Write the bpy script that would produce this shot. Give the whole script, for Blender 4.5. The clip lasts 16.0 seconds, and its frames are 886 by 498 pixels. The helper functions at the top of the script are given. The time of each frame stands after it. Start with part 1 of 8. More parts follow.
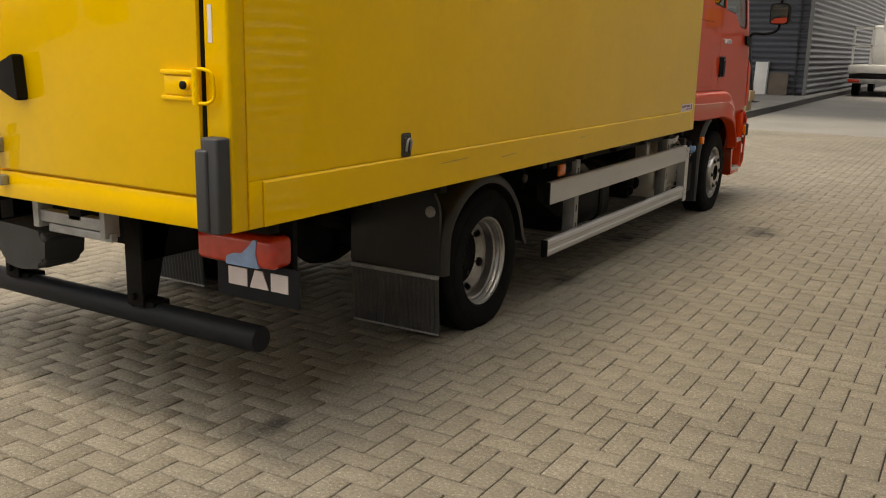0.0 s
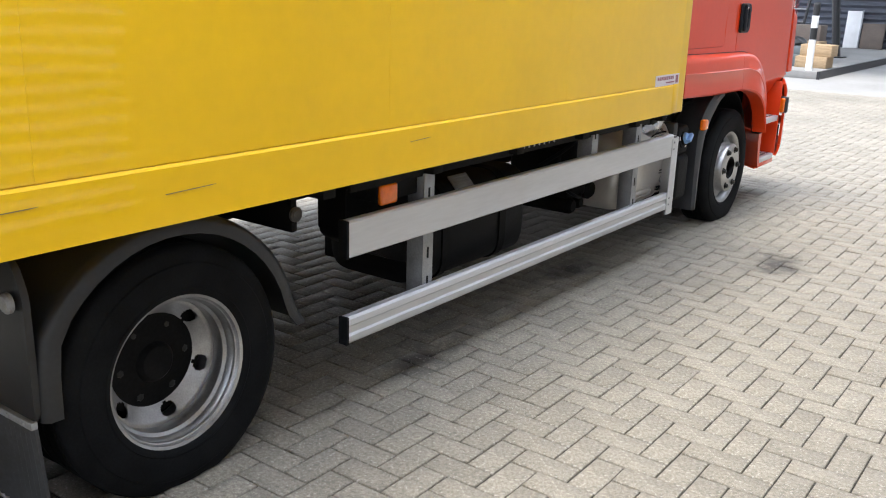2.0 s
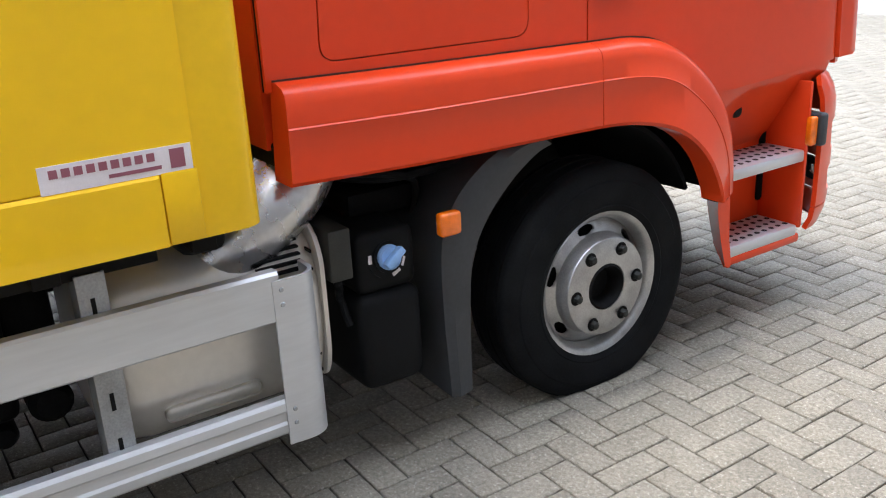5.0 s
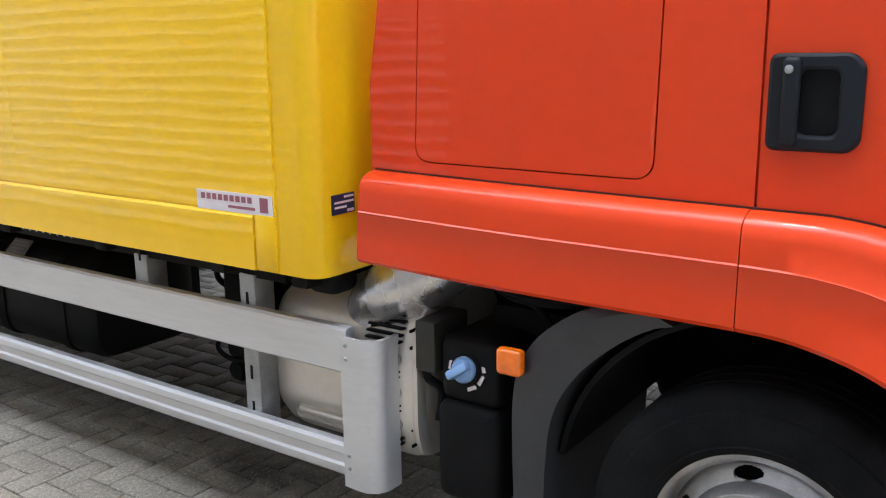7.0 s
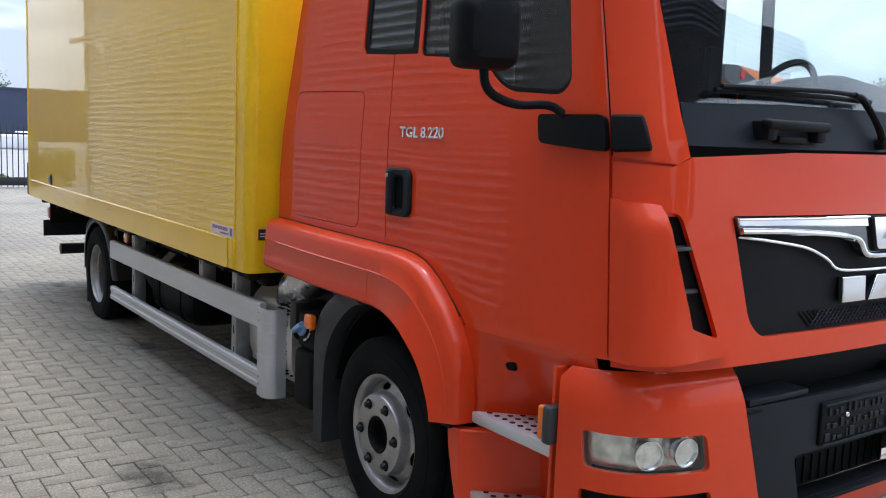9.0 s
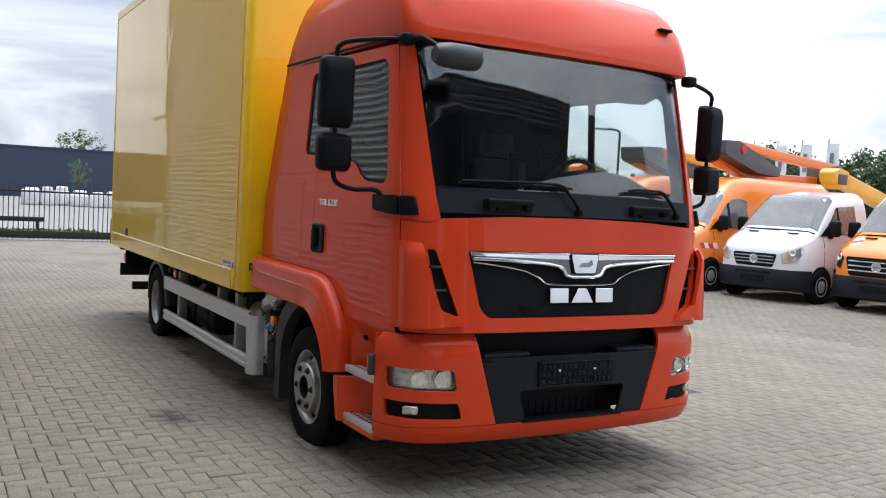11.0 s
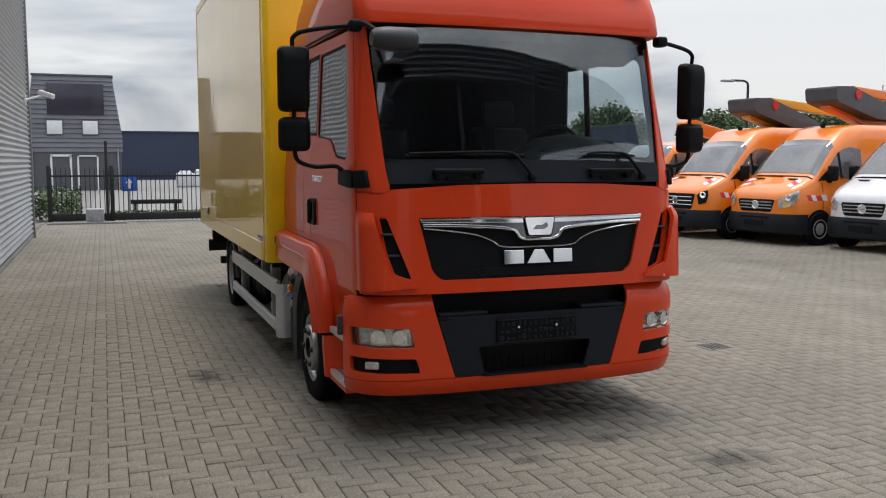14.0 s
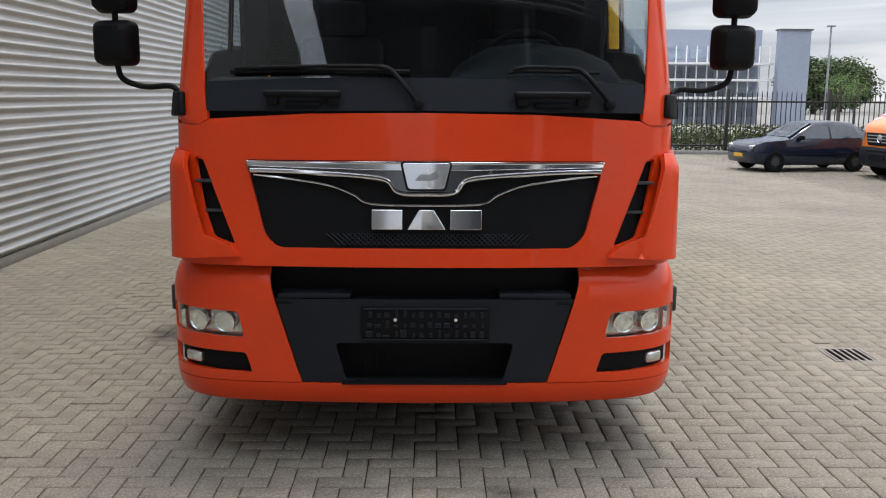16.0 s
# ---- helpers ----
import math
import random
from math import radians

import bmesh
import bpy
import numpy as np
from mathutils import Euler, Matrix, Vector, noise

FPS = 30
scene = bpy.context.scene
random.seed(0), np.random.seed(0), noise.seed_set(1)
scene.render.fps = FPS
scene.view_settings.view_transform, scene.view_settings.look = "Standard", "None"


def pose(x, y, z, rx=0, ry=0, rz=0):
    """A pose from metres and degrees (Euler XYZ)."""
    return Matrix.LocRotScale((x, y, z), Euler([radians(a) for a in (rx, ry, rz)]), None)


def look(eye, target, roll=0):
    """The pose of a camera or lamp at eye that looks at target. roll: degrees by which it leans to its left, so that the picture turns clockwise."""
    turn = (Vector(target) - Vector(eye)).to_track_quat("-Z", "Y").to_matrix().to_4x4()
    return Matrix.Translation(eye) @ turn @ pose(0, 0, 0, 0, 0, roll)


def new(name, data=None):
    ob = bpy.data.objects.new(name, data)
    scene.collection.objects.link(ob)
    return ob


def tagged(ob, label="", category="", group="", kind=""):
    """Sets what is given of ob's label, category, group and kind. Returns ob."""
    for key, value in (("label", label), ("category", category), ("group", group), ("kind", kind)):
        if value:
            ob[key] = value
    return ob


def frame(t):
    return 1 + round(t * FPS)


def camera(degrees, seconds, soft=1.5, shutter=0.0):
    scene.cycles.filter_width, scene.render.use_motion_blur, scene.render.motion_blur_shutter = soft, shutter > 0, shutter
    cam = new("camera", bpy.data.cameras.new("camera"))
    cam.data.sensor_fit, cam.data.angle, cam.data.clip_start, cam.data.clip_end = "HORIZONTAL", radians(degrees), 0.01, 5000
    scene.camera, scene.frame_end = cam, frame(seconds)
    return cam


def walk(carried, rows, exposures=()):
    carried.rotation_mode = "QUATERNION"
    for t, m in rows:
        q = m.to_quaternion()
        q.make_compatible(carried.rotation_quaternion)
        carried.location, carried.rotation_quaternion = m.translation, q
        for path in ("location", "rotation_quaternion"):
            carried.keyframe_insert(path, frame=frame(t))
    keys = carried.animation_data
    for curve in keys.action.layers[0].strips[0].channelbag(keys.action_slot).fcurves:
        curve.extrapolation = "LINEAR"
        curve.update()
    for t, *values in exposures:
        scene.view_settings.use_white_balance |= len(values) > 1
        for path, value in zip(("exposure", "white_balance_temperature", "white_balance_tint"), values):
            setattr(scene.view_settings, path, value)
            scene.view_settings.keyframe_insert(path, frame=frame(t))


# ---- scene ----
from mathutils import geometry
cam = camera(52.6, 16.0, soft=1.1)
PATH = [
    (0, (3.377, -8.839, 1.501), (2.377, -7.164, 1.063), 1.3),
    (0.5, (3.285, -8.201, 1.496), (2.261, -6.557, 1.001), 1.9),
    (1, (3.285, -7.543, 1.498), (2.199, -5.942, 0.989), 0.8),
    (1.5, (3.251, -6.883, 1.487), (2.12, -5.318, 0.965), 1.1),
    (2, (3.223, -6.174, 1.502), (2.09, -4.622, 0.947), 1.8),
    (2.5, (3.176, -5.488, 1.52), (2.021, -3.953, 0.963), 2.5),
    (3, (3.104, -4.8, 1.542), (1.977, -3.264, 0.935), 3.8),
    (3.5, (3.15, -4.11, 1.513), (1.972, -2.616, 0.895), 2.5),
    (5.8, (3.149, -1.021, 1.517), (1.318, -0.51, 0.895), -2.7),
    (6, (3.079, -0.838, 1.487), (1.194, -0.528, 0.895), -2.0),
    (6.5, (2.974, -0.1, 1.459), (1.164, -0.748, 0.905), -2.4),
    (7, (3.016, 0.479, 1.495), (1.417, -0.64, 1.058), -0.7),
    (7.5, (2.995, 1.099, 1.538), (1.624, -0.304, 1.151), 0.1),
    (8, (3.021, 1.767, 1.557), (1.743, 0.271, 1.2), 0.3),
    (8.5, (3.109, 2.44, 1.581), (1.9, 0.876, 1.275), 1.5),
    (9, (3.062, 3.098, 1.599), (1.914, 1.479, 1.356), 2.3),
    (9.5, (3.133, 3.739, 1.615), (2.024, 2.088, 1.403), 2.8),
    (10, (3.15, 4.367, 1.661), (2.091, 2.679, 1.494), 2.6),
    (10.2, (3.185, 4.619, 1.667), (2.143, 2.919, 1.502), 2.7),
    (12.3, (3.71, 6.725, 1.798), (2.736, 4.978, 1.782), 2.9),
    (12.5, (3.694, 6.759, 1.824), (2.737, 5.004, 1.792), 2.7),
    (13, (3.558, 6.761, 1.801), (2.635, 4.988, 1.741), 1.1),
    (13.5, (3.122, 6.685, 1.768), (2.243, 4.89, 1.699), -0.8),
    (14, (2.548, 6.501, 1.745), (1.846, 4.639, 1.55), -0.0),
    (14.5, (1.92, 6.329, 1.729), (1.344, 4.432, 1.463), 0.4),
    (15, (1.276, 6.04, 1.707), (0.846, 4.117, 1.359), 0.8),
    (15.5, (0.659, 5.706, 1.717), (0.362, 3.762, 1.356), 2.4),
    (16, (-0.02, 5.292, 1.687), (-0.05, 3.321, 1.346), 0.4),
]
EXPOSURES = [(0, 0.5, 8700, 10), (0.5, 0.55, 8100, 10), (1.0, 0.9, 7000, 10), (1.5, 1.75, 6500, 10), (2.5, 1.86, 6330, 10), (3.5, 1.83, 6250, 10), (6, 1.8, 6250, 10), (6.5, 2.2, 6400, 10), (7, 2.0, 6300, 10), (8, 1.25, 5880, 10), (9, 1.03, 6000, 10), (10, 0.95, 6250, 10), (12.5, 0.05, 6750, 10), (13.5, -0.05, 6800, 10), (14, 0.1, 6800, 10), (15, 0.45, 6750, 10), (16, 0.55, 6850, 10)]
walk(cam, [(t, look(eye, target, roll)) for t, eye, target, roll in PATH], EXPOSURES)

# ---- sky and sun: an overcast day ----
world = bpy.data.worlds.new("overcast_sky")
scene.world = world
world.use_nodes = True
wn, wl = world.node_tree.nodes, world.node_tree.links
wn.clear()
w_out = wn.new("ShaderNodeOutputWorld")
w_bg = wn.new("ShaderNodeBackground")
w_sky = wn.new("ShaderNodeTexSky")
w_sky.sky_type, w_sky.sun_disc = "NISHITA", False
w_sky.sun_elevation, w_sky.sun_rotation = radians(75), radians(204)
w_sky.air_density, w_sky.dust_density = 1.0, 2.0
w_scale = wn.new("ShaderNodeMixRGB")
w_scale.blend_type = "MULTIPLY"
w_scale.inputs[0].default_value = 1.0
w_scale.inputs[2].default_value = (0.16, 0.16, 0.16, 1)
w_tc = wn.new("ShaderNodeTexCoord")
w_map = wn.new("ShaderNodeMapping")
w_map.inputs["Scale"].default_value = (1.0, 1.0, 4.2)
w_noise = wn.new("ShaderNodeTexNoise")
w_noise.inputs["Scale"].default_value = 2.3
w_noise.inputs["Detail"].default_value = 7
w_noise.inputs["Roughness"].default_value = 0.52
w_noise.inputs["Distortion"].default_value = 0.5
w_ramp = wn.new("ShaderNodeValToRGB")
els = w_ramp.color_ramp.elements
els[0].position, els[0].color = 0.41, (0.40, 0.45, 0.555, 1)
els[1].position, els[1].color = 0.60, (0.96, 0.99, 1.045, 1)
mid = els.new(0.5)
mid.color = (0.65, 0.70, 0.785, 1)
w_mix = wn.new("ShaderNodeMixRGB")
w_mix.inputs[0].default_value = 0.86
wl.new(w_tc.outputs["Generated"], w_map.inputs[0])
wl.new(w_map.outputs[0], w_noise.inputs["Vector"])
wl.new(w_noise.outputs["Fac"], w_ramp.inputs[0])
wl.new(w_sky.outputs[0], w_scale.inputs[1])
wl.new(w_scale.outputs[0], w_mix.inputs[1])
wl.new(w_ramp.outputs[0], w_mix.inputs[2])
# an overcast sky grows brighter towards the zenith
w_sep = wn.new("ShaderNodeSeparateXYZ")
w_up = wn.new("ShaderNodeMapRange")
for key, value in zip(("From Min", "From Max", "To Min", "To Max"), (0.15, 1.0, 1.0, 3.1)):
    w_up.inputs[key].default_value = value
w_zen = wn.new("ShaderNodeVectorMath")
w_zen.operation = "SCALE"
wl.new(w_tc.outputs["Generated"], w_sep.inputs[0])
wl.new(w_sep.outputs["Z"], w_up.inputs["Value"])
wl.new(w_mix.outputs[0], w_zen.inputs[0])
wl.new(w_up.outputs[0], w_zen.inputs["Scale"])
wl.new(w_zen.outputs[0], w_bg.inputs[0])
w_bg.inputs[1].default_value = 0.82
wl.new(w_bg.outputs[0], w_out.inputs[0])

sun_data = bpy.data.lights.new("sun", "SUN")
sun_data.energy, sun_data.angle, sun_data.color = 1.4, radians(11), (1.0, 0.96, 0.9)
sun = new("sun", sun_data)
sun.matrix_world = look((0, 0, 30), (3.3, 6.0, 0))


# ---- materials ----
def material(name, base, rough=0.5, metal=0.0, vary=0.0, scale=4.0, bump=0.0, bump_scale=60.0, coat=0.0, grime=None, grime_amount=0.0,
             random_value=0.0, random_from="", spots=(), stretch=(1, 1, 1), rough_vary=0.0, wave=0.0, specks=0.0, emit=0.0, spec=0.5, fine=0.0):
    """A procedural surface: base colour, broad stains, fine grain, relief, and an optional clear coat."""
    m = bpy.data.materials.new(name)
    m.use_nodes = True
    n, l = m.node_tree.nodes, m.node_tree.links
    b = n["Principled BSDF"]
    b.inputs["Roughness"].default_value = rough
    b.inputs["Metallic"].default_value = metal
    b.inputs["Coat Weight"].default_value = coat
    b.inputs["Coat Roughness"].default_value = 0.03
    b.inputs["Coat IOR"].default_value = 1.42
    b.inputs["Specular IOR Level"].default_value = spec
    tc = n.new("ShaderNodeTexCoord")
    mp = n.new("ShaderNodeMapping")
    mp.inputs["Scale"].default_value = stretch
    l.new(tc.outputs["Object"], mp.inputs[0])
    colour = n.new("ShaderNodeRGB")
    colour.outputs[0].default_value = (*base, 1)
    out = colour.outputs[0]

    def texture(size, detail=5):
        t = n.new("ShaderNodeTexNoise")
        t.inputs["Scale"].default_value = size
        t.inputs["Detail"].default_value = detail
        l.new(mp.outputs[0], t.inputs["Vector"])
        return t.outputs["Fac"]

    def ranged(fac, a, b2, lo, hi):
        r = n.new("ShaderNodeMapRange")
        for k, v in zip(("From Min", "From Max", "To Min", "To Max"), (a, b2, lo, hi)):
            r.inputs[k].default_value = v
        l.new(fac, r.inputs["Value"])
        return r.outputs[0]

    def scaled(source, fac):
        h = n.new("ShaderNodeHueSaturation")
        l.new(source, h.inputs["Color"])
        l.new(fac, h.inputs["Value"])
        return h.outputs[0]

    if vary:
        out = scaled(out, ranged(texture(scale), 0.3, 0.7, 1 - vary, 1 + vary))
        out = scaled(out, ranged(texture(scale * 14, 3), 0.3, 0.7, 1 - vary * 0.6, 1 + vary * 0.6))
    if fine:
        out = scaled(out, ranged(texture(70, 6), 0.32, 0.68, 1 - fine, 1 + fine))
        out = scaled(out, ranged(texture(260, 2), 0.35, 0.65, 1 - fine * 0.8, 1 + fine * 0.8))
    if random_from:
        if random_from == "island":
            source = n.new("ShaderNodeNewGeometry").outputs["Random Per Island"]
        else:
            source = n.new("ShaderNodeObjectInfo").outputs["Random"]
        out = scaled(out, ranged(source, 0, 1, 1 - random_value, 1 + random_value))
    if grime:
        mix = n.new("ShaderNodeMixRGB")
        mix.inputs[2].default_value = (*grime, 1)
        l.new(out, mix.inputs[1])
        l.new(ranged(texture(scale * 0.45, 8), 0.5, 0.75, 0, grime_amount), mix.inputs[0])
        out = mix.outputs[0]
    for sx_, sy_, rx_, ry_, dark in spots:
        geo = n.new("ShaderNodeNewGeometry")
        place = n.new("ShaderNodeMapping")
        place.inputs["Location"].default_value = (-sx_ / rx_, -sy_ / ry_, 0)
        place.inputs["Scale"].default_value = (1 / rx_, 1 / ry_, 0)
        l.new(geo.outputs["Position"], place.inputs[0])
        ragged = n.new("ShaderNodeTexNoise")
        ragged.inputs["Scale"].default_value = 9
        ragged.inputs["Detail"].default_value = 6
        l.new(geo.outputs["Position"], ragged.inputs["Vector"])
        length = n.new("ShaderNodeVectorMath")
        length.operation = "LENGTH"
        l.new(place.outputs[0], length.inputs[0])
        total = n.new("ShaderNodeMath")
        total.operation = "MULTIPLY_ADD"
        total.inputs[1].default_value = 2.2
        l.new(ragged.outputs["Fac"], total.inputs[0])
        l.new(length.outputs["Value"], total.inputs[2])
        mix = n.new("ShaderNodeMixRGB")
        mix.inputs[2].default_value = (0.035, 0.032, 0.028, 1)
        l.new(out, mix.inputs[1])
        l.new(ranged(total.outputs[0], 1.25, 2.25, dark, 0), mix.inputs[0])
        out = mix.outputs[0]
    if specks:
        mix = n.new("ShaderNodeMixRGB")
        mix.inputs[2].default_value = (0.55, 0.53, 0.48, 1)
        l.new(out, mix.inputs[1])
        l.new(ranged(texture(85, 3), 0.615, 0.66, 0, specks), mix.inputs[0])
        out = mix.outputs[0]
    l.new(out, b.inputs["Base Color"])
    if rough_vary:
        l.new(ranged(texture(scale * 2.2), 0.3, 0.7, max(rough - rough_vary, 0.02), rough + rough_vary), b.inputs["Roughness"])
    normal = None
    if wave:
        soft_bump = n.new("ShaderNodeBump")
        soft_bump.inputs["Strength"].default_value = 1.0
        soft_bump.inputs["Distance"].default_value = wave
        l.new(texture(3.2, 1), soft_bump.inputs["Height"])
        normal = soft_bump.outputs[0]
        l.new(normal, b.inputs["Coat Normal"])
    if bump:
        bp = n.new("ShaderNodeBump")
        bp.inputs["Strength"].default_value = 1.0
        bp.inputs["Distance"].default_value = bump
        l.new(texture(bump_scale, 4), bp.inputs["Height"])
        if normal:
            l.new(normal, bp.inputs["Normal"])
        normal = bp.outputs[0]
    if normal:
        l.new(normal, b.inputs["Normal"])
    if emit:
        b.inputs["Emission Color"].default_value = (*base, 1)
        b.inputs["Emission Strength"].default_value = emit
    return m


def glass_material(name, tint, gloss=0.03):
    """Thin glazing: clear straight through, with a mirror gloss that grows towards grazing angles."""
    m = bpy.data.materials.new(name)
    m.use_nodes = True
    n, l = m.node_tree.nodes, m.node_tree.links
    n.remove(n["Principled BSDF"])
    clear, shine, mix, facing, power, grow = (n.new("ShaderNode" + k) for k in ("BsdfTransparent", "BsdfGlossy", "MixShader", "LayerWeight", "Math", "MapRange"))
    clear.inputs[0].default_value = (*tint, 1)
    shine.inputs[0].default_value = (1, 1, 1, 1)
    shine.inputs["Roughness"].default_value = 0.01
    facing.inputs["Blend"].default_value = 0.5
    power.operation = "POWER"
    power.inputs[1].default_value = 5.0
    grow.inputs["To Min"].default_value = gloss
    l.new(facing.outputs["Facing"], power.inputs[0])
    l.new(power.outputs[0], grow.inputs["Value"])
    l.new(grow.outputs[0], mix.inputs[0])
    l.new(clear.outputs[0], mix.inputs[1])
    l.new(shine.outputs[0], mix.inputs[2])
    l.new(mix.outputs[0], n["Material Output"].inputs[0])
    return m


M_YELLOW = material("yellow_panel_paint", (0.92, 0.555, 0.003), 0.42, vary=0.03, scale=1.5, coat=0.85, wave=0.0012, spec=0.15, bump=0.0002, bump_scale=240, grime=(0.40, 0.25, 0.02), grime_amount=0.12)
M_YELLOW_TRIM = material("yellow_trim_paint", (0.90, 0.54, 0.003), 0.42, vary=0.04, scale=3, coat=0.5, spec=0.15, grime=(0.25, 0.16, 0.03), grime_amount=0.3)
M_RED = material("orange_red_cab_paint", (0.70, 0.0525, 0.0087), 0.42, vary=0.03, scale=2, coat=0.6, wave=0.0012, spec=0.15)
M_BLACK = material("black_plastic", (0.0065, 0.007, 0.008), 0.55, spec=0.12, vary=0.2, scale=8, bump=0.0004, bump_scale=400)
M_ANTHRACITE = material("anthracite_bumper_plastic", (0.013, 0.0155, 0.020), 0.5, spec=0.16, vary=0.12, scale=5, bump=0.0004, bump_scale=500)
M_GREY_PLASTIC = material("grey_mudguard_plastic", (0.032, 0.035, 0.040), 0.5, vary=0.15, scale=5, bump=0.0003, bump_scale=300)
M_GUARD = material("black_guard_plastic", (0.017, 0.018, 0.020), 0.42, vary=0.2, scale=5, bump=0.0004, bump_scale=300, grime=(0.045, 0.043, 0.040), grime_amount=0.4)
M_RUBBER = material("tyre_rubber", (0.0065, 0.007, 0.008), 0.8, spec=0.1, vary=0.3, scale=9, bump=0.0008, bump_scale=120, grime=(0.018, 0.018, 0.018), grime_amount=0.4)
M_FLAP = material("mudflap_rubber", (0.048, 0.0496, 0.0528), 0.6, vary=0.25, scale=6, grime=(0.10, 0.095, 0.085), grime_amount=0.45)
M_CHASSIS = material("black_chassis_paint", (0.006, 0.006, 0.0065), 0.65, spec=0.1, vary=0.4, scale=6, bump=0.0008, bump_scale=90, grime=(0.025, 0.023, 0.02), grime_amount=0.5)
M_RIM = material("silver_wheel_paint", (0.40, 0.40, 0.405), 0.30, metal=0.8, vary=0.16, scale=14, grime=(0.09, 0.082, 0.075), grime_amount=0.5)
M_VANRIM = material("grey_steel_van_wheel", (0.30, 0.30, 0.30), 0.45, vary=0.15, scale=12)
M_ALU = material("anodised_aluminium", (0.62, 0.63, 0.65), 0.42, metal=0.55, vary=0.06, scale=6, stretch=(1, 0.1, 1), grime=(0.38, 0.38, 0.38), grime_amount=0.3)
M_STEEL = material("brushed_steel_heat_shield", (0.68, 0.65, 0.605), 0.36, metal=0.5, vary=0.05, scale=3, rough_vary=0.06, bump=0.0003, bump_scale=20, grime=(0.45, 0.41, 0.36), grime_amount=0.2)
M_POLISHED = material("polished_steel_shield", (0.60, 0.60, 0.615), 0.29, metal=0.9, vary=0.08, scale=5, rough_vary=0.08, bump=0.0003, bump_scale=14)
M_GREYBOX = material("olive_grey_control_box", (0.022, 0.023, 0.020), 0.5, vary=0.2, scale=12, bump=0.0004, bump_scale=200)
M_GLOSSBLACK = material("dark_smoked_chrome", (0.16, 0.165, 0.17), 0.12, metal=0.9, vary=0.1, scale=6)
M_VANLAMP = material("clear_van_headlamp", (0.50, 0.51, 0.52), 0.12, metal=0.6, vary=0.35, scale=9, coat=1.0)
M_GALV = material("galvanised_steel", (0.34, 0.35, 0.36), 0.5, metal=0.5, vary=0.2, scale=12, grime=(0.16, 0.15, 0.14), grime_amount=0.5)
M_CHROME = material("chrome", (0.80, 0.81, 0.83), 0.07, metal=1.0)
M_AMBER = material("amber_lens", (0.82, 0.165, 0.004), 0.2, vary=0.12, scale=40, coat=0.7)
M_REDLENS = material("red_lamp_lens", (0.55, 0.03, 0.015), 0.16, vary=0.15, scale=25, coat=0.8)
M_BLUE_REFLECTION = material("pale_blue_reflection", (0.22, 0.38, 0.68), 0.2, coat=0.8, vary=0.15, scale=20)
M_BLUECAP = material("blue_filler_cap", (0.22, 0.38, 0.66), 0.4, vary=0.1, scale=20)
M_LAMP = material("headlamp_reflector", (0.62, 0.62, 0.60), 0.16, metal=0.85, vary=0.35, scale=26, bump=0.003, bump_scale=22)
M_BOWL = material("lamp_bowl_chrome", (0.82, 0.825, 0.82), 0.08, metal=1.0, vary=0.25, scale=40)
M_WHITE = material("white_paint", (0.78, 0.78, 0.77), 0.4, vary=0.05, scale=4, grime=(0.45, 0.43, 0.4), grime_amount=0.2)
M_STICKER = material("white_sticker", (0.72, 0.66, 0.68), 0.4, vary=0.05, scale=20)
M_STICKER_RED = material("dark_red_print", (0.28, 0.09, 0.12), 0.45)
M_STICKER_DARK = material("dark_blue_label", (0.02, 0.025, 0.06), 0.4)
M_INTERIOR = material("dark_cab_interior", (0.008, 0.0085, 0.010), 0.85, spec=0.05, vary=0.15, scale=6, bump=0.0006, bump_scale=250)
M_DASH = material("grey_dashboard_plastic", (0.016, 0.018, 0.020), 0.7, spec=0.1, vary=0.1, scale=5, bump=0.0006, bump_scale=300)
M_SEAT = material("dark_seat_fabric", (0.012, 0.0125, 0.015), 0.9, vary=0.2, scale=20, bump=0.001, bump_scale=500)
M_GLASS = glass_material("window_glass", (0.90, 0.94, 0.945), 0.055)
M_GLASS_DARK = glass_material("tinted_glass", (0.86, 0.90, 0.90), 0.05)
M_LENS = glass_material("clear_lamp_lens", (0.96, 0.97, 0.97), 0.03)
M_VANGLASS = material("van_window_glass", (0.075, 0.078, 0.082), 0.06, vary=0.35, scale=2, spec=0.6, coat=1.0)
M_CARGLASS = material("blue_grey_car_glass", (0.035, 0.050, 0.068), 0.06, vary=0.2, scale=2, spec=0.5, coat=0.3)
M_OFFICEGLASS = material("pale_office_glass", (0.24, 0.29, 0.36), 0.15, vary=0.25, scale=0.8, coat=0.6)
M_MIRROR = material("mirror_glass", (0.85, 0.86, 0.87), 0.02, metal=1.0)
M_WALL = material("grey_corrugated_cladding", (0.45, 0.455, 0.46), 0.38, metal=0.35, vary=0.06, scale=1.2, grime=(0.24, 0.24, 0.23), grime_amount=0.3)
# Out-of-view cladding, darkened to dim bounce and reflections on the lorry's side.
M_WALL_UNSEEN = material("darkened_ribbed_cladding", (0.24, 0.245, 0.24), 0.5, metal=0.1, vary=0.05, scale=1.2, grime=(0.45, 0.45, 0.43), grime_amount=0.3)
# Grey cladding with the second hall's shade and blue cast in its colour.
M_WALL_SHADED = material("shaded_blue_grey_cladding", (0.115, 0.125, 0.150), 0.4, metal=0.3, vary=0.08, scale=1.2, grime=(0.10, 0.10, 0.10), grime_amount=0.3)
M_WALL_TRIM = material("grey_wall_trim", (0.20, 0.205, 0.21), 0.45, vary=0.08, scale=2)
M_GROUND = material("worn_asphalt", (0.17, 0.165, 0.155), 0.9, vary=0.15, scale=0.35, bump=0.003, bump_scale=60, grime=(0.26, 0.25, 0.23), grime_amount=0.5)
M_BED = material("joint_sand", (0.034, 0.030, 0.024), 0.95, vary=0.3, scale=2, bump=0.002, bump_scale=150)
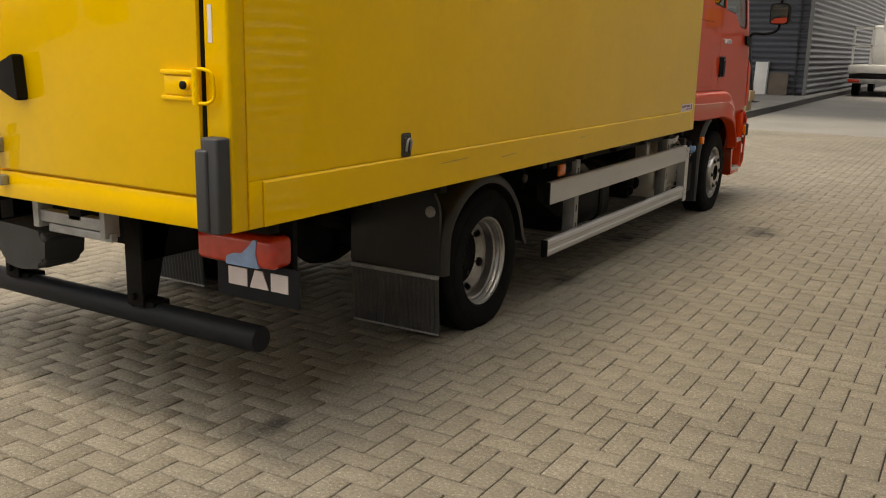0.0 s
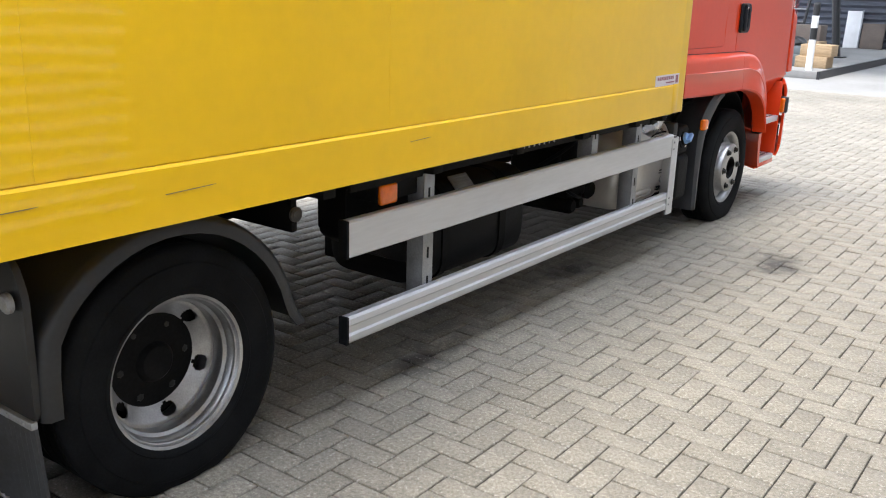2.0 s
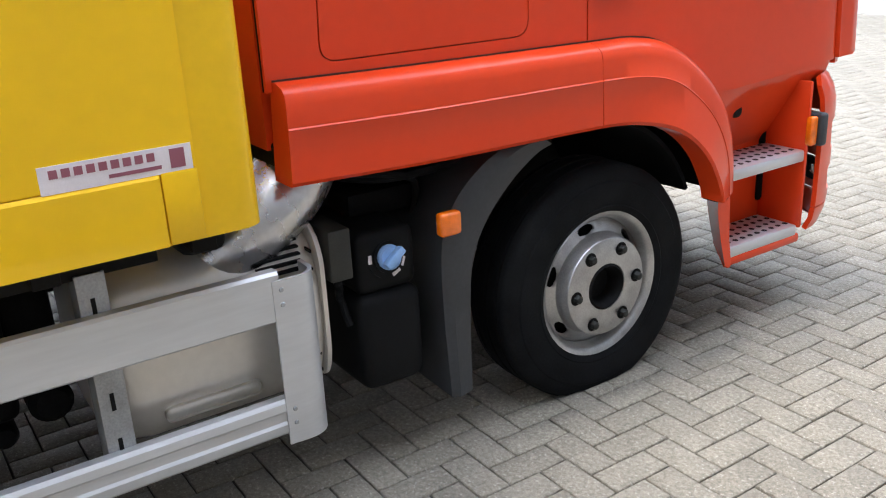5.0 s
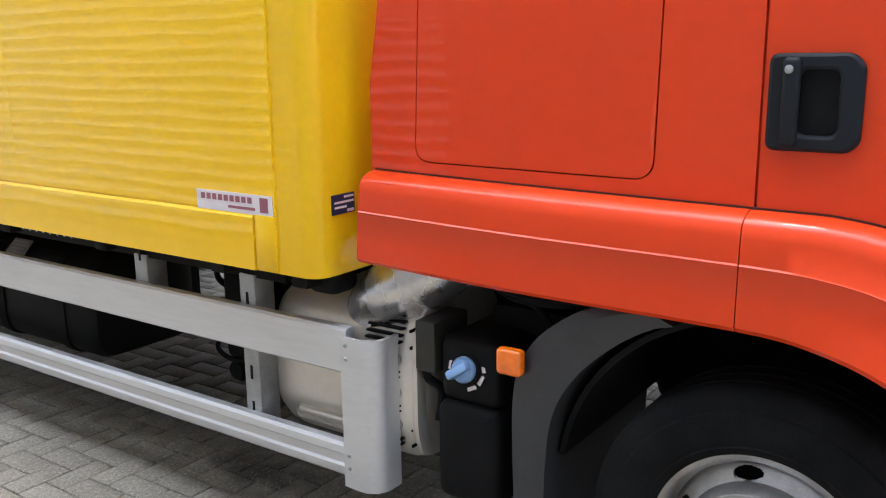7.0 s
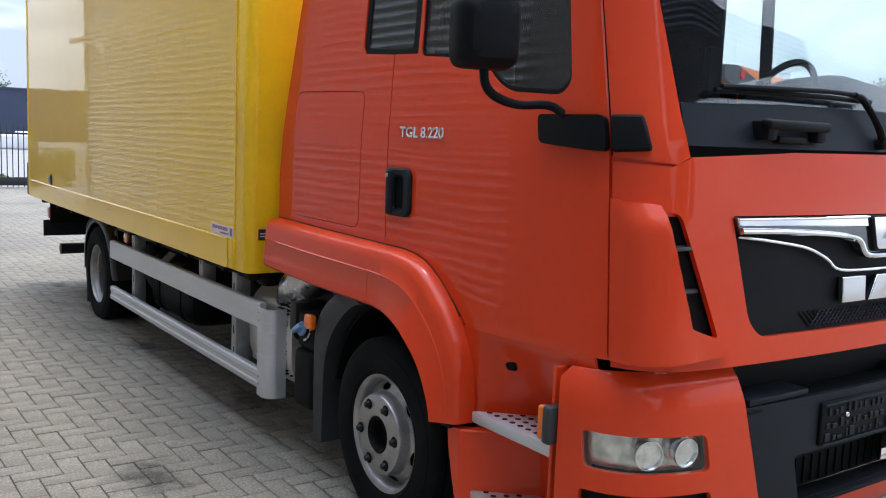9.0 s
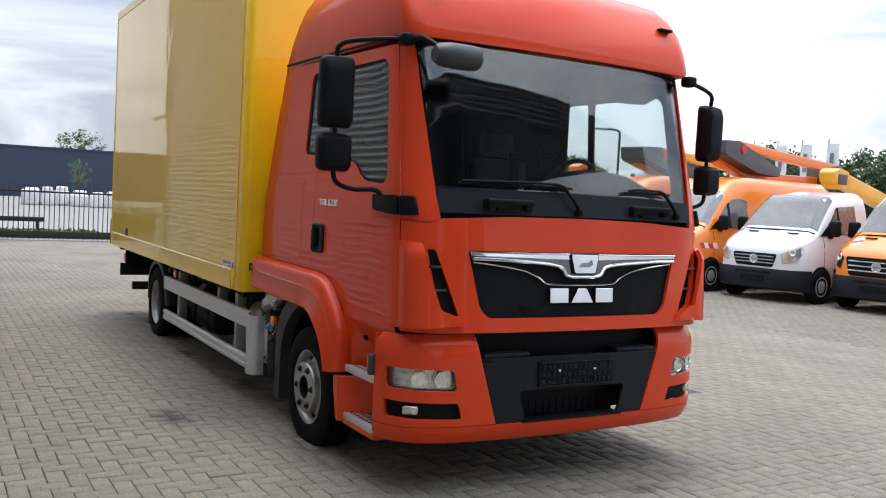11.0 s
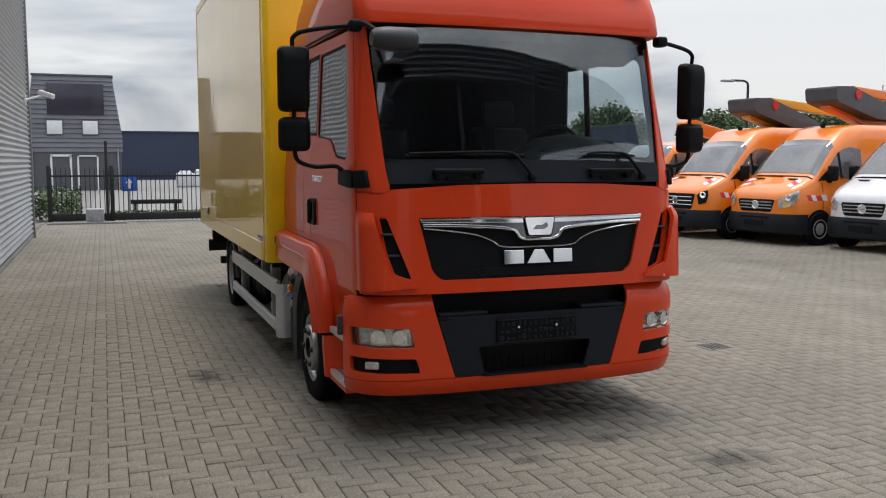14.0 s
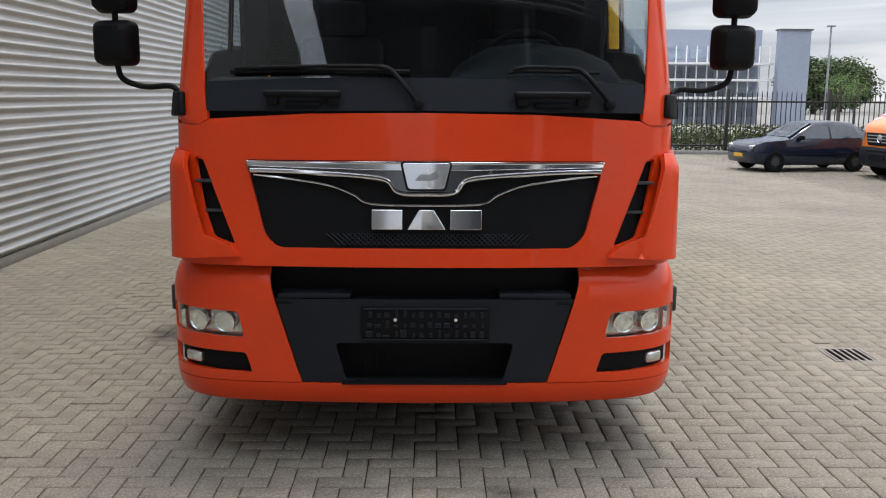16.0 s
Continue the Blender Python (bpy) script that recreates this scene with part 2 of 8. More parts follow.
M_CONCRETE = material("pale_concrete", (0.215, 0.21, 0.20), 0.85, vary=0.1, scale=0.7, bump=0.001, bump_scale=80, grime=(0.2, 0.19, 0.18), grime_amount=0.5)
# Stains on the paving, with darker patches among them beneath the lorry.
STAINS_AND_PATCHES = [(1.83, -0.88, 0.17, 0.25, 0.92), (0.95, -1.80, 0.15, 0.26, 0.95), (-0.85, 2.29, 0.26, 0.17, 0.85), (-0.37, 1.68, 0.12, 0.07, 0.85), (1.08, -6.28, 0.08, 0.13, 0.95), (0.30, 1.9, 0.16, 0.07, 0.75), (1.1, -3.4, 0.12, 0.2, 0.8), (0.6, -2.6, 0.5, 0.9, 0.5)]
PAVER = dict(spots=STAINS_AND_PATCHES, base=(0.190, 0.172, 0.139), rough=0.86, vary=0.13, scale=0.9, bump=0.003, bump_scale=95, grime=(0.125, 0.114, 0.094), grime_amount=0.6, random_value=0.07, specks=0.30, rough_vary=0.08, fine=0.26)
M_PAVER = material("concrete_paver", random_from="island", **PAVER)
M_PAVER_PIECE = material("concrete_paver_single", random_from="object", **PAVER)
M_IRON = material("cast_iron", (0.07, 0.066, 0.06), 0.7, metal=0.4, vary=0.3, scale=15, bump=0.001, bump_scale=150)
M_GROOVE_SHADE = material("dark_red_brown_groove_shade", (0.045, 0.010, 0.006), 0.6, vary=0.2, scale=8)
M_NUT = material("dark_oiled_nut", (0.016, 0.017, 0.015), 0.5, metal=0.3, vary=0.3, scale=20)
M_FENCE = material("black_powder_coat", (0.012, 0.013, 0.014), 0.45, vary=0.2, scale=3)
M_NAVY = material("navy_blue_cladding", (0.028, 0.040, 0.075), 0.6, vary=0.08, scale=0.5)
M_SLATE = material("grey_slate_cladding", (0.17, 0.17, 0.19), 0.6, vary=0.1, scale=1.5, random_from="island", random_value=0.1)
M_HOUSE = material("dark_grey_render", (0.10, 0.10, 0.11), 0.7, vary=0.1, scale=1)
M_SOLAR = material("dark_purple_solar_glass", (0.03, 0.027, 0.045), 0.2, vary=0.1, scale=2, coat=0.4)
M_OFFICE = material("blue_grey_cladding", (0.30, 0.34, 0.42), 0.5, vary=0.06, scale=0.4)
M_LEAF = material("oak_foliage", (0.075, 0.115, 0.045), 0.75, vary=0.35, scale=1.2, random_from="island", random_value=0.4)
M_LEAF_LIGHT = material("young_foliage", (0.10, 0.17, 0.04), 0.7, vary=0.3, scale=1.5, random_from="island", random_value=0.35)
M_HEDGE = material("olive_hedge_foliage", (0.055, 0.075, 0.022), 0.75, vary=0.35, scale=1.5, random_from="island", random_value=0.4)
M_BARK = material("grey_brown_bark", (0.10, 0.08, 0.06), 0.9, vary=0.3, scale=6, bump=0.01, bump_scale=20)
M_GRASS = material("grass", (0.07, 0.11, 0.03), 0.9, vary=0.3, scale=2, random_from="island", random_value=0.4)
M_ORANGE = material("municipal_orange_paint", (0.80, 0.20, 0.012), 0.3, vary=0.03, scale=2, coat=0.8)
M_VANWHITE = material("white_van_paint", (0.66, 0.66, 0.68), 0.3, vary=0.03, scale=2, coat=0.8)
M_CARBLUE = material("dark_blue_car_paint", (0.006, 0.012, 0.028), 0.16, coat=0.2, vary=0.05, scale=3)
M_BOOM_GREY = material("dark_grey_basket", (0.07, 0.075, 0.085), 0.5, vary=0.1, scale=4)
M_BOOM_YELLOW = material("yellow_boom_paint", (0.75, 0.40, 0.02), 0.35, coat=0.5, vary=0.05, scale=3)
M_BALE = material("white_wrapped_bales", (0.72, 0.72, 0.72), 0.5, vary=0.12, scale=1.5, random_from="island", random_value=0.15)
M_BLUESIGN = material("blue_sign_face", (0.02, 0.10, 0.42), 0.4)
M_REDSTRIPE = material("red_reflective_stripe", (0.55, 0.03, 0.03), 0.4)
M_WOOD = material("pale_timber", (0.35, 0.245, 0.14), 0.75, vary=0.2, scale=5, stretch=(1, 6, 6), bump=0.001, bump_scale=80)
M_BROWNBOARD = material("brown_board", (0.14, 0.11, 0.09), 0.7, vary=0.15, scale=3)
M_CRATE = material("grey_plastic_crate", (0.10, 0.12, 0.13), 0.55, vary=0.15, scale=5)
M_FLAG = material("white_banner_cloth", (0.75, 0.75, 0.76), 0.8, vary=0.06, scale=3)
M_FLAGPRINT = material("grey_banner_print", (0.30, 0.31, 0.34), 0.8)


# ---- mesh helpers ----
def finish(bm, name, mat_, smooth=True, angle=35):
    me = bpy.data.meshes.new(name)
    bmesh.ops.recalc_face_normals(bm, faces=bm.faces)
    bm.to_mesh(me)
    bm.free()
    me.materials.append(mat_)
    if smooth:
        me.shade_smooth()
        me.set_sharp_from_angle(angle=radians(angle))
    return me


def part(name, bm, mat_, parent, label="", angle=35):
    """Links a bmesh as one mesh object under a thing or under a part."""
    ob = new(name, finish(bm, name, mat_, angle=angle))
    ob.parent = parent
    return tagged(ob, label)


def thing(name, label, category, group="", kind="", at=None):
    ob = new(name)
    ob.empty_display_size = 0.1
    if at is not None:
        ob.matrix_world = at
    return tagged(ob, label, category, group, kind)


def solid(name, bm, mat_, label, category, group="", kind="", at=None, angle=35):
    ob = new(name, finish(bm, name, mat_, angle=angle))
    if at is not None:
        ob.matrix_world = at
    return tagged(ob, label, category, group, kind)


def slab(x0, x1, y0, y1, z0, z1, bev=0.0, seg=2, bm=None, m=None):
    """A block with rounded edges, added to bm."""
    made = bmesh.new()
    bmesh.ops.create_cube(made, size=1)
    for v in made.verts:
        v.co = Vector((x0 + (v.co.x + 0.5) * (x1 - x0), y0 + (v.co.y + 0.5) * (y1 - y0), z0 + (v.co.z + 0.5) * (z1 - z0)))
    if bev:
        bmesh.ops.bevel(made, geom=made.edges[:], offset=bev, segments=seg, profile=0.5, affect="EDGES")
    return merge(bm, made, m)


def merge(bm, made, m=None):
    if m is not None:
        bmesh.ops.transform(made, matrix=m, verts=made.verts)
    if bm is None:
        return made
    me = bpy.data.meshes.new("joined")
    made.to_mesh(me)
    made.free()
    bm.from_mesh(me)
    bpy.data.meshes.remove(me)
    return bm


def rings(sections, bm=None, closed=True, caps=True):
    """Skins a row of sections, each a list of as many points."""
    bm = bm or bmesh.new()
    rows = [[bm.verts.new(p) for p in s] for s in sections]
    n = len(rows[0])
    for a, b in zip(rows, rows[1:]):
        for i in range(n if closed else n - 1):
            j = (i + 1) % n
            bm.faces.new((a[i], a[j], b[j], b[i]))
    if caps and closed:
        bm.faces.new(rows[0][::-1])
        bm.faces.new(rows[-1])
    return bm


def prism(poly, axis, a, b, bev=0.0, bm=None, seg=2):
    """A polygon drawn in the two other axes, pulled along an axis from a to b."""
    def at(p, h):
        return {"x": (h, p[0], p[1]), "y": (p[0], h, p[1]), "z": (p[0], p[1], h)}[axis]
    made = rings([[at(p, a) for p in poly], [at(p, b) for p in poly]])
    if bev:
        bmesh.ops.bevel(made, geom=made.edges[:], offset=bev, segments=seg, profile=0.5, affect="EDGES")
    return merge(bm, made)


def lathe(profile, m, seg=48, bm=None):
    """Turns a profile of (radius, height) about z, then sets it by the pose m."""
    made = bmesh.new()
    rows = []
    for r, h in profile:
        rows.append([made.verts.new((r * math.cos(2 * math.pi * i / seg), r * math.sin(2 * math.pi * i / seg), h)) for i in range(seg)])
    for a, b in zip(rows, rows[1:]):
        for i in range(seg):
            made.faces.new((a[i], a[(i + 1) % seg], b[(i + 1) % seg], b[i]))
    ends = profile[0] != profile[-1]
    if ends and profile[0][0] > 0.001:
        made.faces.new(rows[0][::-1])
    if ends and profile[-1][0] > 0.001:
        made.faces.new(rows[-1])
    bmesh.ops.remove_doubles(made, verts=made.verts, dist=1e-5)
    return merge(bm, made, m)


def rod(p, q, r, bm=None, seg=12, r2=None):
    p, q = Vector(p), Vector(q)
    m = Matrix.Translation(p) @ (q - p).to_track_quat("Z", "Y").to_matrix().to_4x4()
    return lathe([(r, 0), (r2 if r2 is not None else r, (q - p).length)], m, seg, bm)


def smooth_path(points, n=6):
    """Catmull-Rom points through the given ones."""
    pts = [Vector(p) for p in points]
    pts = [2 * pts[0] - pts[1]] + pts + [2 * pts[-1] - pts[-2]]
    out = []
    for i in range(1, len(pts) - 2):
        a, b, c, d = pts[i - 1 : i + 3]
        for k in range(n):
            t = k / n
            out.append(0.5 * (2 * b + (c - a) * t + (2 * a - 5 * b + 4 * c - d) * t * t + (3 * b - a - 3 * c + d) * t ** 3))
    out.append(pts[-2])
    return out


def pipe(points, r, bm=None, seg=10, n=6, flat=1.0):
    """A bent round bar through the points."""
    path = smooth_path(points, n) if n > 1 else [Vector(p) for p in points]
    sections, up = [], Vector((0.02, 0.03, 1)).normalized()
    for i, p in enumerate(path):
        ahead = (path[min(i + 1, len(path) - 1)] - path[max(i - 1, 0)]).normalized()
        side = ahead.cross(up)
        side = side.normalized() if side.length > 1e-3 else Vector((1, 0, 0))
        over = side.cross(ahead)
        sections.append([p + side * (r * math.cos(2 * math.pi * k / seg)) + over * (r * flat * math.sin(2 * math.pi * k / seg)) for k in range(seg)])
    return merge(bm, rings(sections))


def rounded(poly, r, n=4):
    """A polygon with its corners rounded; r may be a list."""
    out = []
    for i, p in enumerate(poly):
        p = Vector(p)
        a, b = Vector(poly[i - 1]) - p, Vector(poly[(i + 1) % len(poly)]) - p
        rad = r[i] if isinstance(r, (list, tuple)) else r
        d = min(rad, a.length * 0.45, b.length * 0.45)
        p0, p1 = p + a.normalized() * d, p + b.normalized() * d
        for k in range(n + 1):
            t = k / n
            out.append(tuple((1 - t) ** 2 * p0 + 2 * t * (1 - t) * p + t * t * p1))
    return out


def inside(poly, x, y):
    hit = False
    for i in range(len(poly)):
        (x0, y0), (x1, y1) = poly[i - 1], poly[i]
        if (y0 > y) != (y1 > y) and x < (x1 - x0) * (y - y0) / (y1 - y0) + x0:
            hit = not hit
    return hit


def denser(poly, step):
    out = []
    for i, p in enumerate(poly):
        q = poly[(i + 1) % len(poly)]
        k = max(1, int(math.dist(p, q) / step))
        out += [(p[0] + (q[0] - p[0]) * j / k, p[1] + (q[1] - p[1]) * j / k) for j in range(k)]
    return out


def patch(outer, holes, surface, thick=0.012, step=0.06, lift=0.0, bm=None):
    """A sheet of bodywork: a polygon with holes in a surface's own two coordinates, bent onto that surface and given a thickness."""
    loops = [denser(list(outer), step)] + [denser(list(h), step) for h in holes]
    verts, edges = [], []
    for loop in loops:
        base = len(verts)
        verts += loop
        edges += [(base + i, base + (i + 1) % len(loop)) for i in range(len(loop))]
    us, vs = [p[0] for p in loops[0]], [p[1] for p in loops[0]]
    nu, nv = int((max(us) - min(us)) / step), int((max(vs) - min(vs)) / step)
    for i in range(1, nu + 1):
        for j in range(1, nv + 1):
            p = (min(us) + (i - 0.5) * (max(us) - min(us)) / max(nu, 1), min(vs) + (j - 0.5) * (max(vs) - min(vs)) / max(nv, 1))
            if inside(loops[0], *p) and not any(inside(h, *p) for h in loops[1:]) and min(math.dist(p, q) for loop in loops for q in loop) > step * 0.4:
                verts.append(p)
    co, _, tris, *_ = geometry.delaunay_2d_cdt([Vector(p) for p in verts], edges, [], 0, 1e-6)
    keep = []
    for tri in tris:
        c = sum((co[i] for i in tri), Vector((0, 0))) / len(tri)
        if inside(loops[0], c.x, c.y) and not any(inside(h, c.x, c.y) for h in loops[1:]):
            keep.append(tuple(tri))
    made = bmesh.new()
    top, low = [], []
    for p in co:
        q = Vector(surface(p.x, p.y))
        du, dv = Vector(surface(p.x + 0.002, p.y)) - q, Vector(surface(p.x, p.y + 0.002)) - q
        normal = du.cross(dv).normalized()
        top.append(made.verts.new(q + normal * lift))
        low.append(made.verts.new(q + normal * (lift - thick)))
    seen = {}
    for tri in keep:
        made.faces.new([top[i] for i in tri])
        made.faces.new([low[i] for i in reversed(tri)])
        for a, b in zip(tri, tri[1:] + tri[:1]):
            seen[frozenset((a, b))] = (a, b) if frozenset((a, b)) not in seen else None
    for pair in seen.values():
        if pair:
            a, b = pair
            made.faces.new((top[b], top[a], low[a], low[b]))
    loose = [v for v in made.verts if not v.link_faces]
    bmesh.ops.delete(made, geom=loose, context="VERTS")
    return merge(bm, made)


def softened_edges(ob, width=0.004, seg=2):
    """Rounds the cut edges of a panel."""
    mod = ob.modifiers.new("rounded_edges", "BEVEL")
    mod.width, mod.segments, mod.limit_method, mod.angle_limit = width, seg, "ANGLE", radians(50)
    mod.harden_normals = False
    return ob


def lettering(name, body, size, m, mat_, parent, label, depth=0.004, align="LEFT"):
    """Raised letters in the built-in font, turned into a mesh."""
    cu = bpy.data.curves.new(name, "FONT")
    cu.body, cu.size, cu.extrude, cu.align_x = body, size, depth, align
    cu.bevel_depth = 0.0006
    cu.offset = size * 0.018
    tmp = bpy.data.objects.new("tmp", cu)
    scene.collection.objects.link(tmp)
    bpy.context.view_layer.update()
    me = bpy.data.meshes.new_from_object(tmp.evaluated_get(bpy.context.evaluated_depsgraph_get()))
    bpy.data.objects.remove(tmp)
    me.name = name
    me.materials.clear()
    me.materials.append(mat_)
    me.transform(m)
    ob = new(name, me)
    ob.parent = parent
    return tagged(ob, label)


# ---- ground, yard and buildings ----
tagged(solid("ground", slab(-400, 400, -400, 400, -0.5, -0.03), M_GROUND, "grey asphalt ground reaching the horizon", "ground"), kind="structure")
pavement = tagged(solid("pavement", slab(-26, 4.06, -21.3, 10.3, -0.029, -0.009), M_BED, "herringbone yard of grey-brown concrete pavers with sandy joints", "paving"), kind="structure")
tagged(solid("concrete_apron", slab(-26, 4.06, 10.305, 90, -0.029, -0.002), M_CONCRETE, "pale worn concrete apron", "paving"), kind="structure")


def cladding(name, along, fixed, a, b, z0, z1, pitch, depth, out, mat_, label, thick=0.3):
    """A wall of sheet metal with level corrugations, running along x or y, its face towards out (+1 or -1)."""
    prof, k = [], int((z1 - z0) / pitch * 8)
    for i in range(k + 1):
        ph = (i % 8) / 8
        prof.append((z0 + (z1 - z0) * i / k, depth * 0.5 * (1 + math.cos(math.tau * ph))))
    made = bmesh.new()
    rows = []
    for end in (a, b):
        row = []
        for z, d in prof:
            f = fixed - out * d
            row.append(made.verts.new((f, end, z) if along == "y" else (end, f, z)))
        for z in (z1, z0):
            f = fixed - out * (thick + depth)
            row.append(made.verts.new((f, end, z) if along == "y" else (end, f, z)))
        rows.append(row)
    n = len(rows[0])
    for i in range(n):
        made.faces.new((rows[0][i], rows[0][(i + 1) % n], rows[1][(i + 1) % n], rows[1][i]))
    return tagged(solid(name, made, mat_, label, "wall", angle=60), kind="structure")


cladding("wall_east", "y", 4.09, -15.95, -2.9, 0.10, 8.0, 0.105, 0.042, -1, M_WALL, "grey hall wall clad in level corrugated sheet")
cladding("wall_east_front", "y", 4.088, -2.898, 48, 0.10, 8.0, 0.105, 0.004, -1, M_WALL_UNSEEN, "unseen hall wall with shallow level ribs, darkened to dim the lorry's side")
tagged(solid("wall_plinth", slab(4.10, 4.40, -15.95, 48, -0.02, 0.098, 0.004), M_CONCRETE, "low concrete plinth below the cladding", "plinth"), kind="structure")
tagged(solid("wall_trim", slab(4.06, 4.42, -16.06, -15.95, -0.02, 8.0, 0.01), M_WALL_TRIM, "dark grey corner trim of the hall", "trim"), kind="structure")
tagged(solid("wall_north", slab(4.43, 30, -15.95, -15.6, -0.02, 8.0), M_WALL, "grey end wall of the hall", "wall"), kind="structure")
cctv = thing("security_camera", "white security camera on a bracket at the hall corner", "camera")
part("housing", slab(-0.10, 0.26, -0.055, 0.055, -0.05, 0.06, 0.02, 3, m=Matrix.Translation((3.72, -14.9, 3.20)) @ pose(0, 0, 0, 0, 18, 150)), M_WHITE, cctv)
part("bracket", rod((4.08, -14.8, 3.05), (3.76, -14.9, 3.15), 0.025), M_WHITE, cctv)
part("wall_plate", slab(4.05, 4.085, -14.9, -14.7, 2.95, 3.15, 0.01), M_WHITE, cctv)

# sliding gate and fence at the yard's far end
def picket_run(parent, x0, x1, y, z0, z1, gap, w=0.022, spikes=True):
    n = int(abs(x1 - x0) / gap)
    shape = slab(-w / 2, w / 2, -w / 2, w / 2, z0, z1, 0.002, 1)
    if spikes:
        rings([[(-w / 2, -w / 2, z1), (w / 2, -w / 2, z1), (w / 2, w / 2, z1), (-w / 2, w / 2, z1)], [(-0.002, -0.002, z1 + 0.09), (0.002, -0.002, z1 + 0.09), (0.002, 0.002, z1 + 0.09), (-0.002, 0.002, z1 + 0.09)]], shape)
    me = finish(shape, "picket", M_FENCE)
    for i in range(n):
        ob = new("picket", me)
        ob.parent = parent
        ob.location = (x0 + (x1 - x0) * (i + 0.5) / n, y, 0)


gate = thing("sliding_gate", "black steel sliding gate with pointed pickets, closed", "gate")
picket_run(gate, 4.0, -5.6, -20.9, 0.02, 1.48, 0.125)
for z0, z1 in ((0.06, 0.26), (1.30, 1.35)):
    part("gate_rail", slab(-5.6, 4.0, -20.93, -20.87, z0, z1, 0.004), M_FENCE, gate)
for x in (-5.6, 2.35, 4.0):
    part("gate_post", slab(x - 0.05, x + 0.05, -20.98, -20.82, -0.03, 1.62, 0.004), M_FENCE, gate)
part("floor_track", slab(-6, 4.05, -20.99, -20.81, -0.03, 0.02, 0.004), M_GALV, gate)
part("guide_post", slab(2.44, 2.52, -20.78, -20.70, -0.03, 2.32, 0.004), M_FENCE, gate)
drive = thing("gate_drive", "grey gate drive cabinet beside the sliding gate", "gate motor")
part("cabinet", slab(2.58, 3.06, -20.68, -20.32, 0.0, 0.42, 0.03, 3), M_GALV, drive)
part("foot", slab(2.54, 3.10, -20.72, -20.28, -0.01, 0.03, 0.005), M_CONCRETE, drive)
fence = thing("yard_fence", "black steel picket fence round the yard", "fence")
picket_run(fence, -5.75, -30, -21.2, 0.10, 1.75, 0.145)
for z in (0.22, 1.5):
    part("fence_rail", slab(-30, -5.7, -21.22, -21.18, z, z + 0.05, 0.004), M_FENCE, fence)
for i in range(9):
    part("fence_post", slab(-5.78 - 3.0 * i, -5.70 - 3.0 * i, -21.26, -21.14, -0.03, 1.9, 0.004), M_FENCE, fence)
tagged(solid("kerb", slab(-30, -6.0, -21.0, -20.85, -0.03, 0.10, 0.02), M_CONCRETE, "low concrete kerb along the fence", "kerb"), kind="structure")
tagged(solid("kerb_gate", slab(2.0, 4.05, -20.62, -20.2, -0.03, 0.05, 0.01), M_CONCRETE, "low concrete strip before the gate drive", "kerb"), kind="structure")

# town house behind the gate
house = thing("town_house", "grey slate-clad house with a mansard gable and dark panel", "house")
HX, HY, HW = 4.12, -52.0, 2.62
part("wall", slab(HX - HW, HX + HW, HY - 8, HY, -0.03, 2.30), M_HOUSE, house, "dark grey ground floor wall")
gable = bmesh.new()
n_board = 16
for i in range(n_board):
    za, zb = 2.30 + 4.50 * i / n_board, 2.30 + 4.50 * (i + 1) / n_board
    wa, wb = HW + 0.08 - 0.55 * max(0, (za - 3.2) / 4.0), HW + 0.08 - 0.55 * max(0, (zb - 3.2) / 4.0)
    rings([[(HX - wa, HY + 0.06, za), (HX + wa, HY + 0.06, za), (HX + wa, HY - 8, za), (HX - wa, HY - 8, za)], [(HX - wb, HY, zb - 0.01), (HX + wb, HY, zb - 0.01), (HX + wb, HY - 8, zb - 0.01), (HX - wb, HY - 8, zb - 0.01)]], gable)
part("gable_cladding", gable, M_SLATE, house, "grey slate boards")
part("roof_edge", slab(HX - HW + 0.35, HX + HW - 0.35, HY - 8, HY + 0.08, 6.8, 6.9), M_HOUSE, house)
part("solar_panel", slab(HX - 1.70, HX + 1.45, HY + 0.02, HY + 0.12, 4.52, 6.35, 0.02), M_SOLAR, house, "dark purple panel on the gable")
for x in (HX - 0.90, HX + 1.08):
    w = part("window", slab(x - 0.42, x + 0.42, HY + 0.04, HY + 0.11, 3.36, 4.15, 0.01), M_WHITE, house, "white blind in an upper window")
    part("window_frame", slab(x - 0.48, x + 0.48, HY + 0.02, HY + 0.10, 3.30, 4.21), M_HOUSE, w)
door_f = bmesh.new()
for x0, x1, z0, z1 in ((HX + 0.2, HX + 1.4, 2.02, 2.15), (HX + 0.2, HX + 0.32, 0, 2.1), (HX + 1.28, HX + 1.4, 0, 2.1), (HX - 1.3, HX - 0.1, 2.02, 2.1), (HX - 1.3, HX - 1.2, 0, 2.1), (HX - 0.2, HX - 0.1, 0, 2.1)):
    slab(x0, x1, HY - 0.02, HY + 0.08, z0, z1, bm=door_f)
part("door_frame", door_f, M_WHITE, house, "white door frames")
for x in (HX - HW + 0.2, HX + HW - 0.25):
    part("downpipe", rod((x, HY + 0.12, 0), (x, HY + 0.12, 2.5), 0.05), M_GALV, house)
hall = thing("far_hall", "long low navy-blue warehouse behind the gate", "warehouse")
part("wall", slab(-30, 40, -110, -84, -0.03, 4.45), M_NAVY, hall)
part("roof_edge", slab(-30.1, 40.1, -110, -83.9, 4.45, 4.6), M_NAVY, hall)
tagged(solid("far_yard", slab(-40, 3.0, -80, -22.5, -0.029, -0.012), M_CONCRETE, "pale concrete yard beyond the gate", "paving"), kind="structure")

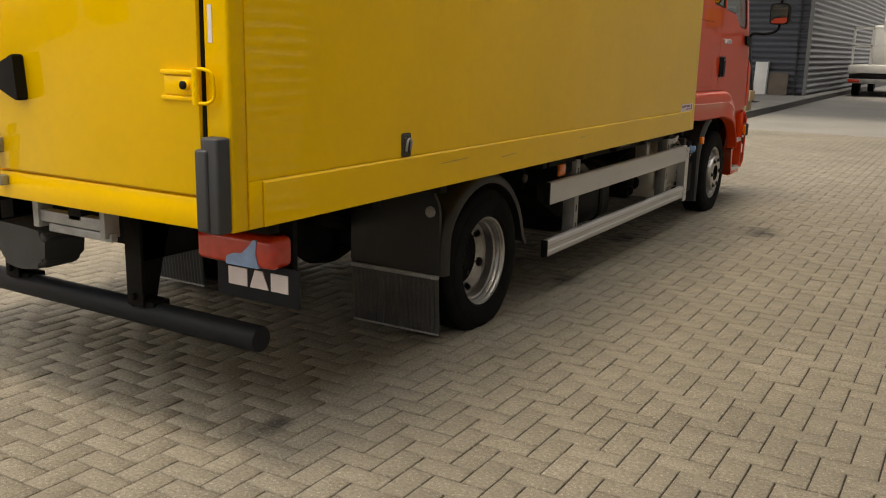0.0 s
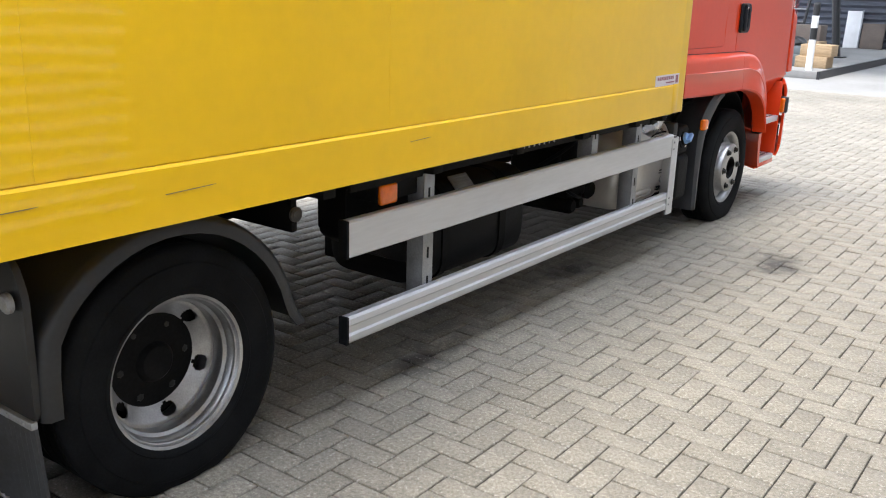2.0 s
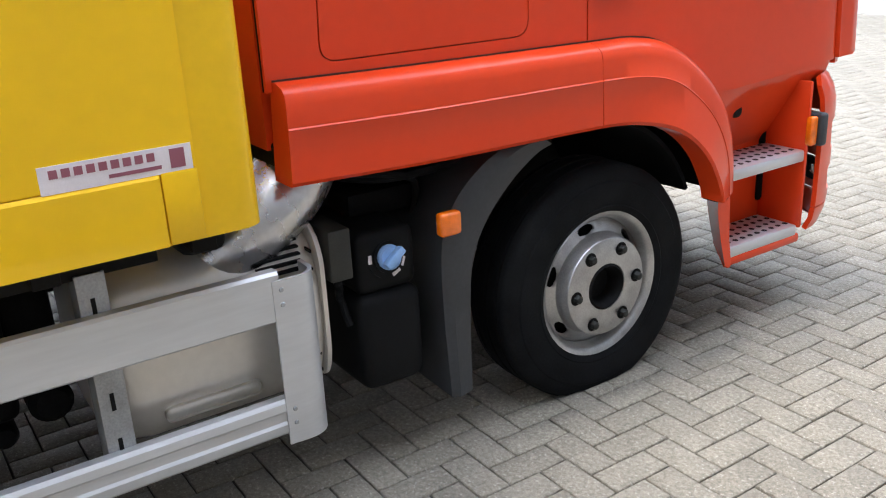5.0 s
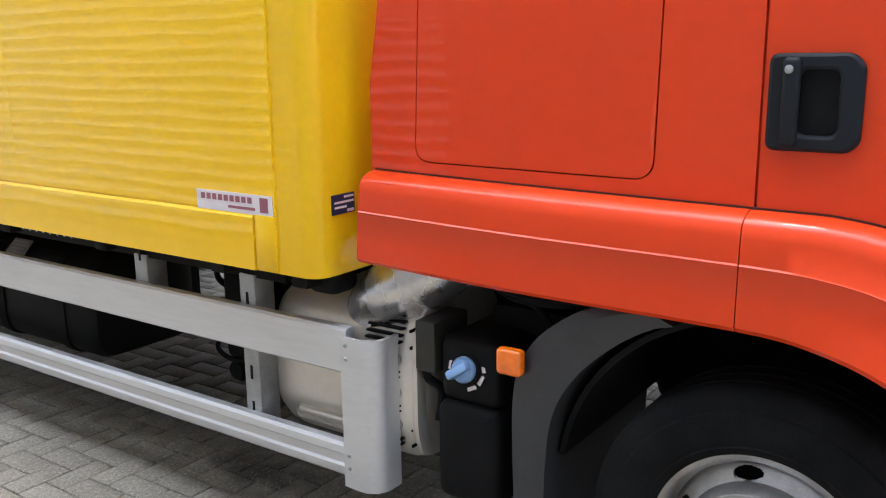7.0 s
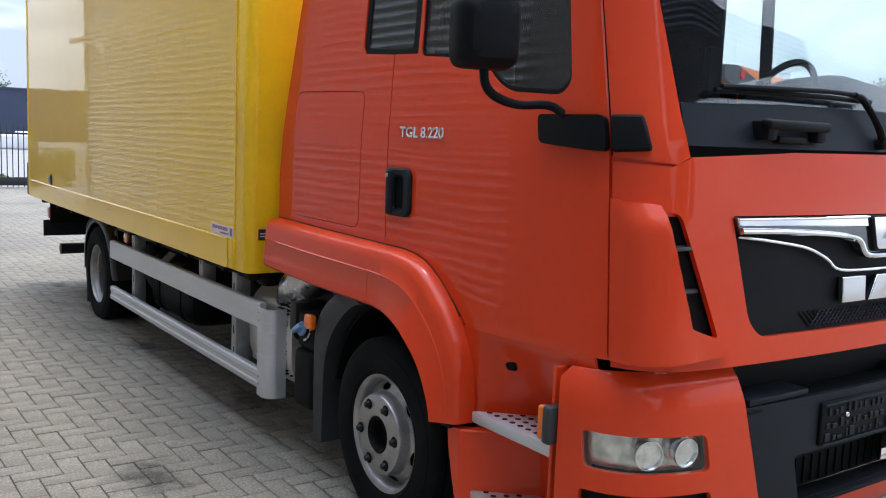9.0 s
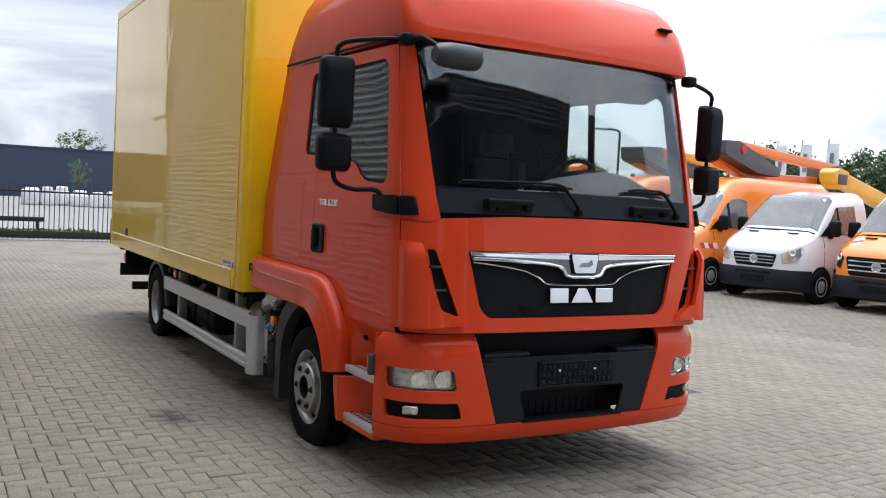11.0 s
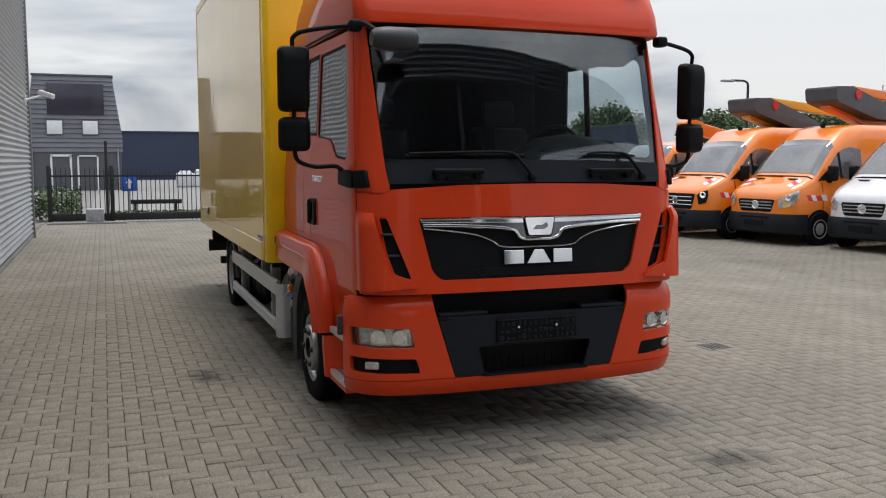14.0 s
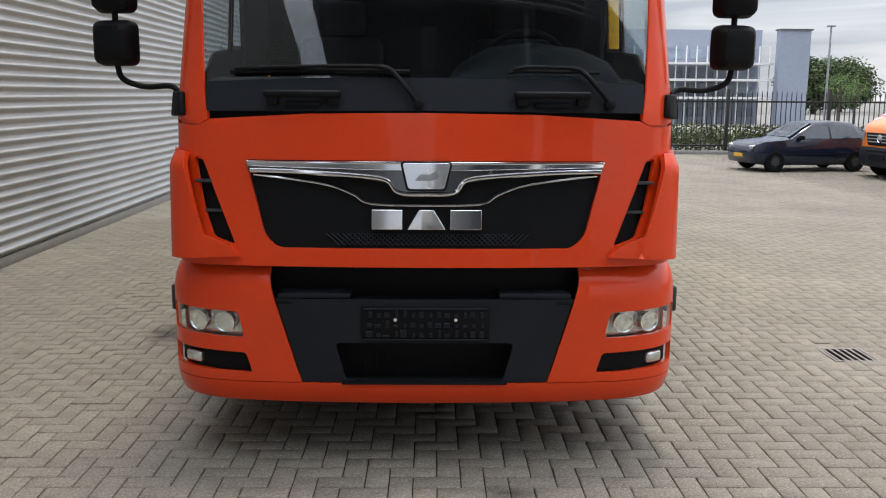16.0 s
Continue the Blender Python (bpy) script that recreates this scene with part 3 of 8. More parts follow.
# office building, lamp post beyond the fence
office = thing("office_building", "pale blue-grey office block with open steel deck front", "office")
part("wall", slab(-20.25, -11.5, -62, -50.5, -0.03, 5.65), M_OFFICE, office)
part("end_wall", slab(-22.05, -20.27, -48.2, -47.6, -0.03, 5.45), M_OFFICE, office)
part("roof_edge", slab(-22.15, -20.21, -48.3, -47.5, 5.45, 5.53), M_HOUSE, office)
for z in (1.5, 2.55, 3.5):
    part("deck", slab(-20.25, -11.5, -50.4, -48.2, z, z + 0.13), M_WHITE, office, "white deck edge")
for i in range(14):
    part("mullion", slab(-20.15 + 0.62 * i, -20.11 + 0.62 * i, -48.75, -48.6, 0.0, 4.6), M_WHITE, office)
for row in (0.4, 1.8, 2.8, 3.9):
    for i in range(6):
        part("window", slab(-19.95 + 1.5 * i, -18.85 + 1.5 * i, -50.49, -50.4, row, row + 0.6), M_OFFICEGLASS, office)
lamp_post = thing("street_lamp", "tall grey lamp post beyond the fence", "street lamp")
part("pole", rod((-21.6, -44, -0.03), (-21.6, -44, 5.4), 0.07, None, 12, 0.05), M_GALV, lamp_post)
part("lamp_head", slab(-21.8, -21.4, -44.15, -43.85, 5.38, 5.48, 0.03), M_GALV, lamp_post)
yard_lamp = thing("yard_lamp", "dark lamp post with a bent arm behind the vans", "street lamp")
part("pole", rod((-22.35, -24, -0.03), (-22.35, -24, 4.85), 0.06, None, 12, 0.05), M_FENCE, yard_lamp)
part("arm", pipe([(-22.35, -24, 4.8), (-22.3, -24, 4.95), (-22.1, -24, 5.02), (-21.5, -24, 5.02)], 0.045, None, 8), M_FENCE, yard_lamp)
part("lamp_head", slab(-21.6, -21.05, -24.12, -23.88, 4.95, 5.04, 0.03), M_GALV, yard_lamp)

# the second hall with its loading platform, ahead of the lorry
tagged(solid("platform", prism([(-16, 13.0), (-1.62, 13.0), (-1.75, 25.0), (-1.75, 60), (-16, 60)], "z", -0.03, 0.15, 0.012), M_CONCRETE, "raised concrete loading platform", "platform"), kind="structure")
tagged(solid("platform_kerb", prism([(-1.62, 13.0), (-1.56, 13.0), (-1.69, 25.0), (-1.69, 60), (-1.75, 60), (-1.75, 25.0)], "z", -0.03, 0.153), M_FENCE, "dark steel kerb edge of the platform", "kerb"), kind="structure")
cladding("wall_south", "x", 24.6, -9.5, -2.2, 0.15, 14.0, 0.20, 0.095, -1, M_WALL_SHADED, "grey corrugated end wall of the second hall")
cladding("wall_side", "y", -2.12, 24.5, 60, 0.15, 10.4, 0.20, 0.095, 1, M_WALL_SHADED, "grey corrugated side wall of the second hall")
tagged(solid("wall_corner_trim", slab(-2.22, -2.10, 24.48, 24.58, 0.15, 10.4, 0.01), M_WALL_TRIM, "grey corner trim", "trim"), kind="structure")
tagged(solid("canopy_roof", prism([(-18, 13.6), (4.0, 13.6), (4.0, 24.4), (-9.5, 24.4), (-9.5, 17.2)], "z", 9.5, 9.9), M_WALL_SHADED, "canopy roof over the platform", "canopy"), kind="structure")
tagged(solid("canopy_column", slab(-3.51, -3.26, 13.50, 13.75, 0.15, 3.2, 0.01), M_WHITE, "white foot of the canopy column", "column"), kind="structure")
# Upper column is out of view; darkened so the windscreen mirrors no white bar.
tagged(solid("canopy_column_upper", slab(-3.48, -3.29, 13.53, 13.72, 3.2, 9.5, 0.01), M_FENCE, "unseen upper part of the canopy column, darkened for the windscreen's reflection", "column"), kind="structure")
cladding("canopy_fascia", "x", 13.40, -18.0, 4.0, 9.4, 10.3, 0.16, 0.06, -1, M_WALL_SHADED, "dark corrugated fascia of the canopy", 0.12)
brace = thing("steel_strut", "dark slanted steel strut on the platform", "strut")
part("strut", rod((-2.62, 18.6, 0.15), (-3.35, 19.0, 4.6), 0.10, None, 8), M_FENCE, brace)
part("foot_plate", slab(-2.82, -2.42, 18.4, 18.8, 0.15, 0.18), M_FENCE, brace)
post = thing("bollard", "black and white striped bollard on the platform edge", "bollard")
for z0, z1, m_ in ((0.15, 0.76, M_WHITE), (0.76, 0.99, M_FENCE), (0.99, 1.23, M_WHITE), (1.23, 1.45, M_FENCE)):
    part("band", lathe([(0.068, 0), (0.068, z1 - z0)], pose(-1.87, 13.3, z0), 20), m_, post)
part("cap", lathe([(0.068, 0), (0.055, 0.03), (0.01, 0.045)], pose(-1.87, 13.3, 1.45), 20), M_FENCE, post)
bin_ = thing("dark_bin", "dark blue-grey round bin beside the column", "bin")
part("bin_body", lathe([(0.02, 0), (0.115, 0.0), (0.125, 0.02), (0.125, 0.66), (0.118, 0.68)], pose(-3.12, 13.9, 0.15), 24), M_CRATE, bin_)
part("bin_lid", lathe([(0.13, 0.0), (0.13, 0.03), (0.09, 0.06), (0.02, 0.07)], pose(-3.12, 13.9, 0.825), 24), M_FENCE, bin_)
machine = thing("red_machine", "dark red machine with a black front on the platform", "machine")
part("housing", slab(-4.30, -3.62, 17.5, 18.3, 0.95, 1.75, 0.05, 3), M_REDLENS, machine)
part("base", slab(-4.26, -3.66, 17.52, 18.25, 0.15, 0.95, 0.03), M_CHASSIS, machine)
for k, (x, y, w, d, z0, z1, m_) in enumerate(((-2.04, 14.3, 0.60, 0.55, 0.15, 0.385, M_WOOD), (-1.98, 14.35, 0.60, 0.5, 0.387, 0.63, M_WOOD), (-2.60, 14.5, 0.50, 0.55, 0.15, 0.40, M_CRATE), (-2.58, 14.5, 0.48, 0.52, 0.402, 0.58, M_CRATE), (-3.45, 15.9, 1.1, 0.7, 0.15, 0.55, M_BROWNBOARD), (-2.9, 16.4, 0.9, 0.6, 0.15, 0.62, M_WOOD), (-2.9, 16.4, 0.85, 0.55, 0.622, 0.98, M_BROWNBOARD))):
    crate = slab(x - w / 2, x + w / 2, y - d / 2, y + d / 2, z0, z1, 0.01)
    for q in (-0.5, 0.5):
        slab(x + q * w - 0.02, x + q * w + 0.02, y - d / 2 - 0.012, y + d / 2 + 0.012, z0 + 0.003, z1 - 0.003, 0.003, bm=crate)
    solid("timber_crate" if m_ in (M_WOOD, M_BROWNBOARD) else "plastic_crate", crate, m_, "pale wooden crate on the platform" if m_ is M_WOOD else "brown cardboard crate on the platform" if m_ is M_BROWNBOARD else "stacked grey plastic crate on the platform", "crate", "crates on the platform")
folds = [[(-2.60 + 0.31 * math.cos(q) * k, 14.5 + 0.30 * math.sin(q) * k, z + 0.02 * math.sin(5 * q + 9 * z)) for q in [math.tau * n / 36 for n in range(36)]] for z, k in ((0.584, 0.9), (0.62, 1.0), (0.68, 0.92), (0.73, 0.66), (0.76, 0.3))]
solid("tarpaulin", rings(folds), M_FENCE, "black folded tarpaulin on the crates", "tarpaulin")
panel_white = thing("white_panel", "white door panel leaning on the hall wall", "panel")
part("face", slab(-0.22, 0.20, -0.02, 0.02, 0, 1.12, 0.005, m=Matrix.Translation((-3.62, 24.35, 0.15)) @ pose(0, 0, 0, -6, 0, 0)), M_WHITE, panel_white)
part("edge", slab(0.20, 0.24, -0.03, 0.03, 0, 1.15, 0.005, m=Matrix.Translation((-3.62, 24.35, 0.15)) @ pose(0, 0, 0, -6, 0, 0)), M_GALV, panel_white)
solid("brown_board", slab(-0.33, 0.33, -0.02, 0.02, 0, 0.76, 0.005, m=Matrix.Translation((-3.03, 24.38, 0.15)) @ pose(0, 0, 0, -6, 0, 0)), M_BROWNBOARD, "brown board leaning on the hall wall", "board")
rack = thing("ladder_rack", "dark steel ladder standing on the platform", "ladder")
for x in (-3.6, -3.1):
    part("stile", rod((x, 16.6, 0.15), (x + 0.25, 17.4, 3.6), 0.035), M_FENCE, rack)
for i in range(11):
    part("rung", rod((-3.6 + 0.25 * i / 11, 16.6 + 0.8 * i / 11, 0.45 + 0.29 * i), (-3.1 + 0.25 * i / 11, 16.6 + 0.8 * i / 11, 0.45 + 0.29 * i), 0.018), M_GALV, rack)

# white platform lorry parked at the far end
far_lorry = thing("platform_lorry", "white aerial-platform lorry parked far down the lane", "lorry")
FX, FY = -0.33, 30.0
part("chassis", slab(FX - 1.15, FX + 1.15, FY, FY + 6, 0.55, 0.85, 0.03), M_CHASSIS, far_lorry)
part("deck", slab(FX - 1.2, FX + 1.2, FY, FY + 5.5, 0.90, 1.20, 0.02), M_WHITE, far_lorry)
part("rear_beam", slab(FX - 1.2, FX + 1.2, FY - 0.06, FY, 0.50, 0.68, 0.02), M_GALV, far_lorry)
for x in (-0.95, 0.95):
    part("tail_lamp", slab(FX + x - 0.2, FX + x + 0.2, FY - 0.09, FY - 0.06, 0.53, 0.66, 0.01), M_REDLENS, far_lorry)
for x in (-1.1, -0.45, 0.45, 1.1):
    part("stanchion", slab(FX + x - 0.04, FX + x + 0.04, FY + 0.02, FY + 0.10, 1.2, 2.6), M_WHITE, far_lorry)
for z in (1.9, 2.55):
    part("guard_rail", slab(FX - 1.14, FX + 1.14, FY + 0.02, FY + 0.10, z, z + 0.08), M_WHITE, far_lorry)
part("control_box", slab(FX + 0.1, FX + 1.0, FY + 0.5, FY + 1.4, 1.2, 2.1, 0.05), M_WHITE, far_lorry)
part("boom", slab(FX - 0.2, FX + 0.25, FY + 0.8, FY + 5, 2.5, 3.1, 0.05), M_WHITE, far_lorry)
part("cab", slab(FX - 1.1, FX + 1.1, FY + 6, FY + 7.8, 0.7, 2.9, 0.12, 3), M_WHITE, far_lorry)
for y in (FY + 1.4, FY + 6.8):
    for x in (-1.0, 1.0):
        part("wheel", lathe([(0.2, -0.13), (0.42, -0.12), (0.42, 0.12), (0.2, 0.13)], pose(FX + x, y, 0.39, 0, 90, 0), 24), M_RUBBER, far_lorry)


# ---- the box lorry: +y is its front, +x its right-hand side, y = 0 its front axle ----
truck = thing("box_lorry", "orange-red two-axle lorry with a yellow box body parked on the yard", "lorry")
MIRRORED = Matrix.Diagonal((-1, 1, 1, 1))


def own(name, bm, mat_, parent=None, label="", sx=1, angle=35):
    if sx < 0:
        bmesh.ops.transform(bm, matrix=MIRRORED, verts=bm.verts)
    return part(name, bm, mat_, parent or truck, label, angle)


# Cargo box
BX, BY0, BY1, BZ0, BZ1 = 1.262, -6.67, -1.165, 0.876, 3.87
BXL = 1.365
plan = rounded([(BX, BY0), (BX, BY1), (-BXL, BY1), (-BXL, BY0)], [0.02, 0.065, 0.065, 0.02], 8)
bm = rings([[(x, y, z) for x, y in plan] for z in (BZ0, BZ1 - 0.02)] + [[(x * 0.99, y - 0.012 * (1 if y > -4 else -1), BZ1) for x, y in plan]])
cargo = own("cargo_box", bm, M_YELLOW_TRIM, label="yellow box body", angle=50)
for sx in (1, -1):
    BX = 1.262 if sx > 0 else BXL
    ys = [-6.60, -5.10, -3.83, -2.60, -1.315]
    for a, b in zip(ys, ys[1:]):
        own("side_panel", slab(BX - 0.004, BX + 0.006, a + 0.0002, b - 0.0002, 1.044, 3.76, 0.0004, 1), M_YELLOW, cargo, sx=sx)
    low = prism([(BX - 0.004, BZ0 + 0.002), (BX + 0.0125, BZ0 + 0.002), (BX + 0.0125, 1.032), (BX + 0.006, 1.0405), (BX - 0.004, 1.0405)], "y", -6.53, -1.40)
    own("lower_rail", low, M_YELLOW, cargo, sx=sx)
    own("lower_rail", slab(BX - 0.004, BX + 0.010, -6.60, -6.535, BZ0 + 0.003, 1.042, 0.003), M_YELLOW_TRIM, cargo, sx=sx)
    own("lower_rail", slab(BX - 0.004, BX + 0.010, -1.395, -1.315, BZ0 + 0.003, 1.042, 0.003), M_YELLOW_TRIM, cargo, sx=sx)
    own("top_rail", slab(BX - 0.004, BX + 0.012, -6.62, -1.315, 3.763, 3.862, 0.006), M_YELLOW_TRIM, cargo, sx=sx)
    own("corner_post", slab(BX - 0.10, BX + 0.010, BY0 - 0.012, -6.605, BZ0, 3.86, 0.012, 3), M_YELLOW_TRIM, cargo, sx=sx)
    # rear doors with a sill under them
    own("rear_door", slab(0.004, 1.150, BY0 - 0.028, BY0 + 0.01, 0.995, 3.80, 0.006), M_YELLOW, cargo, sx=sx)
    own("rear_sill", slab(0.0, 1.158, BY0 - 0.022, BY0 + 0.01, BZ0, 0.985, 0.006), M_YELLOW_TRIM, cargo, sx=sx)
    hinge = slab(0.985, 1.150, BY0 - 0.040, BY0 - 0.026, 1.310, 1.325, 0.003)
    slab(0.985, 1.150, BY0 - 0.040, BY0 - 0.026, 1.395, 1.410, 0.003, bm=hinge)
    slab(1.00, 1.150, BY0 - 0.036, BY0 - 0.026, 1.330, 1.390, 0.002, bm=hinge)
    rod((1.158, BY0 - 0.046, 1.300), (1.158, BY0 - 0.046, 1.420), 0.013, hinge, 16)
    pipe([(1.16, BY0 - 0.045, 1.415), (1.20, BY0 - 0.045, 1.415), (1.222, BY0 - 0.035, 1.395), (1.222, BY0 - 0.03, 1.33), (1.205, BY0 - 0.04, 1.308), (1.16, BY0 - 0.045, 1.306)], 0.006, hinge, 8, 4)
    lathe([(0.018, 0), (0.018, 0.012), (0.010, 0.018)], pose(1.105, BY0 - 0.034, 1.362, 90, 0, 0), 16, hinge)
    own("hinge", hinge, M_YELLOW_TRIM, cargo, "yellow painted steel hinge", sx)
    own("hinge_bolt", lathe([(0.014, 0), (0.014, 0.010), (0.008, 0.014)], pose(1.105, BY0 - 0.046, 1.362, 90, 0, 0), 16), M_BLACK, cargo, sx=sx)
    own("hinge_seal", slab(1.150, 1.163, BY0 - 0.012, BY0 + 0.004, 1.0, 3.8), M_CHASSIS, cargo, sx=sx)
    buffer = slab(1.176, 1.230, BY0 - 0.085, BY0 - 0.015, 0.885, 1.160, 0.010, 3)
    slab(1.195, 1.272, BY0 - 0.075, BY0 - 0.012, 0.880, 1.200, 0.010, 3, bm=buffer)
    own("corner_buffer", buffer, M_GREY_PLASTIC, cargo, "grey rubber corner buffer", sx)
BX = 1.262
handle = prism(rounded([(0.235, 1.445), (0.250, 1.270), (0.205, 1.285), (0.06, 1.345), (0.06, 1.375), (0.205, 1.43)], 0.012), "y", BY0 - 0.075, BY0 - 0.028, 0.006)
own("door_handle", handle, M_BLACK, cargo, "black plastic door handle")
lock = rod((0.045, BY0 - 0.05, 0.93), (0.045, BY0 - 0.05, 1.16), 0.011, None, 12)
slab(0.02, 0.07, BY0 - 0.06, BY0 - 0.025, 1.06, 1.12, 0.006, bm=lock)
slab(0.03, 0.075, BY0 - 0.06, BY0 - 0.02, 0.93, 0.97, 0.005, bm=lock)
own("lock_rod", lock, M_GALV, cargo, "galvanised lock rod")
own("post_sticker", slab(1.188, 1.206, BY0 - 0.0145, BY0 - 0.010, 1.50, 1.62), M_STICKER, cargo)
ring_case = slab(BX, BX + 0.012, -5.672, -5.602, 1.043, 1.143, 0.010, 3)
slab(BX + 0.006, BX + 0.022, -5.655, -5.645, 1.06, 1.128, 0.004, bm=ring_case)
slab(BX + 0.006, BX + 0.022, -5.630, -5.620, 1.06, 1.128, 0.004, bm=ring_case)
own("lashing_case", ring_case, M_IRON, cargo, "dark steel lashing point")
own("lashing_ring", pipe([(BX + 0.020, -5.652, 1.068), (BX + 0.026, -5.652, 1.105), (BX + 0.026, -5.637, 1.120), (BX + 0.026, -5.622, 1.105), (BX + 0.020, -5.622, 1.068)], 0.006, None, 8, 4), M_GALV, cargo, "galvanised lashing ring")
own("side_sticker", slab(BX + 0.006, BX + 0.0085, -1.635, -1.322, 1.040, 1.098), M_STICKER, cargo, "white maker's sticker with dark red print")
marks = bmesh.new()
for i in range(9):
    a = -1.615 + i * 0.0245
    slab(BX + 0.008, BX + 0.0095, a, a + 0.017, 1.071, 1.089, bm=marks)
slab(BX + 0.008, BX + 0.0095, -1.500, -1.390, 1.052, 1.060, bm=marks)
slab(BX + 0.008, BX + 0.0095, -1.370, -1.338, 1.049, 1.091, bm=marks)
own("sticker_print", marks, M_STICKER_RED, cargo)
plate = slab(1.105, 1.200, BY1, BY1 + 0.003, 1.048, 1.104)
own("type_plate", plate, M_STICKER_DARK, cargo, "dark blue maker's plate")
marks = bmesh.new()
for a, b, z in ((1.11, 1.15, 1.092), (1.11, 1.19, 1.078), (1.14, 1.19, 1.064)):
    slab(a, b, BY1 + 0.002, BY1 + 0.0042, z, z + 0.006, bm=marks)
slab(1.11, 1.138, BY1 + 0.002, BY1 + 0.0042, 1.051, 1.059, bm=marks)
own("plate_print", marks, M_STICKER, cargo)
for a, b, z in ((-5.35, -5.12, 0.985), (-4.75, -4.60, 0.962), (-3.72, -3.62, 0.985)):
    own("scuff_mark", prism([(a, z), (b, z + 0.004), (b + 0.02, z + 0.006), (a, z + 0.0015)], "x", BX + 0.0125, BX + 0.0145), M_BROWNBOARD, cargo)

# Chassis frame
for sx in (1, -1):
    frame_rail = slab(0.365, 0.372, -6.30, 0.95, 0.58, 0.80, 0.002)
    slab(0.30, 0.372, -6.30, 0.95, 0.793, 0.80, bm=frame_rail)
    slab(0.30, 0.372, -6.30, 0.95, 0.58, 0.587, bm=frame_rail)
    own("frame_rail", frame_rail, M_CHASSIS, sx=sx)
    own("subframe_rail", slab(0.30, 0.38, -6.60, -1.25, 0.80, 0.874, 0.004), M_CHASSIS, sx=sx)
for y in (-6.2, -5.4, -4.62, -3.8, -2.9, -2.0, -1.3, -0.4, 0.5):
    own("cross_member", slab(-0.363, 0.363, y - 0.04, y + 0.04, 0.62, 0.76, 0.01), M_CHASSIS)
for y in (-6.4, -5.75, -5.2, -4.05, -3.45, -2.85, -2.25, -1.65, -1.3):
    own("floor_bearer", slab(-1.20, 1.20, y - 0.03, y + 0.03, 0.822, 0.8745, 0.004), M_CHASSIS)
for sx in (1, -1):
    edge_rail = own("edge_rail", slab(1.150, 1.157, -3.90, -1.40, 0.812, 0.8735, 0.001), M_CHASSIS, sx=sx)
    # Pale dots stand in for daylight seen through holes in the rail.
    for k in range(8):
        own("rail_rivet", lathe([(0.006, 0), (0.004, 0.003)], pose(1.157, -2.80 + 0.045 * k, 0.836, 0, 90, 0), 8), M_GALV, edge_rail, sx=sx)
own("front_axle", rod((-0.95, 0, 0.385), (0.95, 0, 0.385), 0.06, None, 16), M_CHASSIS)
axle = rod((-0.80, -4.62, 0.385), (0.80, -4.62, 0.385), 0.075, None, 16)
lathe([(0.05, -0.2), (0.17, -0.12), (0.19, 0), (0.17, 0.12), (0.05, 0.2)], pose(0, -4.62, 0.385, 90, 0, 0), 24, axle)
own("rear_axle", axle, M_CHASSIS)
own("drive_shaft", rod((0, -4.4, 0.45), (0, -0.8, 0.60), 0.05, None, 16), M_CHASSIS)
own("gearbox", slab(-0.28, 0.28, -1.75, -0.55, 0.46, 0.86, 0.08, 3), M_CHASSIS)
own("engine", slab(-0.42, 0.42, -0.54, 0.95, 0.36, 0.93, 0.08, 3), M_CHASSIS)
for sx in (1, -1):
    own("leaf_spring", pipe([(0.48, -5.25, 0.62), (0.48, -4.62, 0.47), (0.48, -4.0, 0.62)], 0.035, None, 8, 6), M_CHASSIS, sx=sx)

# Rear under-run tube, lamps and plates
own("underrun_tube", lathe([(0.050, -1.052), (0.054, -1.046), (0.054, 1.046), (0.050, 1.052)], pose(0, -6.32, 0.367, 0, 90, 0), 28), M_ANTHRACITE, label="dark painted steel under-run tube")
for x in (0.36, -0.48):
    arm = prism(rounded([(-6.38, 0.40), (-6.24, 0.39), (-6.20, 0.55), (-6.12, 0.80), (-6.34, 0.80), (-6.36, 0.62)], 0.02), "x", x, x + 0.012, 0.002)
    slab(x, x + 0.095, -6.385, -6.373, 0.41, 0.80, 0.003, bm=arm)
    slab(x - 0.03, x + 0.13, -6.36, -6.27, 0.405, 0.43, 0.004, bm=arm)
    lathe([(0.016, 0), (0.016, 0.02), (0.008, 0.022)], pose(x + 0.05, -6.386, 0.455, 90, 0, 0), 6, arm)
    own("tube_bracket", arm, M_CHASSIS)
own("tow_cover", prism(rounded([(-0.375, 0.71), (-0.34, 0.53), (-0.20, 0.505), (-0.02, 0.53), (0.0, 0.69), (-0.1, 0.70)], 0.05), "y", -6.50, -6.30, 0.03, seg=3), M_GREY_PLASTIC, label="grey moulded rubber cover")
bar = slab(0.11, 0.50, -6.60, -6.55, 0.775, 0.822, 0.004)
slab(0.16, 0.54, -6.59, -6.56, 0.735, 0.768, 0.003, bm=bar)
slab(0.09, 0.125, -6.61, -6.54, 0.75, 0.86, 0.003, bm=bar)
slab(0.50, 0.53, -6.61, -6.54, 0.75, 0.86, 0.003, bm=bar)
own("step_catch", bar, M_GALV, label="galvanised steel step catch")
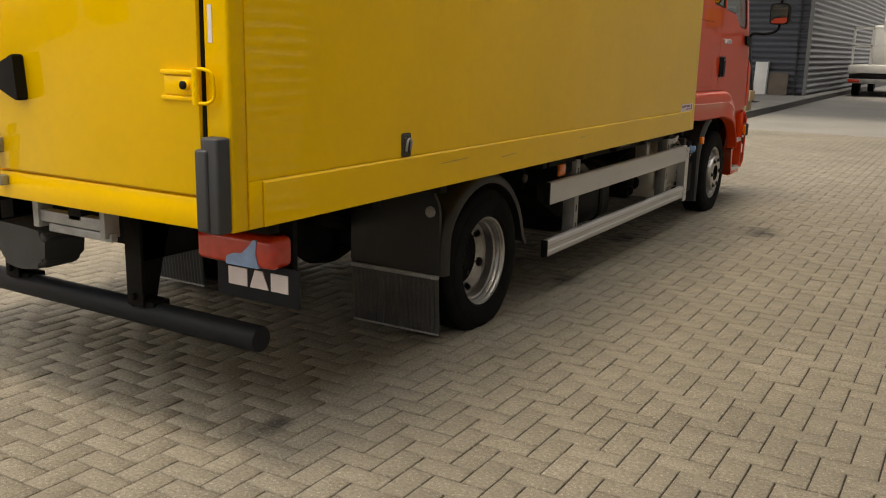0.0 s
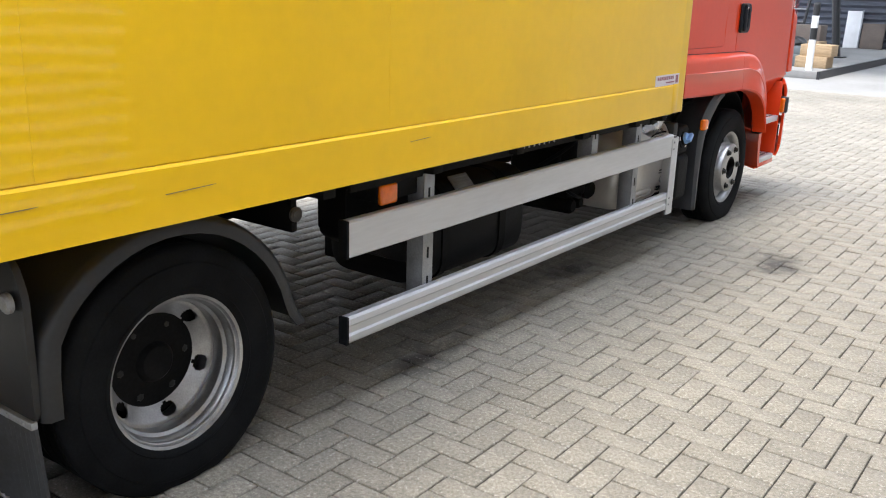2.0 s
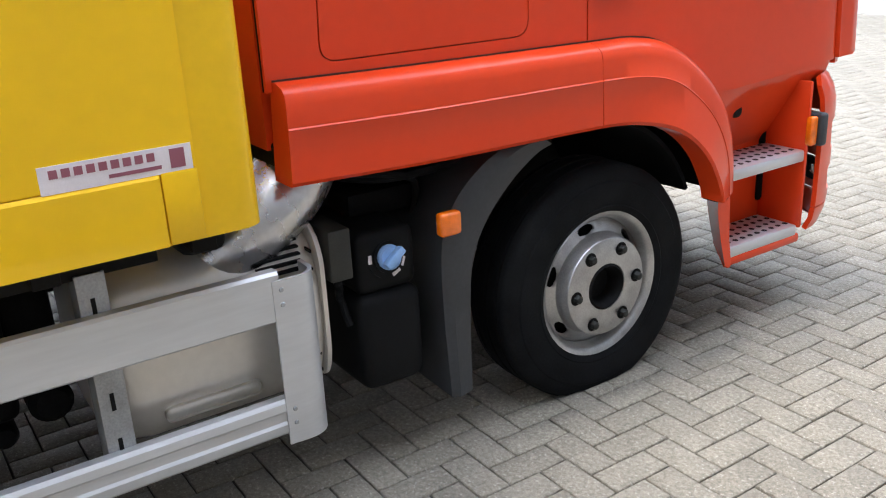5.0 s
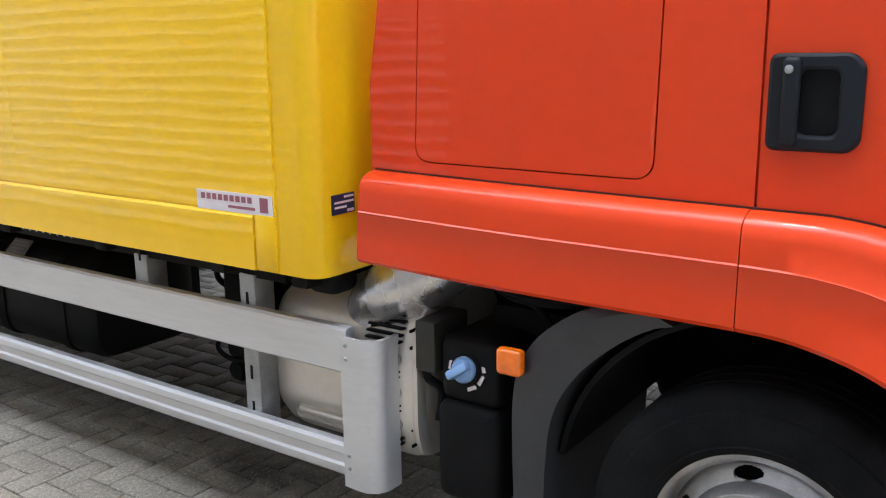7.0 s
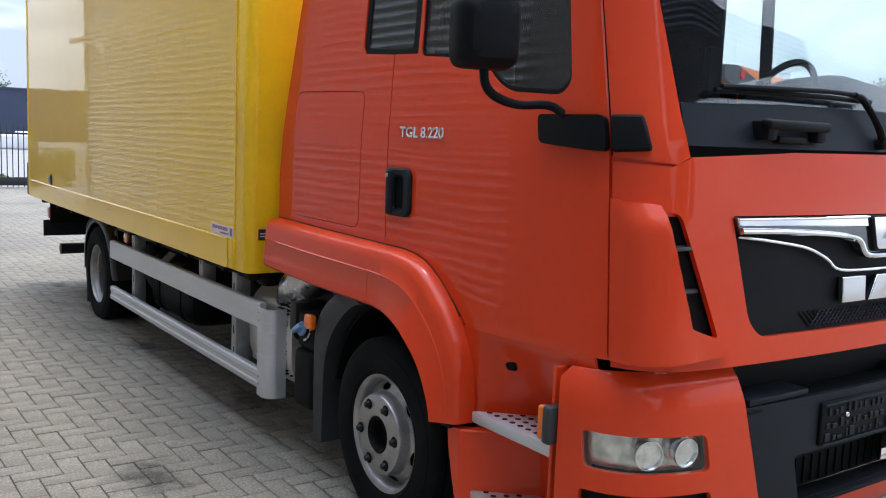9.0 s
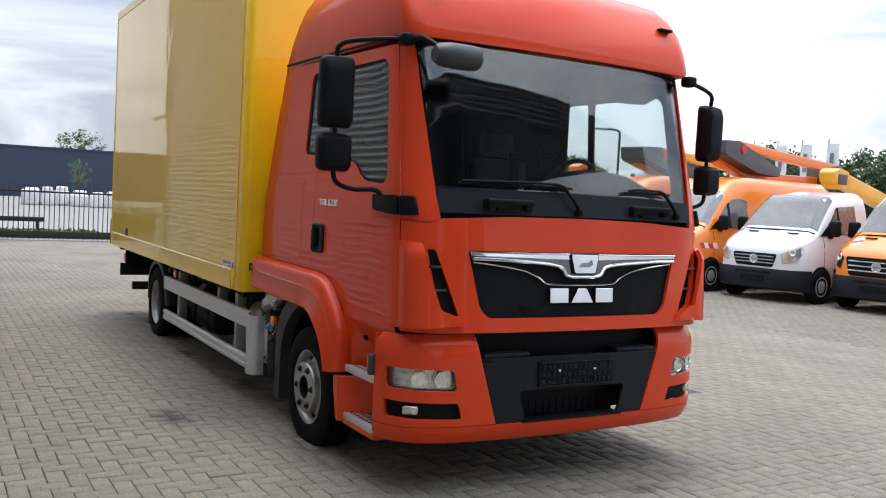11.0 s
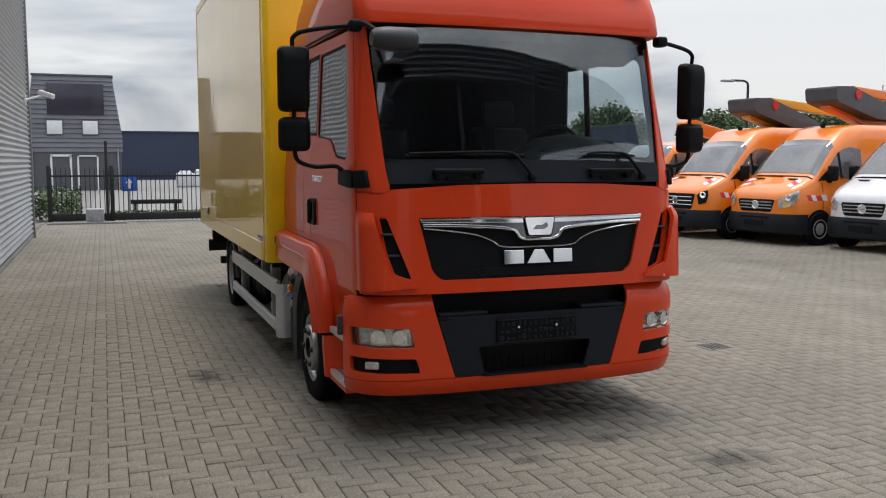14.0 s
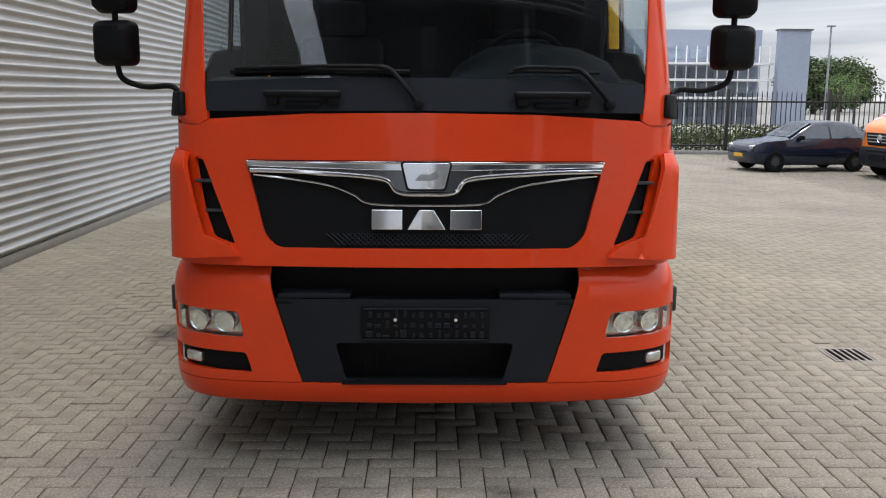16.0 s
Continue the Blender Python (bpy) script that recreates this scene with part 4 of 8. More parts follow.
for sx in (1, -1):
    lens = slab(0.760, 1.165, -6.37, -6.25, 0.665, 0.79, 0.028, 4)
    lamp = own("tail_lamp", lens, M_REDLENS, label="red tail lamp with a painted pale blue reflection", sx=sx)
    # Pale blue shape paints a reflection onto the red lamp.
    own("lamp_lens", prism(rounded([(0.925, 0.668), (0.93, 0.70), (0.97, 0.715), (1.01, 0.72), (1.04, 0.745), (1.07, 0.778), (1.085, 0.778), (1.08, 0.72), (1.095, 0.668)], 0.008), "y", -6.3735, -6.36), M_BLUE_REFLECTION, lamp, sx=sx)
    own("lamp_bracket", slab(0.72, 1.16, -6.25, -6.22, 0.63, 0.87, 0.006), M_CHASSIS, sx=sx)
    flap = own("number_flap", slab(0.790, 1.215, -6.285, -6.272, 0.505, 0.662, 0.004), M_ANTHRACITE, label="black rubber flap with pale letter shapes", sx=sx)
    shapes = bmesh.new()
    for a, b, c, d in ((0.855, 0.855, 0.955, 0.955), (0.968, 0.995, 1.035, 1.065), (1.078, 1.078, 1.165, 1.165)):
        prism([(a, 0.560), (b, 0.632), (c, 0.632), (d, 0.560)], "y", -6.2885, -6.284, bm=shapes)
    own("letter_shape", shapes, M_STICKER, flap, sx=sx)


# Wheels
WHEEL_Z = 0.368


def tyre_mesh(size=1.0):
    half = [(0.236, 0.088), (0.246, 0.104), (0.262, 0.111), (0.266, 0.109), (0.275, 0.112), (0.325, 0.112), (0.340, 0.110), (0.344, 0.106), (0.366, 0.103), (0.385, 0.094), (0.3935, 0.080),
            (0.395, 0.060), (0.386, 0.058), (0.386, 0.050), (0.395, 0.048), (0.395, 0.006), (0.386, 0.004)]
    prof = [(r, h) for r, h in half] + [(r, -h) for r, h in reversed(half)]
    made = lathe(prof + [prof[0]], pose(0, 0, 0, 0, 90, 0), 96)
    for v in made.verts:
        # pressed flat on the ground, the wall bulging above it
        if v.co.z < -0.30:
            v.co.x *= 1 + 0.5 * (-0.30 - v.co.z)
        v.co.z = max(v.co.z, (0.002 - WHEEL_Z) / size)
    return made


def rim_face(rear):
    """Wheel disc with hand holes: dished inwards on a rear wheel, proud on a front one."""
    if rear:
        profile = [(0.070, -0.055), (0.128, -0.055), (0.134, -0.052), (0.140, -0.048), (0.152, -0.040), (0.158, -0.035)] + [(0.158 + 0.002 * i, -0.035 + 0.0015 * i) for i in range(1, 19)] + [(0.200, -0.006), (0.212, -0.006)]
        rc, ra, rb = 0.175, 0.021, 0.028
    else:
        profile = [(0.072, 0.116), (0.078, 0.126), (0.157, 0.126), (0.162, 0.124), (0.165, 0.119), (0.168, 0.092), (0.170, 0.082), (0.173, 0.075)] + [(0.173 + 0.0018 * i, 0.075 - 0.0011 * i) for i in range(1, 18)] + [(0.207, 0.052), (0.214, 0.047)]
        rc, ra, rb = 0.1885, 0.0150, 0.034
    seg = 288
    made = bmesh.new()
    layers = []
    for drop in (0.0, 0.008):
        layers.append([[made.verts.new((h - drop, r * math.cos(math.tau * i / seg), r * math.sin(math.tau * i / seg))) for i in range(seg)] for r, h in profile])
    for rows in layers:
        for (r0, _), (r1, _), a, b in zip(profile, profile[1:], rows, rows[1:]):
            for i in range(seg):
                angle = math.tau * (i + 0.5) / seg - 0.2
                off = (angle * 6 / math.tau - 0.5 + 0.5) % 1.0 - 0.5
                if ((0.5 * (r0 + r1) - rc) / ra) ** 2 + (off * math.tau / 6 * rc / rb) ** 2 < 1:
                    continue
                j = (i + 1) % seg
                made.faces.new((a[i], a[j], b[j], b[i]))
    bmesh.ops.delete(made, geom=[v for v in made.verts if not v.link_faces], context="VERTS")
    return made


def rim_barrel(rear=False):
    prof = [(0.246, 0.100), (0.250, 0.096), (0.247, 0.090), (0.236, 0.088), (0.226, 0.080), (0.220, 0.050), (0.216, 0.0), (0.216, -0.06), (0.226, -0.085), (0.246, -0.098),
            (0.240, -0.10), (0.218, -0.085), (0.207, -0.06), (0.207, 0.0), (0.212, 0.05), (0.219, 0.082), (0.232, 0.096), (0.246, 0.100)]
    if rear:
        prof[-4:] = [(0.205, 0.02), (0.207, 0.042), (0.217, 0.050), (0.220, 0.066), (0.226, 0.074), (0.234, 0.094), (0.246, 0.100)]
    return lathe(prof, pose(0, 0, 0, 0, 90, 0), 64)


def road_wheel(x, y, sx, rear):
    at = Matrix.Translation((x * sx, y, WHEEL_Z)) @ Matrix.Rotation(0 if sx > 0 else math.pi, 4, "Z")
    size = 1.0 if rear else 1.025
    tyre = own("wheel", tyre_mesh(size), M_RUBBER, label="dusty black lorry tyre on a silver steel rim")
    tyre.matrix_local = at @ Matrix.Diagonal((1, size, size, 1))
    rim = rim_face(rear)
    merge(rim, rim_barrel(rear))
    own("rim", rim, M_RIM, tyre, "silver painted steel rim", angle=32)
    h = -0.055 if rear else 0.126
    back = -0.076 if rear else 0.030
    # Dark ring added behind the hand holes; their shade is its colour.
    own("back_plate", lathe([(0.10, back), (0.2045, back), (0.2045, back - 0.01), (0.10, back - 0.01)], pose(0, 0, 0, 0, 90, 0), 40), M_CHASSIS, tyre)
    for k in range(6):
        a = math.tau * k / 6 + 0.05
        spot = pose(h, (0.118 if rear else 0.130) * math.cos(a), (0.118 if rear else 0.130) * math.sin(a), 0, 90, 0)
        # Flat black ring stands in for the shaded recess round each nut.
        own("nut_washer", lathe([(0.0225, -0.004), (0.0225, 0.0015), (0.017, 0.002)], spot, 16), M_CHASSIS, tyre)
        own("wheel_nut", lathe([(0.015, 0.001), (0.0145, 0.014), (0.012, 0.019), (0.006, 0.022)], spot, 6), M_NUT, tyre)
    hub = lathe([(0.077, -0.05), (0.0765, 0.018), (0.070, 0.023), (0.062, 0.010), (0.058, -0.012), (0.054, -0.035), (0.001, -0.04)] if not rear else [(0.084, -0.01), (0.082, 0.008), (0.070, 0.012), (0.066, 0.028), (0.052, 0.042), (0.02, 0.046)], pose(h - (0.0 if rear else 0.02), 0, 0, 0, 90, 0), 28)
    own("hub", hub, M_CHASSIS, tyre, "black wheel hub")
    return tyre


for sx in (1, -1):
    road_wheel(1.046, 0.012, sx, False)
    road_wheel(1.025, -4.62, sx, True)
    inner = own("wheel", tyre_mesh(), M_RUBBER, label="inner twin tyre of the rear axle")
    inner.matrix_local = Matrix.Translation((0.775 * sx, -4.62, WHEEL_Z))
    own("rim", rim_barrel(), M_RIM, inner)
    own("brake_drum", lathe([(0.02, -0.30), (0.19, -0.28), (0.19, 0.0), (0.02, 0.02)], pose(0.98 * sx, -4.62, 0.3865, 0, 90 * sx, 0), 28), M_CHASSIS)
    own("brake_disc", lathe([(0.02, -0.12), (0.19, -0.10), (0.19, -0.02), (0.02, 0.0)], pose(0.98 * sx, 0, 0.3865, 0, 90 * sx, 0), 28), M_CHASSIS)

    # rear mudguard, splash plate and flap
    arc = [(-4.085, 0.385), (-4.125, 0.44)] + [(-4.62 + 0.492 * math.cos(radians(a)), 0.370 + 0.482 * math.sin(radians(a))) for a in range(14, 143, 8)] + [(-5.045, 0.60), (-5.058, 0.50), (-5.062, 0.365)]
    secs = []
    for p in arc:
        q = (Vector((-4.62, 0.370)) - Vector(p)).normalized()
        e, i = Vector(p) + q * 0.055, Vector(p) + q * 0.012
        secs.append([(0.62, *p), (1.095, *p), (1.118, *(Vector(p) + q * 0.006)), (1.130, *(Vector(p) + q * 0.020)), (1.132, *e), (1.122, *e), (1.112, *i), (0.62, *i)])
    shell = rings(secs)
    own("rear_mudguard", shell, M_GUARD, label="black plastic mudguard", sx=sx, angle=50)
    splash = prism(rounded([(0.56, 0.815), (1.06, 0.815), (1.105, 0.72), (1.11, 0.365), (0.555, 0.365)], 0.03), "y", -5.075, -5.055, 0.005)
    own("splash_plate", splash, M_GUARD, sx=sx)
    flap = bmesh.new()
    n = 40
    front = [(0.565 + 0.54 * i / n, -5.078 - (0.006 if i % 2 else 0.0)) for i in range(n + 1)]
    back = [(x, -5.068) for x, _ in reversed(front)]
    rings([[(x, y + 0.02, 0.055) for x, y in front + back], [(x, y, 0.355) for x, y in front + back]], flap)
    f = own("mudflap", flap, M_FLAP, label="ribbed grey rubber mudflap", sx=sx)
    strip = slab(0.56, 1.108, -5.088, -5.068, 0.352, 0.374, 0.003)
    for i in range(7):
        lathe([(0.008, 0), (0.006, 0.005)], pose(0.60 + i * 0.078, -5.088, 0.363, 90, 0, 0), 8, strip)
    own("flap_strip", strip, M_GALV, f, "galvanised clamping strip", sx)
    own("flap_hem", slab(0.565, 1.105, -5.066, -5.052, 0.050, 0.060, 0.002), M_GALV, f, sx=sx)
    own("guard_bolt", lathe([(0.028, 0), (0.028, 0.012), (0.020, 0.018)], pose(1.06, -5.085, 0.70, 90, 0, 0), 16), M_GALV, sx=sx)
    own("guard_arm", slab(0.40, 1.10, -4.13, -4.10, 0.70, 0.82, 0.01), M_CHASSIS, sx=sx)
    own("guard_bolt", lathe([(0.026, 0), (0.026, 0.010), (0.018, 0.016)], pose(1.10, -4.115, 0.765, 0, 90, 0), 16), M_IRON, sx=sx)

    # side guard
    for name, z0, z1 in (("upper_rail", 0.592, 0.727), ("lower_rail", 0.272, 0.374)):
        mz, q = (z0 + z1) / 2, (z1 - z0)
        prof = [(1.165, z0), (1.192, z0), (1.198, z0 + 0.008), (1.200, z0 + q * 0.30), (1.194, z0 + q * 0.38), (1.194, z0 + q * 0.62), (1.200, z0 + q * 0.70), (1.198, z1 - 0.010), (1.190, z1), (1.165, z1)]
        if name == "upper_rail":
            prof = [(1.165, z0), (1.194, z0), (1.200, z0 + 0.006), (1.200, z1 - 0.008), (1.192, z1), (1.165, z1)]
        rail = own("guard_rail", prism(prof, "y", -3.955, -1.13), M_ALU, label="anodised aluminium side guard rail", sx=sx, angle=25)
        own("end_cap", slab(1.160, 1.202, -3.968, -3.954, z0 - 0.002, z1 + 0.002, 0.004), M_BLACK, rail, sx=sx)
    outer = [(1.203, -1.150), (1.207, -1.10)] + [(1.147 + 0.06 * math.cos(radians(a)), -1.085 + 0.065 * math.sin(radians(a))) for a in range(0, 91, 15)] + [(1.10, -1.02), (1.10, -1.032)]
    innr = [(1.140, -1.034)] + [(1.147 + 0.05 * math.cos(radians(a)), -1.085 + 0.053 * math.sin(radians(a))) for a in range(75, -1, -15)] + [(1.197, -1.150)]
    post = prism(outer + innr, "z", 0.244, 0.705)
    own("guard_post", post, M_ALU, label="curved aluminium end post", sx=sx, angle=30)
    for z in (0.64, 0.68, 0.305, 0.345):
        own("post_screw", lathe([(0.007, 0), (0.005, 0.004)], pose(1.205, -1.128, z, 0, 90, 0), 8), M_GALV, sx=sx)
    for y, z0 in ((-3.46, 0.30), (-2.08, 0.62), (-1.56, 0.30)):
        b = slab(1.085, 1.165, y - 0.030, y - 0.024, z0, 0.822, 0.001)
        slab(1.160, 1.166, y - 0.030, y + 0.035, z0, 0.822, 0.001, bm=b)
        slab(1.085, 1.165, y + 0.030, y + 0.036, z0, 0.822, 0.001, bm=b)
        bracket = own("guard_bracket", b, M_GALV, label="galvanised slotted bracket", sx=sx)
        for k in range(4):
            z = z0 + 0.06 + k * 0.12
            if z < 0.8:
                own("bracket_slot", slab(1.1655, 1.168, y - 0.004, y + 0.006, z, z + 0.045), M_BLACK, bracket, sx=sx)
    own("side_lamp", slab(1.135, 1.160, -3.735, -3.640, 0.735, 0.812, 0.010, 3), M_AMBER, label="amber side marker lamp", sx=sx)
    own("lamp_carrier", slab(0.40, 1.14, -3.74, -3.50, 0.745, 0.822, 0.006), M_CHASSIS, sx=sx)

# Fuel tank, silencer and urea tank on the right-hand side
tank_sec = rounded([(0.56, 0.30), (1.06, 0.30), (1.06, 0.72), (0.56, 0.72)], 0.11, 6)
tank = rings([[(0.81 + (x - 0.81) * k, y, 0.51 + (z - 0.51) * k) for x, z in tank_sec] for y, k in ((-3.40, 0.80), (-3.385, 0.94), (-3.35, 1.0), (-2.585, 1.0), (-2.550, 0.94), (-2.535, 0.80))])
tank = own("fuel_tank", tank, M_BLACK, label="black plastic fuel tank with straps")
for y in (-3.20, -2.76):
    own("tank_strap", rings([[(0.81 + (x - 0.81) * k, y + d, 0.51 + (z - 0.51) * k) for x, z in tank_sec] for d, k in ((-0.025, 1.0), (-0.025, 1.03), (0.025, 1.03), (0.025, 1.0))], closed=True, caps=False), M_CHASSIS, tank)
    own("tank_bracket", slab(0.38, 0.60, y - 0.03, y + 0.03, 0.28, 0.76, 0.01), M_CHASSIS)
own("tank_plate", prism(rounded([(-3.80, 0.60), (-3.55, 0.47), (-3.36, 0.40), (-3.36, 0.80), (-3.80, 0.80)], 0.03), "x", 0.90, 1.04, 0.01), M_CHASSIS)
ribbed = slab(-0.045, 0.045, -0.065, 0.065, 0.0, 0.010, 0.003, m=pose(1.036, -3.06, 0.700, 0, 45, 0))
for k in range(5):
    slab(-0.036 + 0.016 * k, -0.028 + 0.016 * k, -0.058, 0.058, 0.009, 0.014, 0.001, bm=ribbed, m=pose(1.036, -3.06, 0.700, 0, 45, 0))
own("tank_label", ribbed, M_GALV, tank, "pale ribbed plate on the tank's shoulder")
own("filler_neck", lathe([(0.05, 0), (0.05, 0.05), (0.058, 0.05), (0.058, 0.075), (0.02, 0.08)], pose(0.94, -3.28, 0.70, 0, 20, 0), 20), M_BLACK, tank)
sil_sec = rounded([(0.62, 0.30), (1.04, 0.295), (1.10, 0.40), (1.105, 0.62), (1.06, 0.745), (0.93, 0.80), (0.62, 0.80)], 0.14, 6)
sil = rings([[(0.86 + (x - 0.86) * k, y, 0.55 + (z - 0.55) * k) for x, z in sil_sec] for y, k in ((-1.570, 0.62), (-1.560, 0.80), (-1.540, 0.91), (-1.505, 0.97), (-1.455, 1.0), (-1.02, 1.0), (-0.985, 0.97), (-0.965, 0.90), (-0.955, 0.80))])
sil = own("silencer", sil, M_STEEL, label="brushed steel exhaust silencer housing")
own("pressed_rib", slab(1.090, 1.106, -1.43, -1.17, 0.365, 0.405, 0.016, 3), M_STEEL, sil)
slots = bmesh.new()
for k in range(8):
    z = 0.36 + 0.05 * k
    slab(0.92, 1.09, -0.990, -0.984, z, z + 0.010, 0.002, bm=slots)
for k in range(4):
    prism([(1.03 + 0.012 * math.cos(q), 0.385 + 0.1 * k + 0.012 * math.sin(q)) for q in [math.tau * i / 12 for i in range(12)]], "y", -0.990, -0.983, bm=slots)
own("vent_slot", slots, M_BLACK, sil)
cover = own("silencer_cover", prism(rounded([(0.90, 0.31), (1.075, 0.33), (1.10, 0.42), (1.10, 0.70), (1.05, 0.78), (0.90, 0.78)], 0.04), "y", -0.970, -0.957, 0.004), M_STEEL, label="perforated steel heat shield")
elbow = pipe([(0.93, -1.25, 0.66), (0.975, -1.17, 0.735), (0.995, -1.09, 0.800), (0.985, -1.00, 0.865), (0.955, -0.93, 0.935), (0.91, -0.87, 1.02)], 0.108, None, 28, 8, 1.0)
pipe([(1.04, -1.25, 0.72), (1.074, -1.14, 0.805), (1.074, -1.03, 0.875), (1.04, -0.945, 0.955)], 0.006, elbow, 6, 4)
own("exhaust_shield", elbow, M_POLISHED, label="polished steel exhaust heat shield")
for k, (ya, z) in enumerate(((-1.12, 0.676), (-1.12, 0.694), (-1.12, 0.712), (-1.11, 0.730), (-1.10, 0.748), (-1.05, 0.574), (-1.05, 0.590), (-1.05, 0.470), (-1.05, 0.486), (-1.05, 0.366), (-1.05, 0.382))):
    lean = 0.0 if z < 0.68 else (z - 0.68) * 0.5
    own("louvre", slab(1.085 - lean, 1.1035 - lean, ya - 0.022, -1.015, z, z + 0.006, 0.001), M_BLACK, sil)
for z in (0.63, 0.53, 0.43):
    own("pressed_ring", lathe([(0.020, 0), (0.020, 0.004), (0.015, 0.004), (0.015, 0)], pose(1.0985, -1.032, z, 0, 90, 0), 20), M_GALV, sil)
unit = own("air_dryer", slab(0.56, 0.96, -1.92, -1.73, 0.42, 0.76, 0.03, 3), M_CHASSIS, label="dark dusty air dryer and valves")
own("dryer_flange", slab(0.62, 0.90, -1.97, -1.922, 0.50, 0.70, 0.015), M_CHASSIS, unit)
own("valve_housing", slab(0.50, 0.86, -1.728, -1.60, 0.50, 0.80, 0.03), M_CHASSIS, unit)
for y, z, r in ((-1.87, 0.38, 0.045), (-1.78, 0.385, 0.035), (-1.66, 0.44, 0.055)):
    own("air_cartridge", lathe([(0.01, -0.19), (r, -0.18), (r, 0.16), (r * 0.7, 0.18), (0.01, 0.18)], pose(0.78, y, z, 0, 90, 0), 16), M_CHASSIS, unit)
lines = pipe([(0.80, -1.99, 0.60), (0.93, -1.96, 0.70), (0.98, -1.88, 0.775), (0.95, -1.75, 0.79), (0.9, -1.62, 0.74)], 0.011, None, 8)
pipe([(0.94, -1.94, 0.62), (1.00, -1.88, 0.55), (0.99, -1.78, 0.52), (0.94, -1.68, 0.58)], 0.009, lines, 8)
pipe([(0.90, -1.97, 0.52), (0.98, -1.93, 0.46), (0.97, -1.82, 0.43), (0.9, -1.72, 0.48)], 0.009, lines, 8)
own("air_line", lines, M_BLACK, unit, "black air lines")
own("rubber_boot", slab(1.02, 1.14, -1.34, -1.22, 0.79, 0.872, 0.03, 3), M_BLACK)
for sx in (1,):
    urea = own("urea_tank", slab(0.80, 1.135, -0.876, -0.670, 0.26, 0.555, 0.040, 4), M_BLACK, label="black urea tank with a blue cap")
    own("tank_top", slab(0.80, 1.118, -0.868, -0.676, 0.550, 0.735, 0.030, 3), M_BLACK, urea)
    cap_m = pose(1.105, -0.775, 0.652, 0, 78, 0)
    collar = lathe([(0.060, 0), (0.060, 0.012), (0.045, 0.016), (0.045, 0.026)], cap_m, 28)
    own("filler_collar", collar, M_BLACK, urea)
    ticks = bmesh.new()
    for k in range(7):
        slab(0.047, 0.058, -0.014, 0.014, 0.012, 0.0165, 0.001, bm=ticks, m=cap_m @ pose(0, 0, 0, 0, 0, 25 + 40 * k))
    own("collar_mark", ticks, M_STICKER, urea, "pale print round the filler")
    cap = lathe([(0.036, 0.010), (0.036, 0.036), (0.030, 0.044), (0.01, 0.046)], pose(1.105, -0.775, 0.652, 0, 78, 0), 18)
    slab(-0.012, 0.012, -0.036, 0.036, 0.045, 0.072, 0.006, bm=cap, m=pose(1.105, -0.775, 0.652, 0, 78, 0) @ pose(0, 0, 0, 0, 0, 35))
    own("filler_cap", cap, M_BLUECAP, urea, "pale blue filler cap")
    own("control_box", slab(0.95, 1.120, -0.948, -0.880, 0.618, 0.765, 0.008), M_GREYBOX, label="black control box")
    hoses = pipe([(1.08, -0.93, 0.655), (1.10, -0.92, 0.60), (1.06, -0.90, 0.55), (1.09, -0.89, 0.47)], 0.012, None, 8)
    pipe([(1.02, -0.90, 0.70), (1.08, -0.86, 0.72), (1.10, -0.83, 0.68)], 0.010, hoses, 8)
    pipe([(0.90, -0.85, 0.86), (1.0, -0.70, 0.84), (1.04, -0.50, 0.86), (0.9, -0.3, 0.88)], 0.014, hoses, 8)
    pipe([(0.80, -0.95, 0.88), (0.98, -0.80, 0.87), (1.02, -0.62, 0.83), (0.95, -0.58, 0.7)], 0.012, hoses, 8)
    own("hose", hoses, M_BLACK)
    own("valve_block", slab(0.80, 0.96, -0.80, -0.55, 0.72, 0.80, 0.02), M_CHASSIS)
for sx in (1, -1):
    strip = [(-0.600, 0.165), (-0.615, 0.45), (-0.61, 0.66), (-0.56, 0.775), (-0.46, 0.862), (-0.36, 0.905), (-0.26, 0.915)]
    inner_edge = [(-0.525, 0.165), (-0.520, 0.45), (-0.50, 0.60), (-0.44, 0.71), (-0.35, 0.80), (-0.26, 0.86), (-0.20, 0.88)]
    guard = bmesh.new()
    strip, inner_edge = [[(p.x, p.y) for p in smooth_path([(*q, 0) for q in edge], 5)] for edge in (strip, inner_edge)]
    rings([[(1.150, *a), (1.165, (a[0] * 0.7 + b[0] * 0.3), (a[1] * 0.7 + b[1] * 0.3)), (1.150, *b), (0.48, b[0], b[1]), (0.48, b[0] - 0.02, b[1] + 0.01), (1.135, b[0] - 0.02, b[1] + 0.012), (1.135, a[0] + 0.012, a[1] - 0.004), (0.90, a[0] + 0.01, a[1])] for a, b in zip(strip, inner_edge)], guard)
    own("front_mudguard", guard, M_GREY_PLASTIC, label="dark grey plastic front mudguard", sx=sx, angle=40)
    own("side_lamp", slab(1.162, 1.198, -0.640, -0.568, 0.694, 0.764, 0.012, 3), M_AMBER, label="amber side marker lamp", sx=sx)
    own("inner_arch", rings([[(x, 0.50 * math.cos(radians(a)), 0.40 + 0.50 * math.sin(radians(a))) for x in (0.42, 1.09)] + [(x, 0.515 * math.cos(radians(a)), 0.40 + 0.515 * math.sin(radians(a))) for x in (1.09, 0.42)] for a in range(22, 178, 6)]), M_BLACK, sx=sx)
own("air_tank", lathe([(0.02, -0.3), (0.12, -0.27), (0.12, 0.27), (0.02, 0.3)], pose(-0.75, -2.4, 0.62, 90, 0, 0), 24), M_CHASSIS)
own("battery_box", slab(-1.08, -0.55, -2.0, -1.35, 0.38, 0.74, 0.03), M_BLACK)


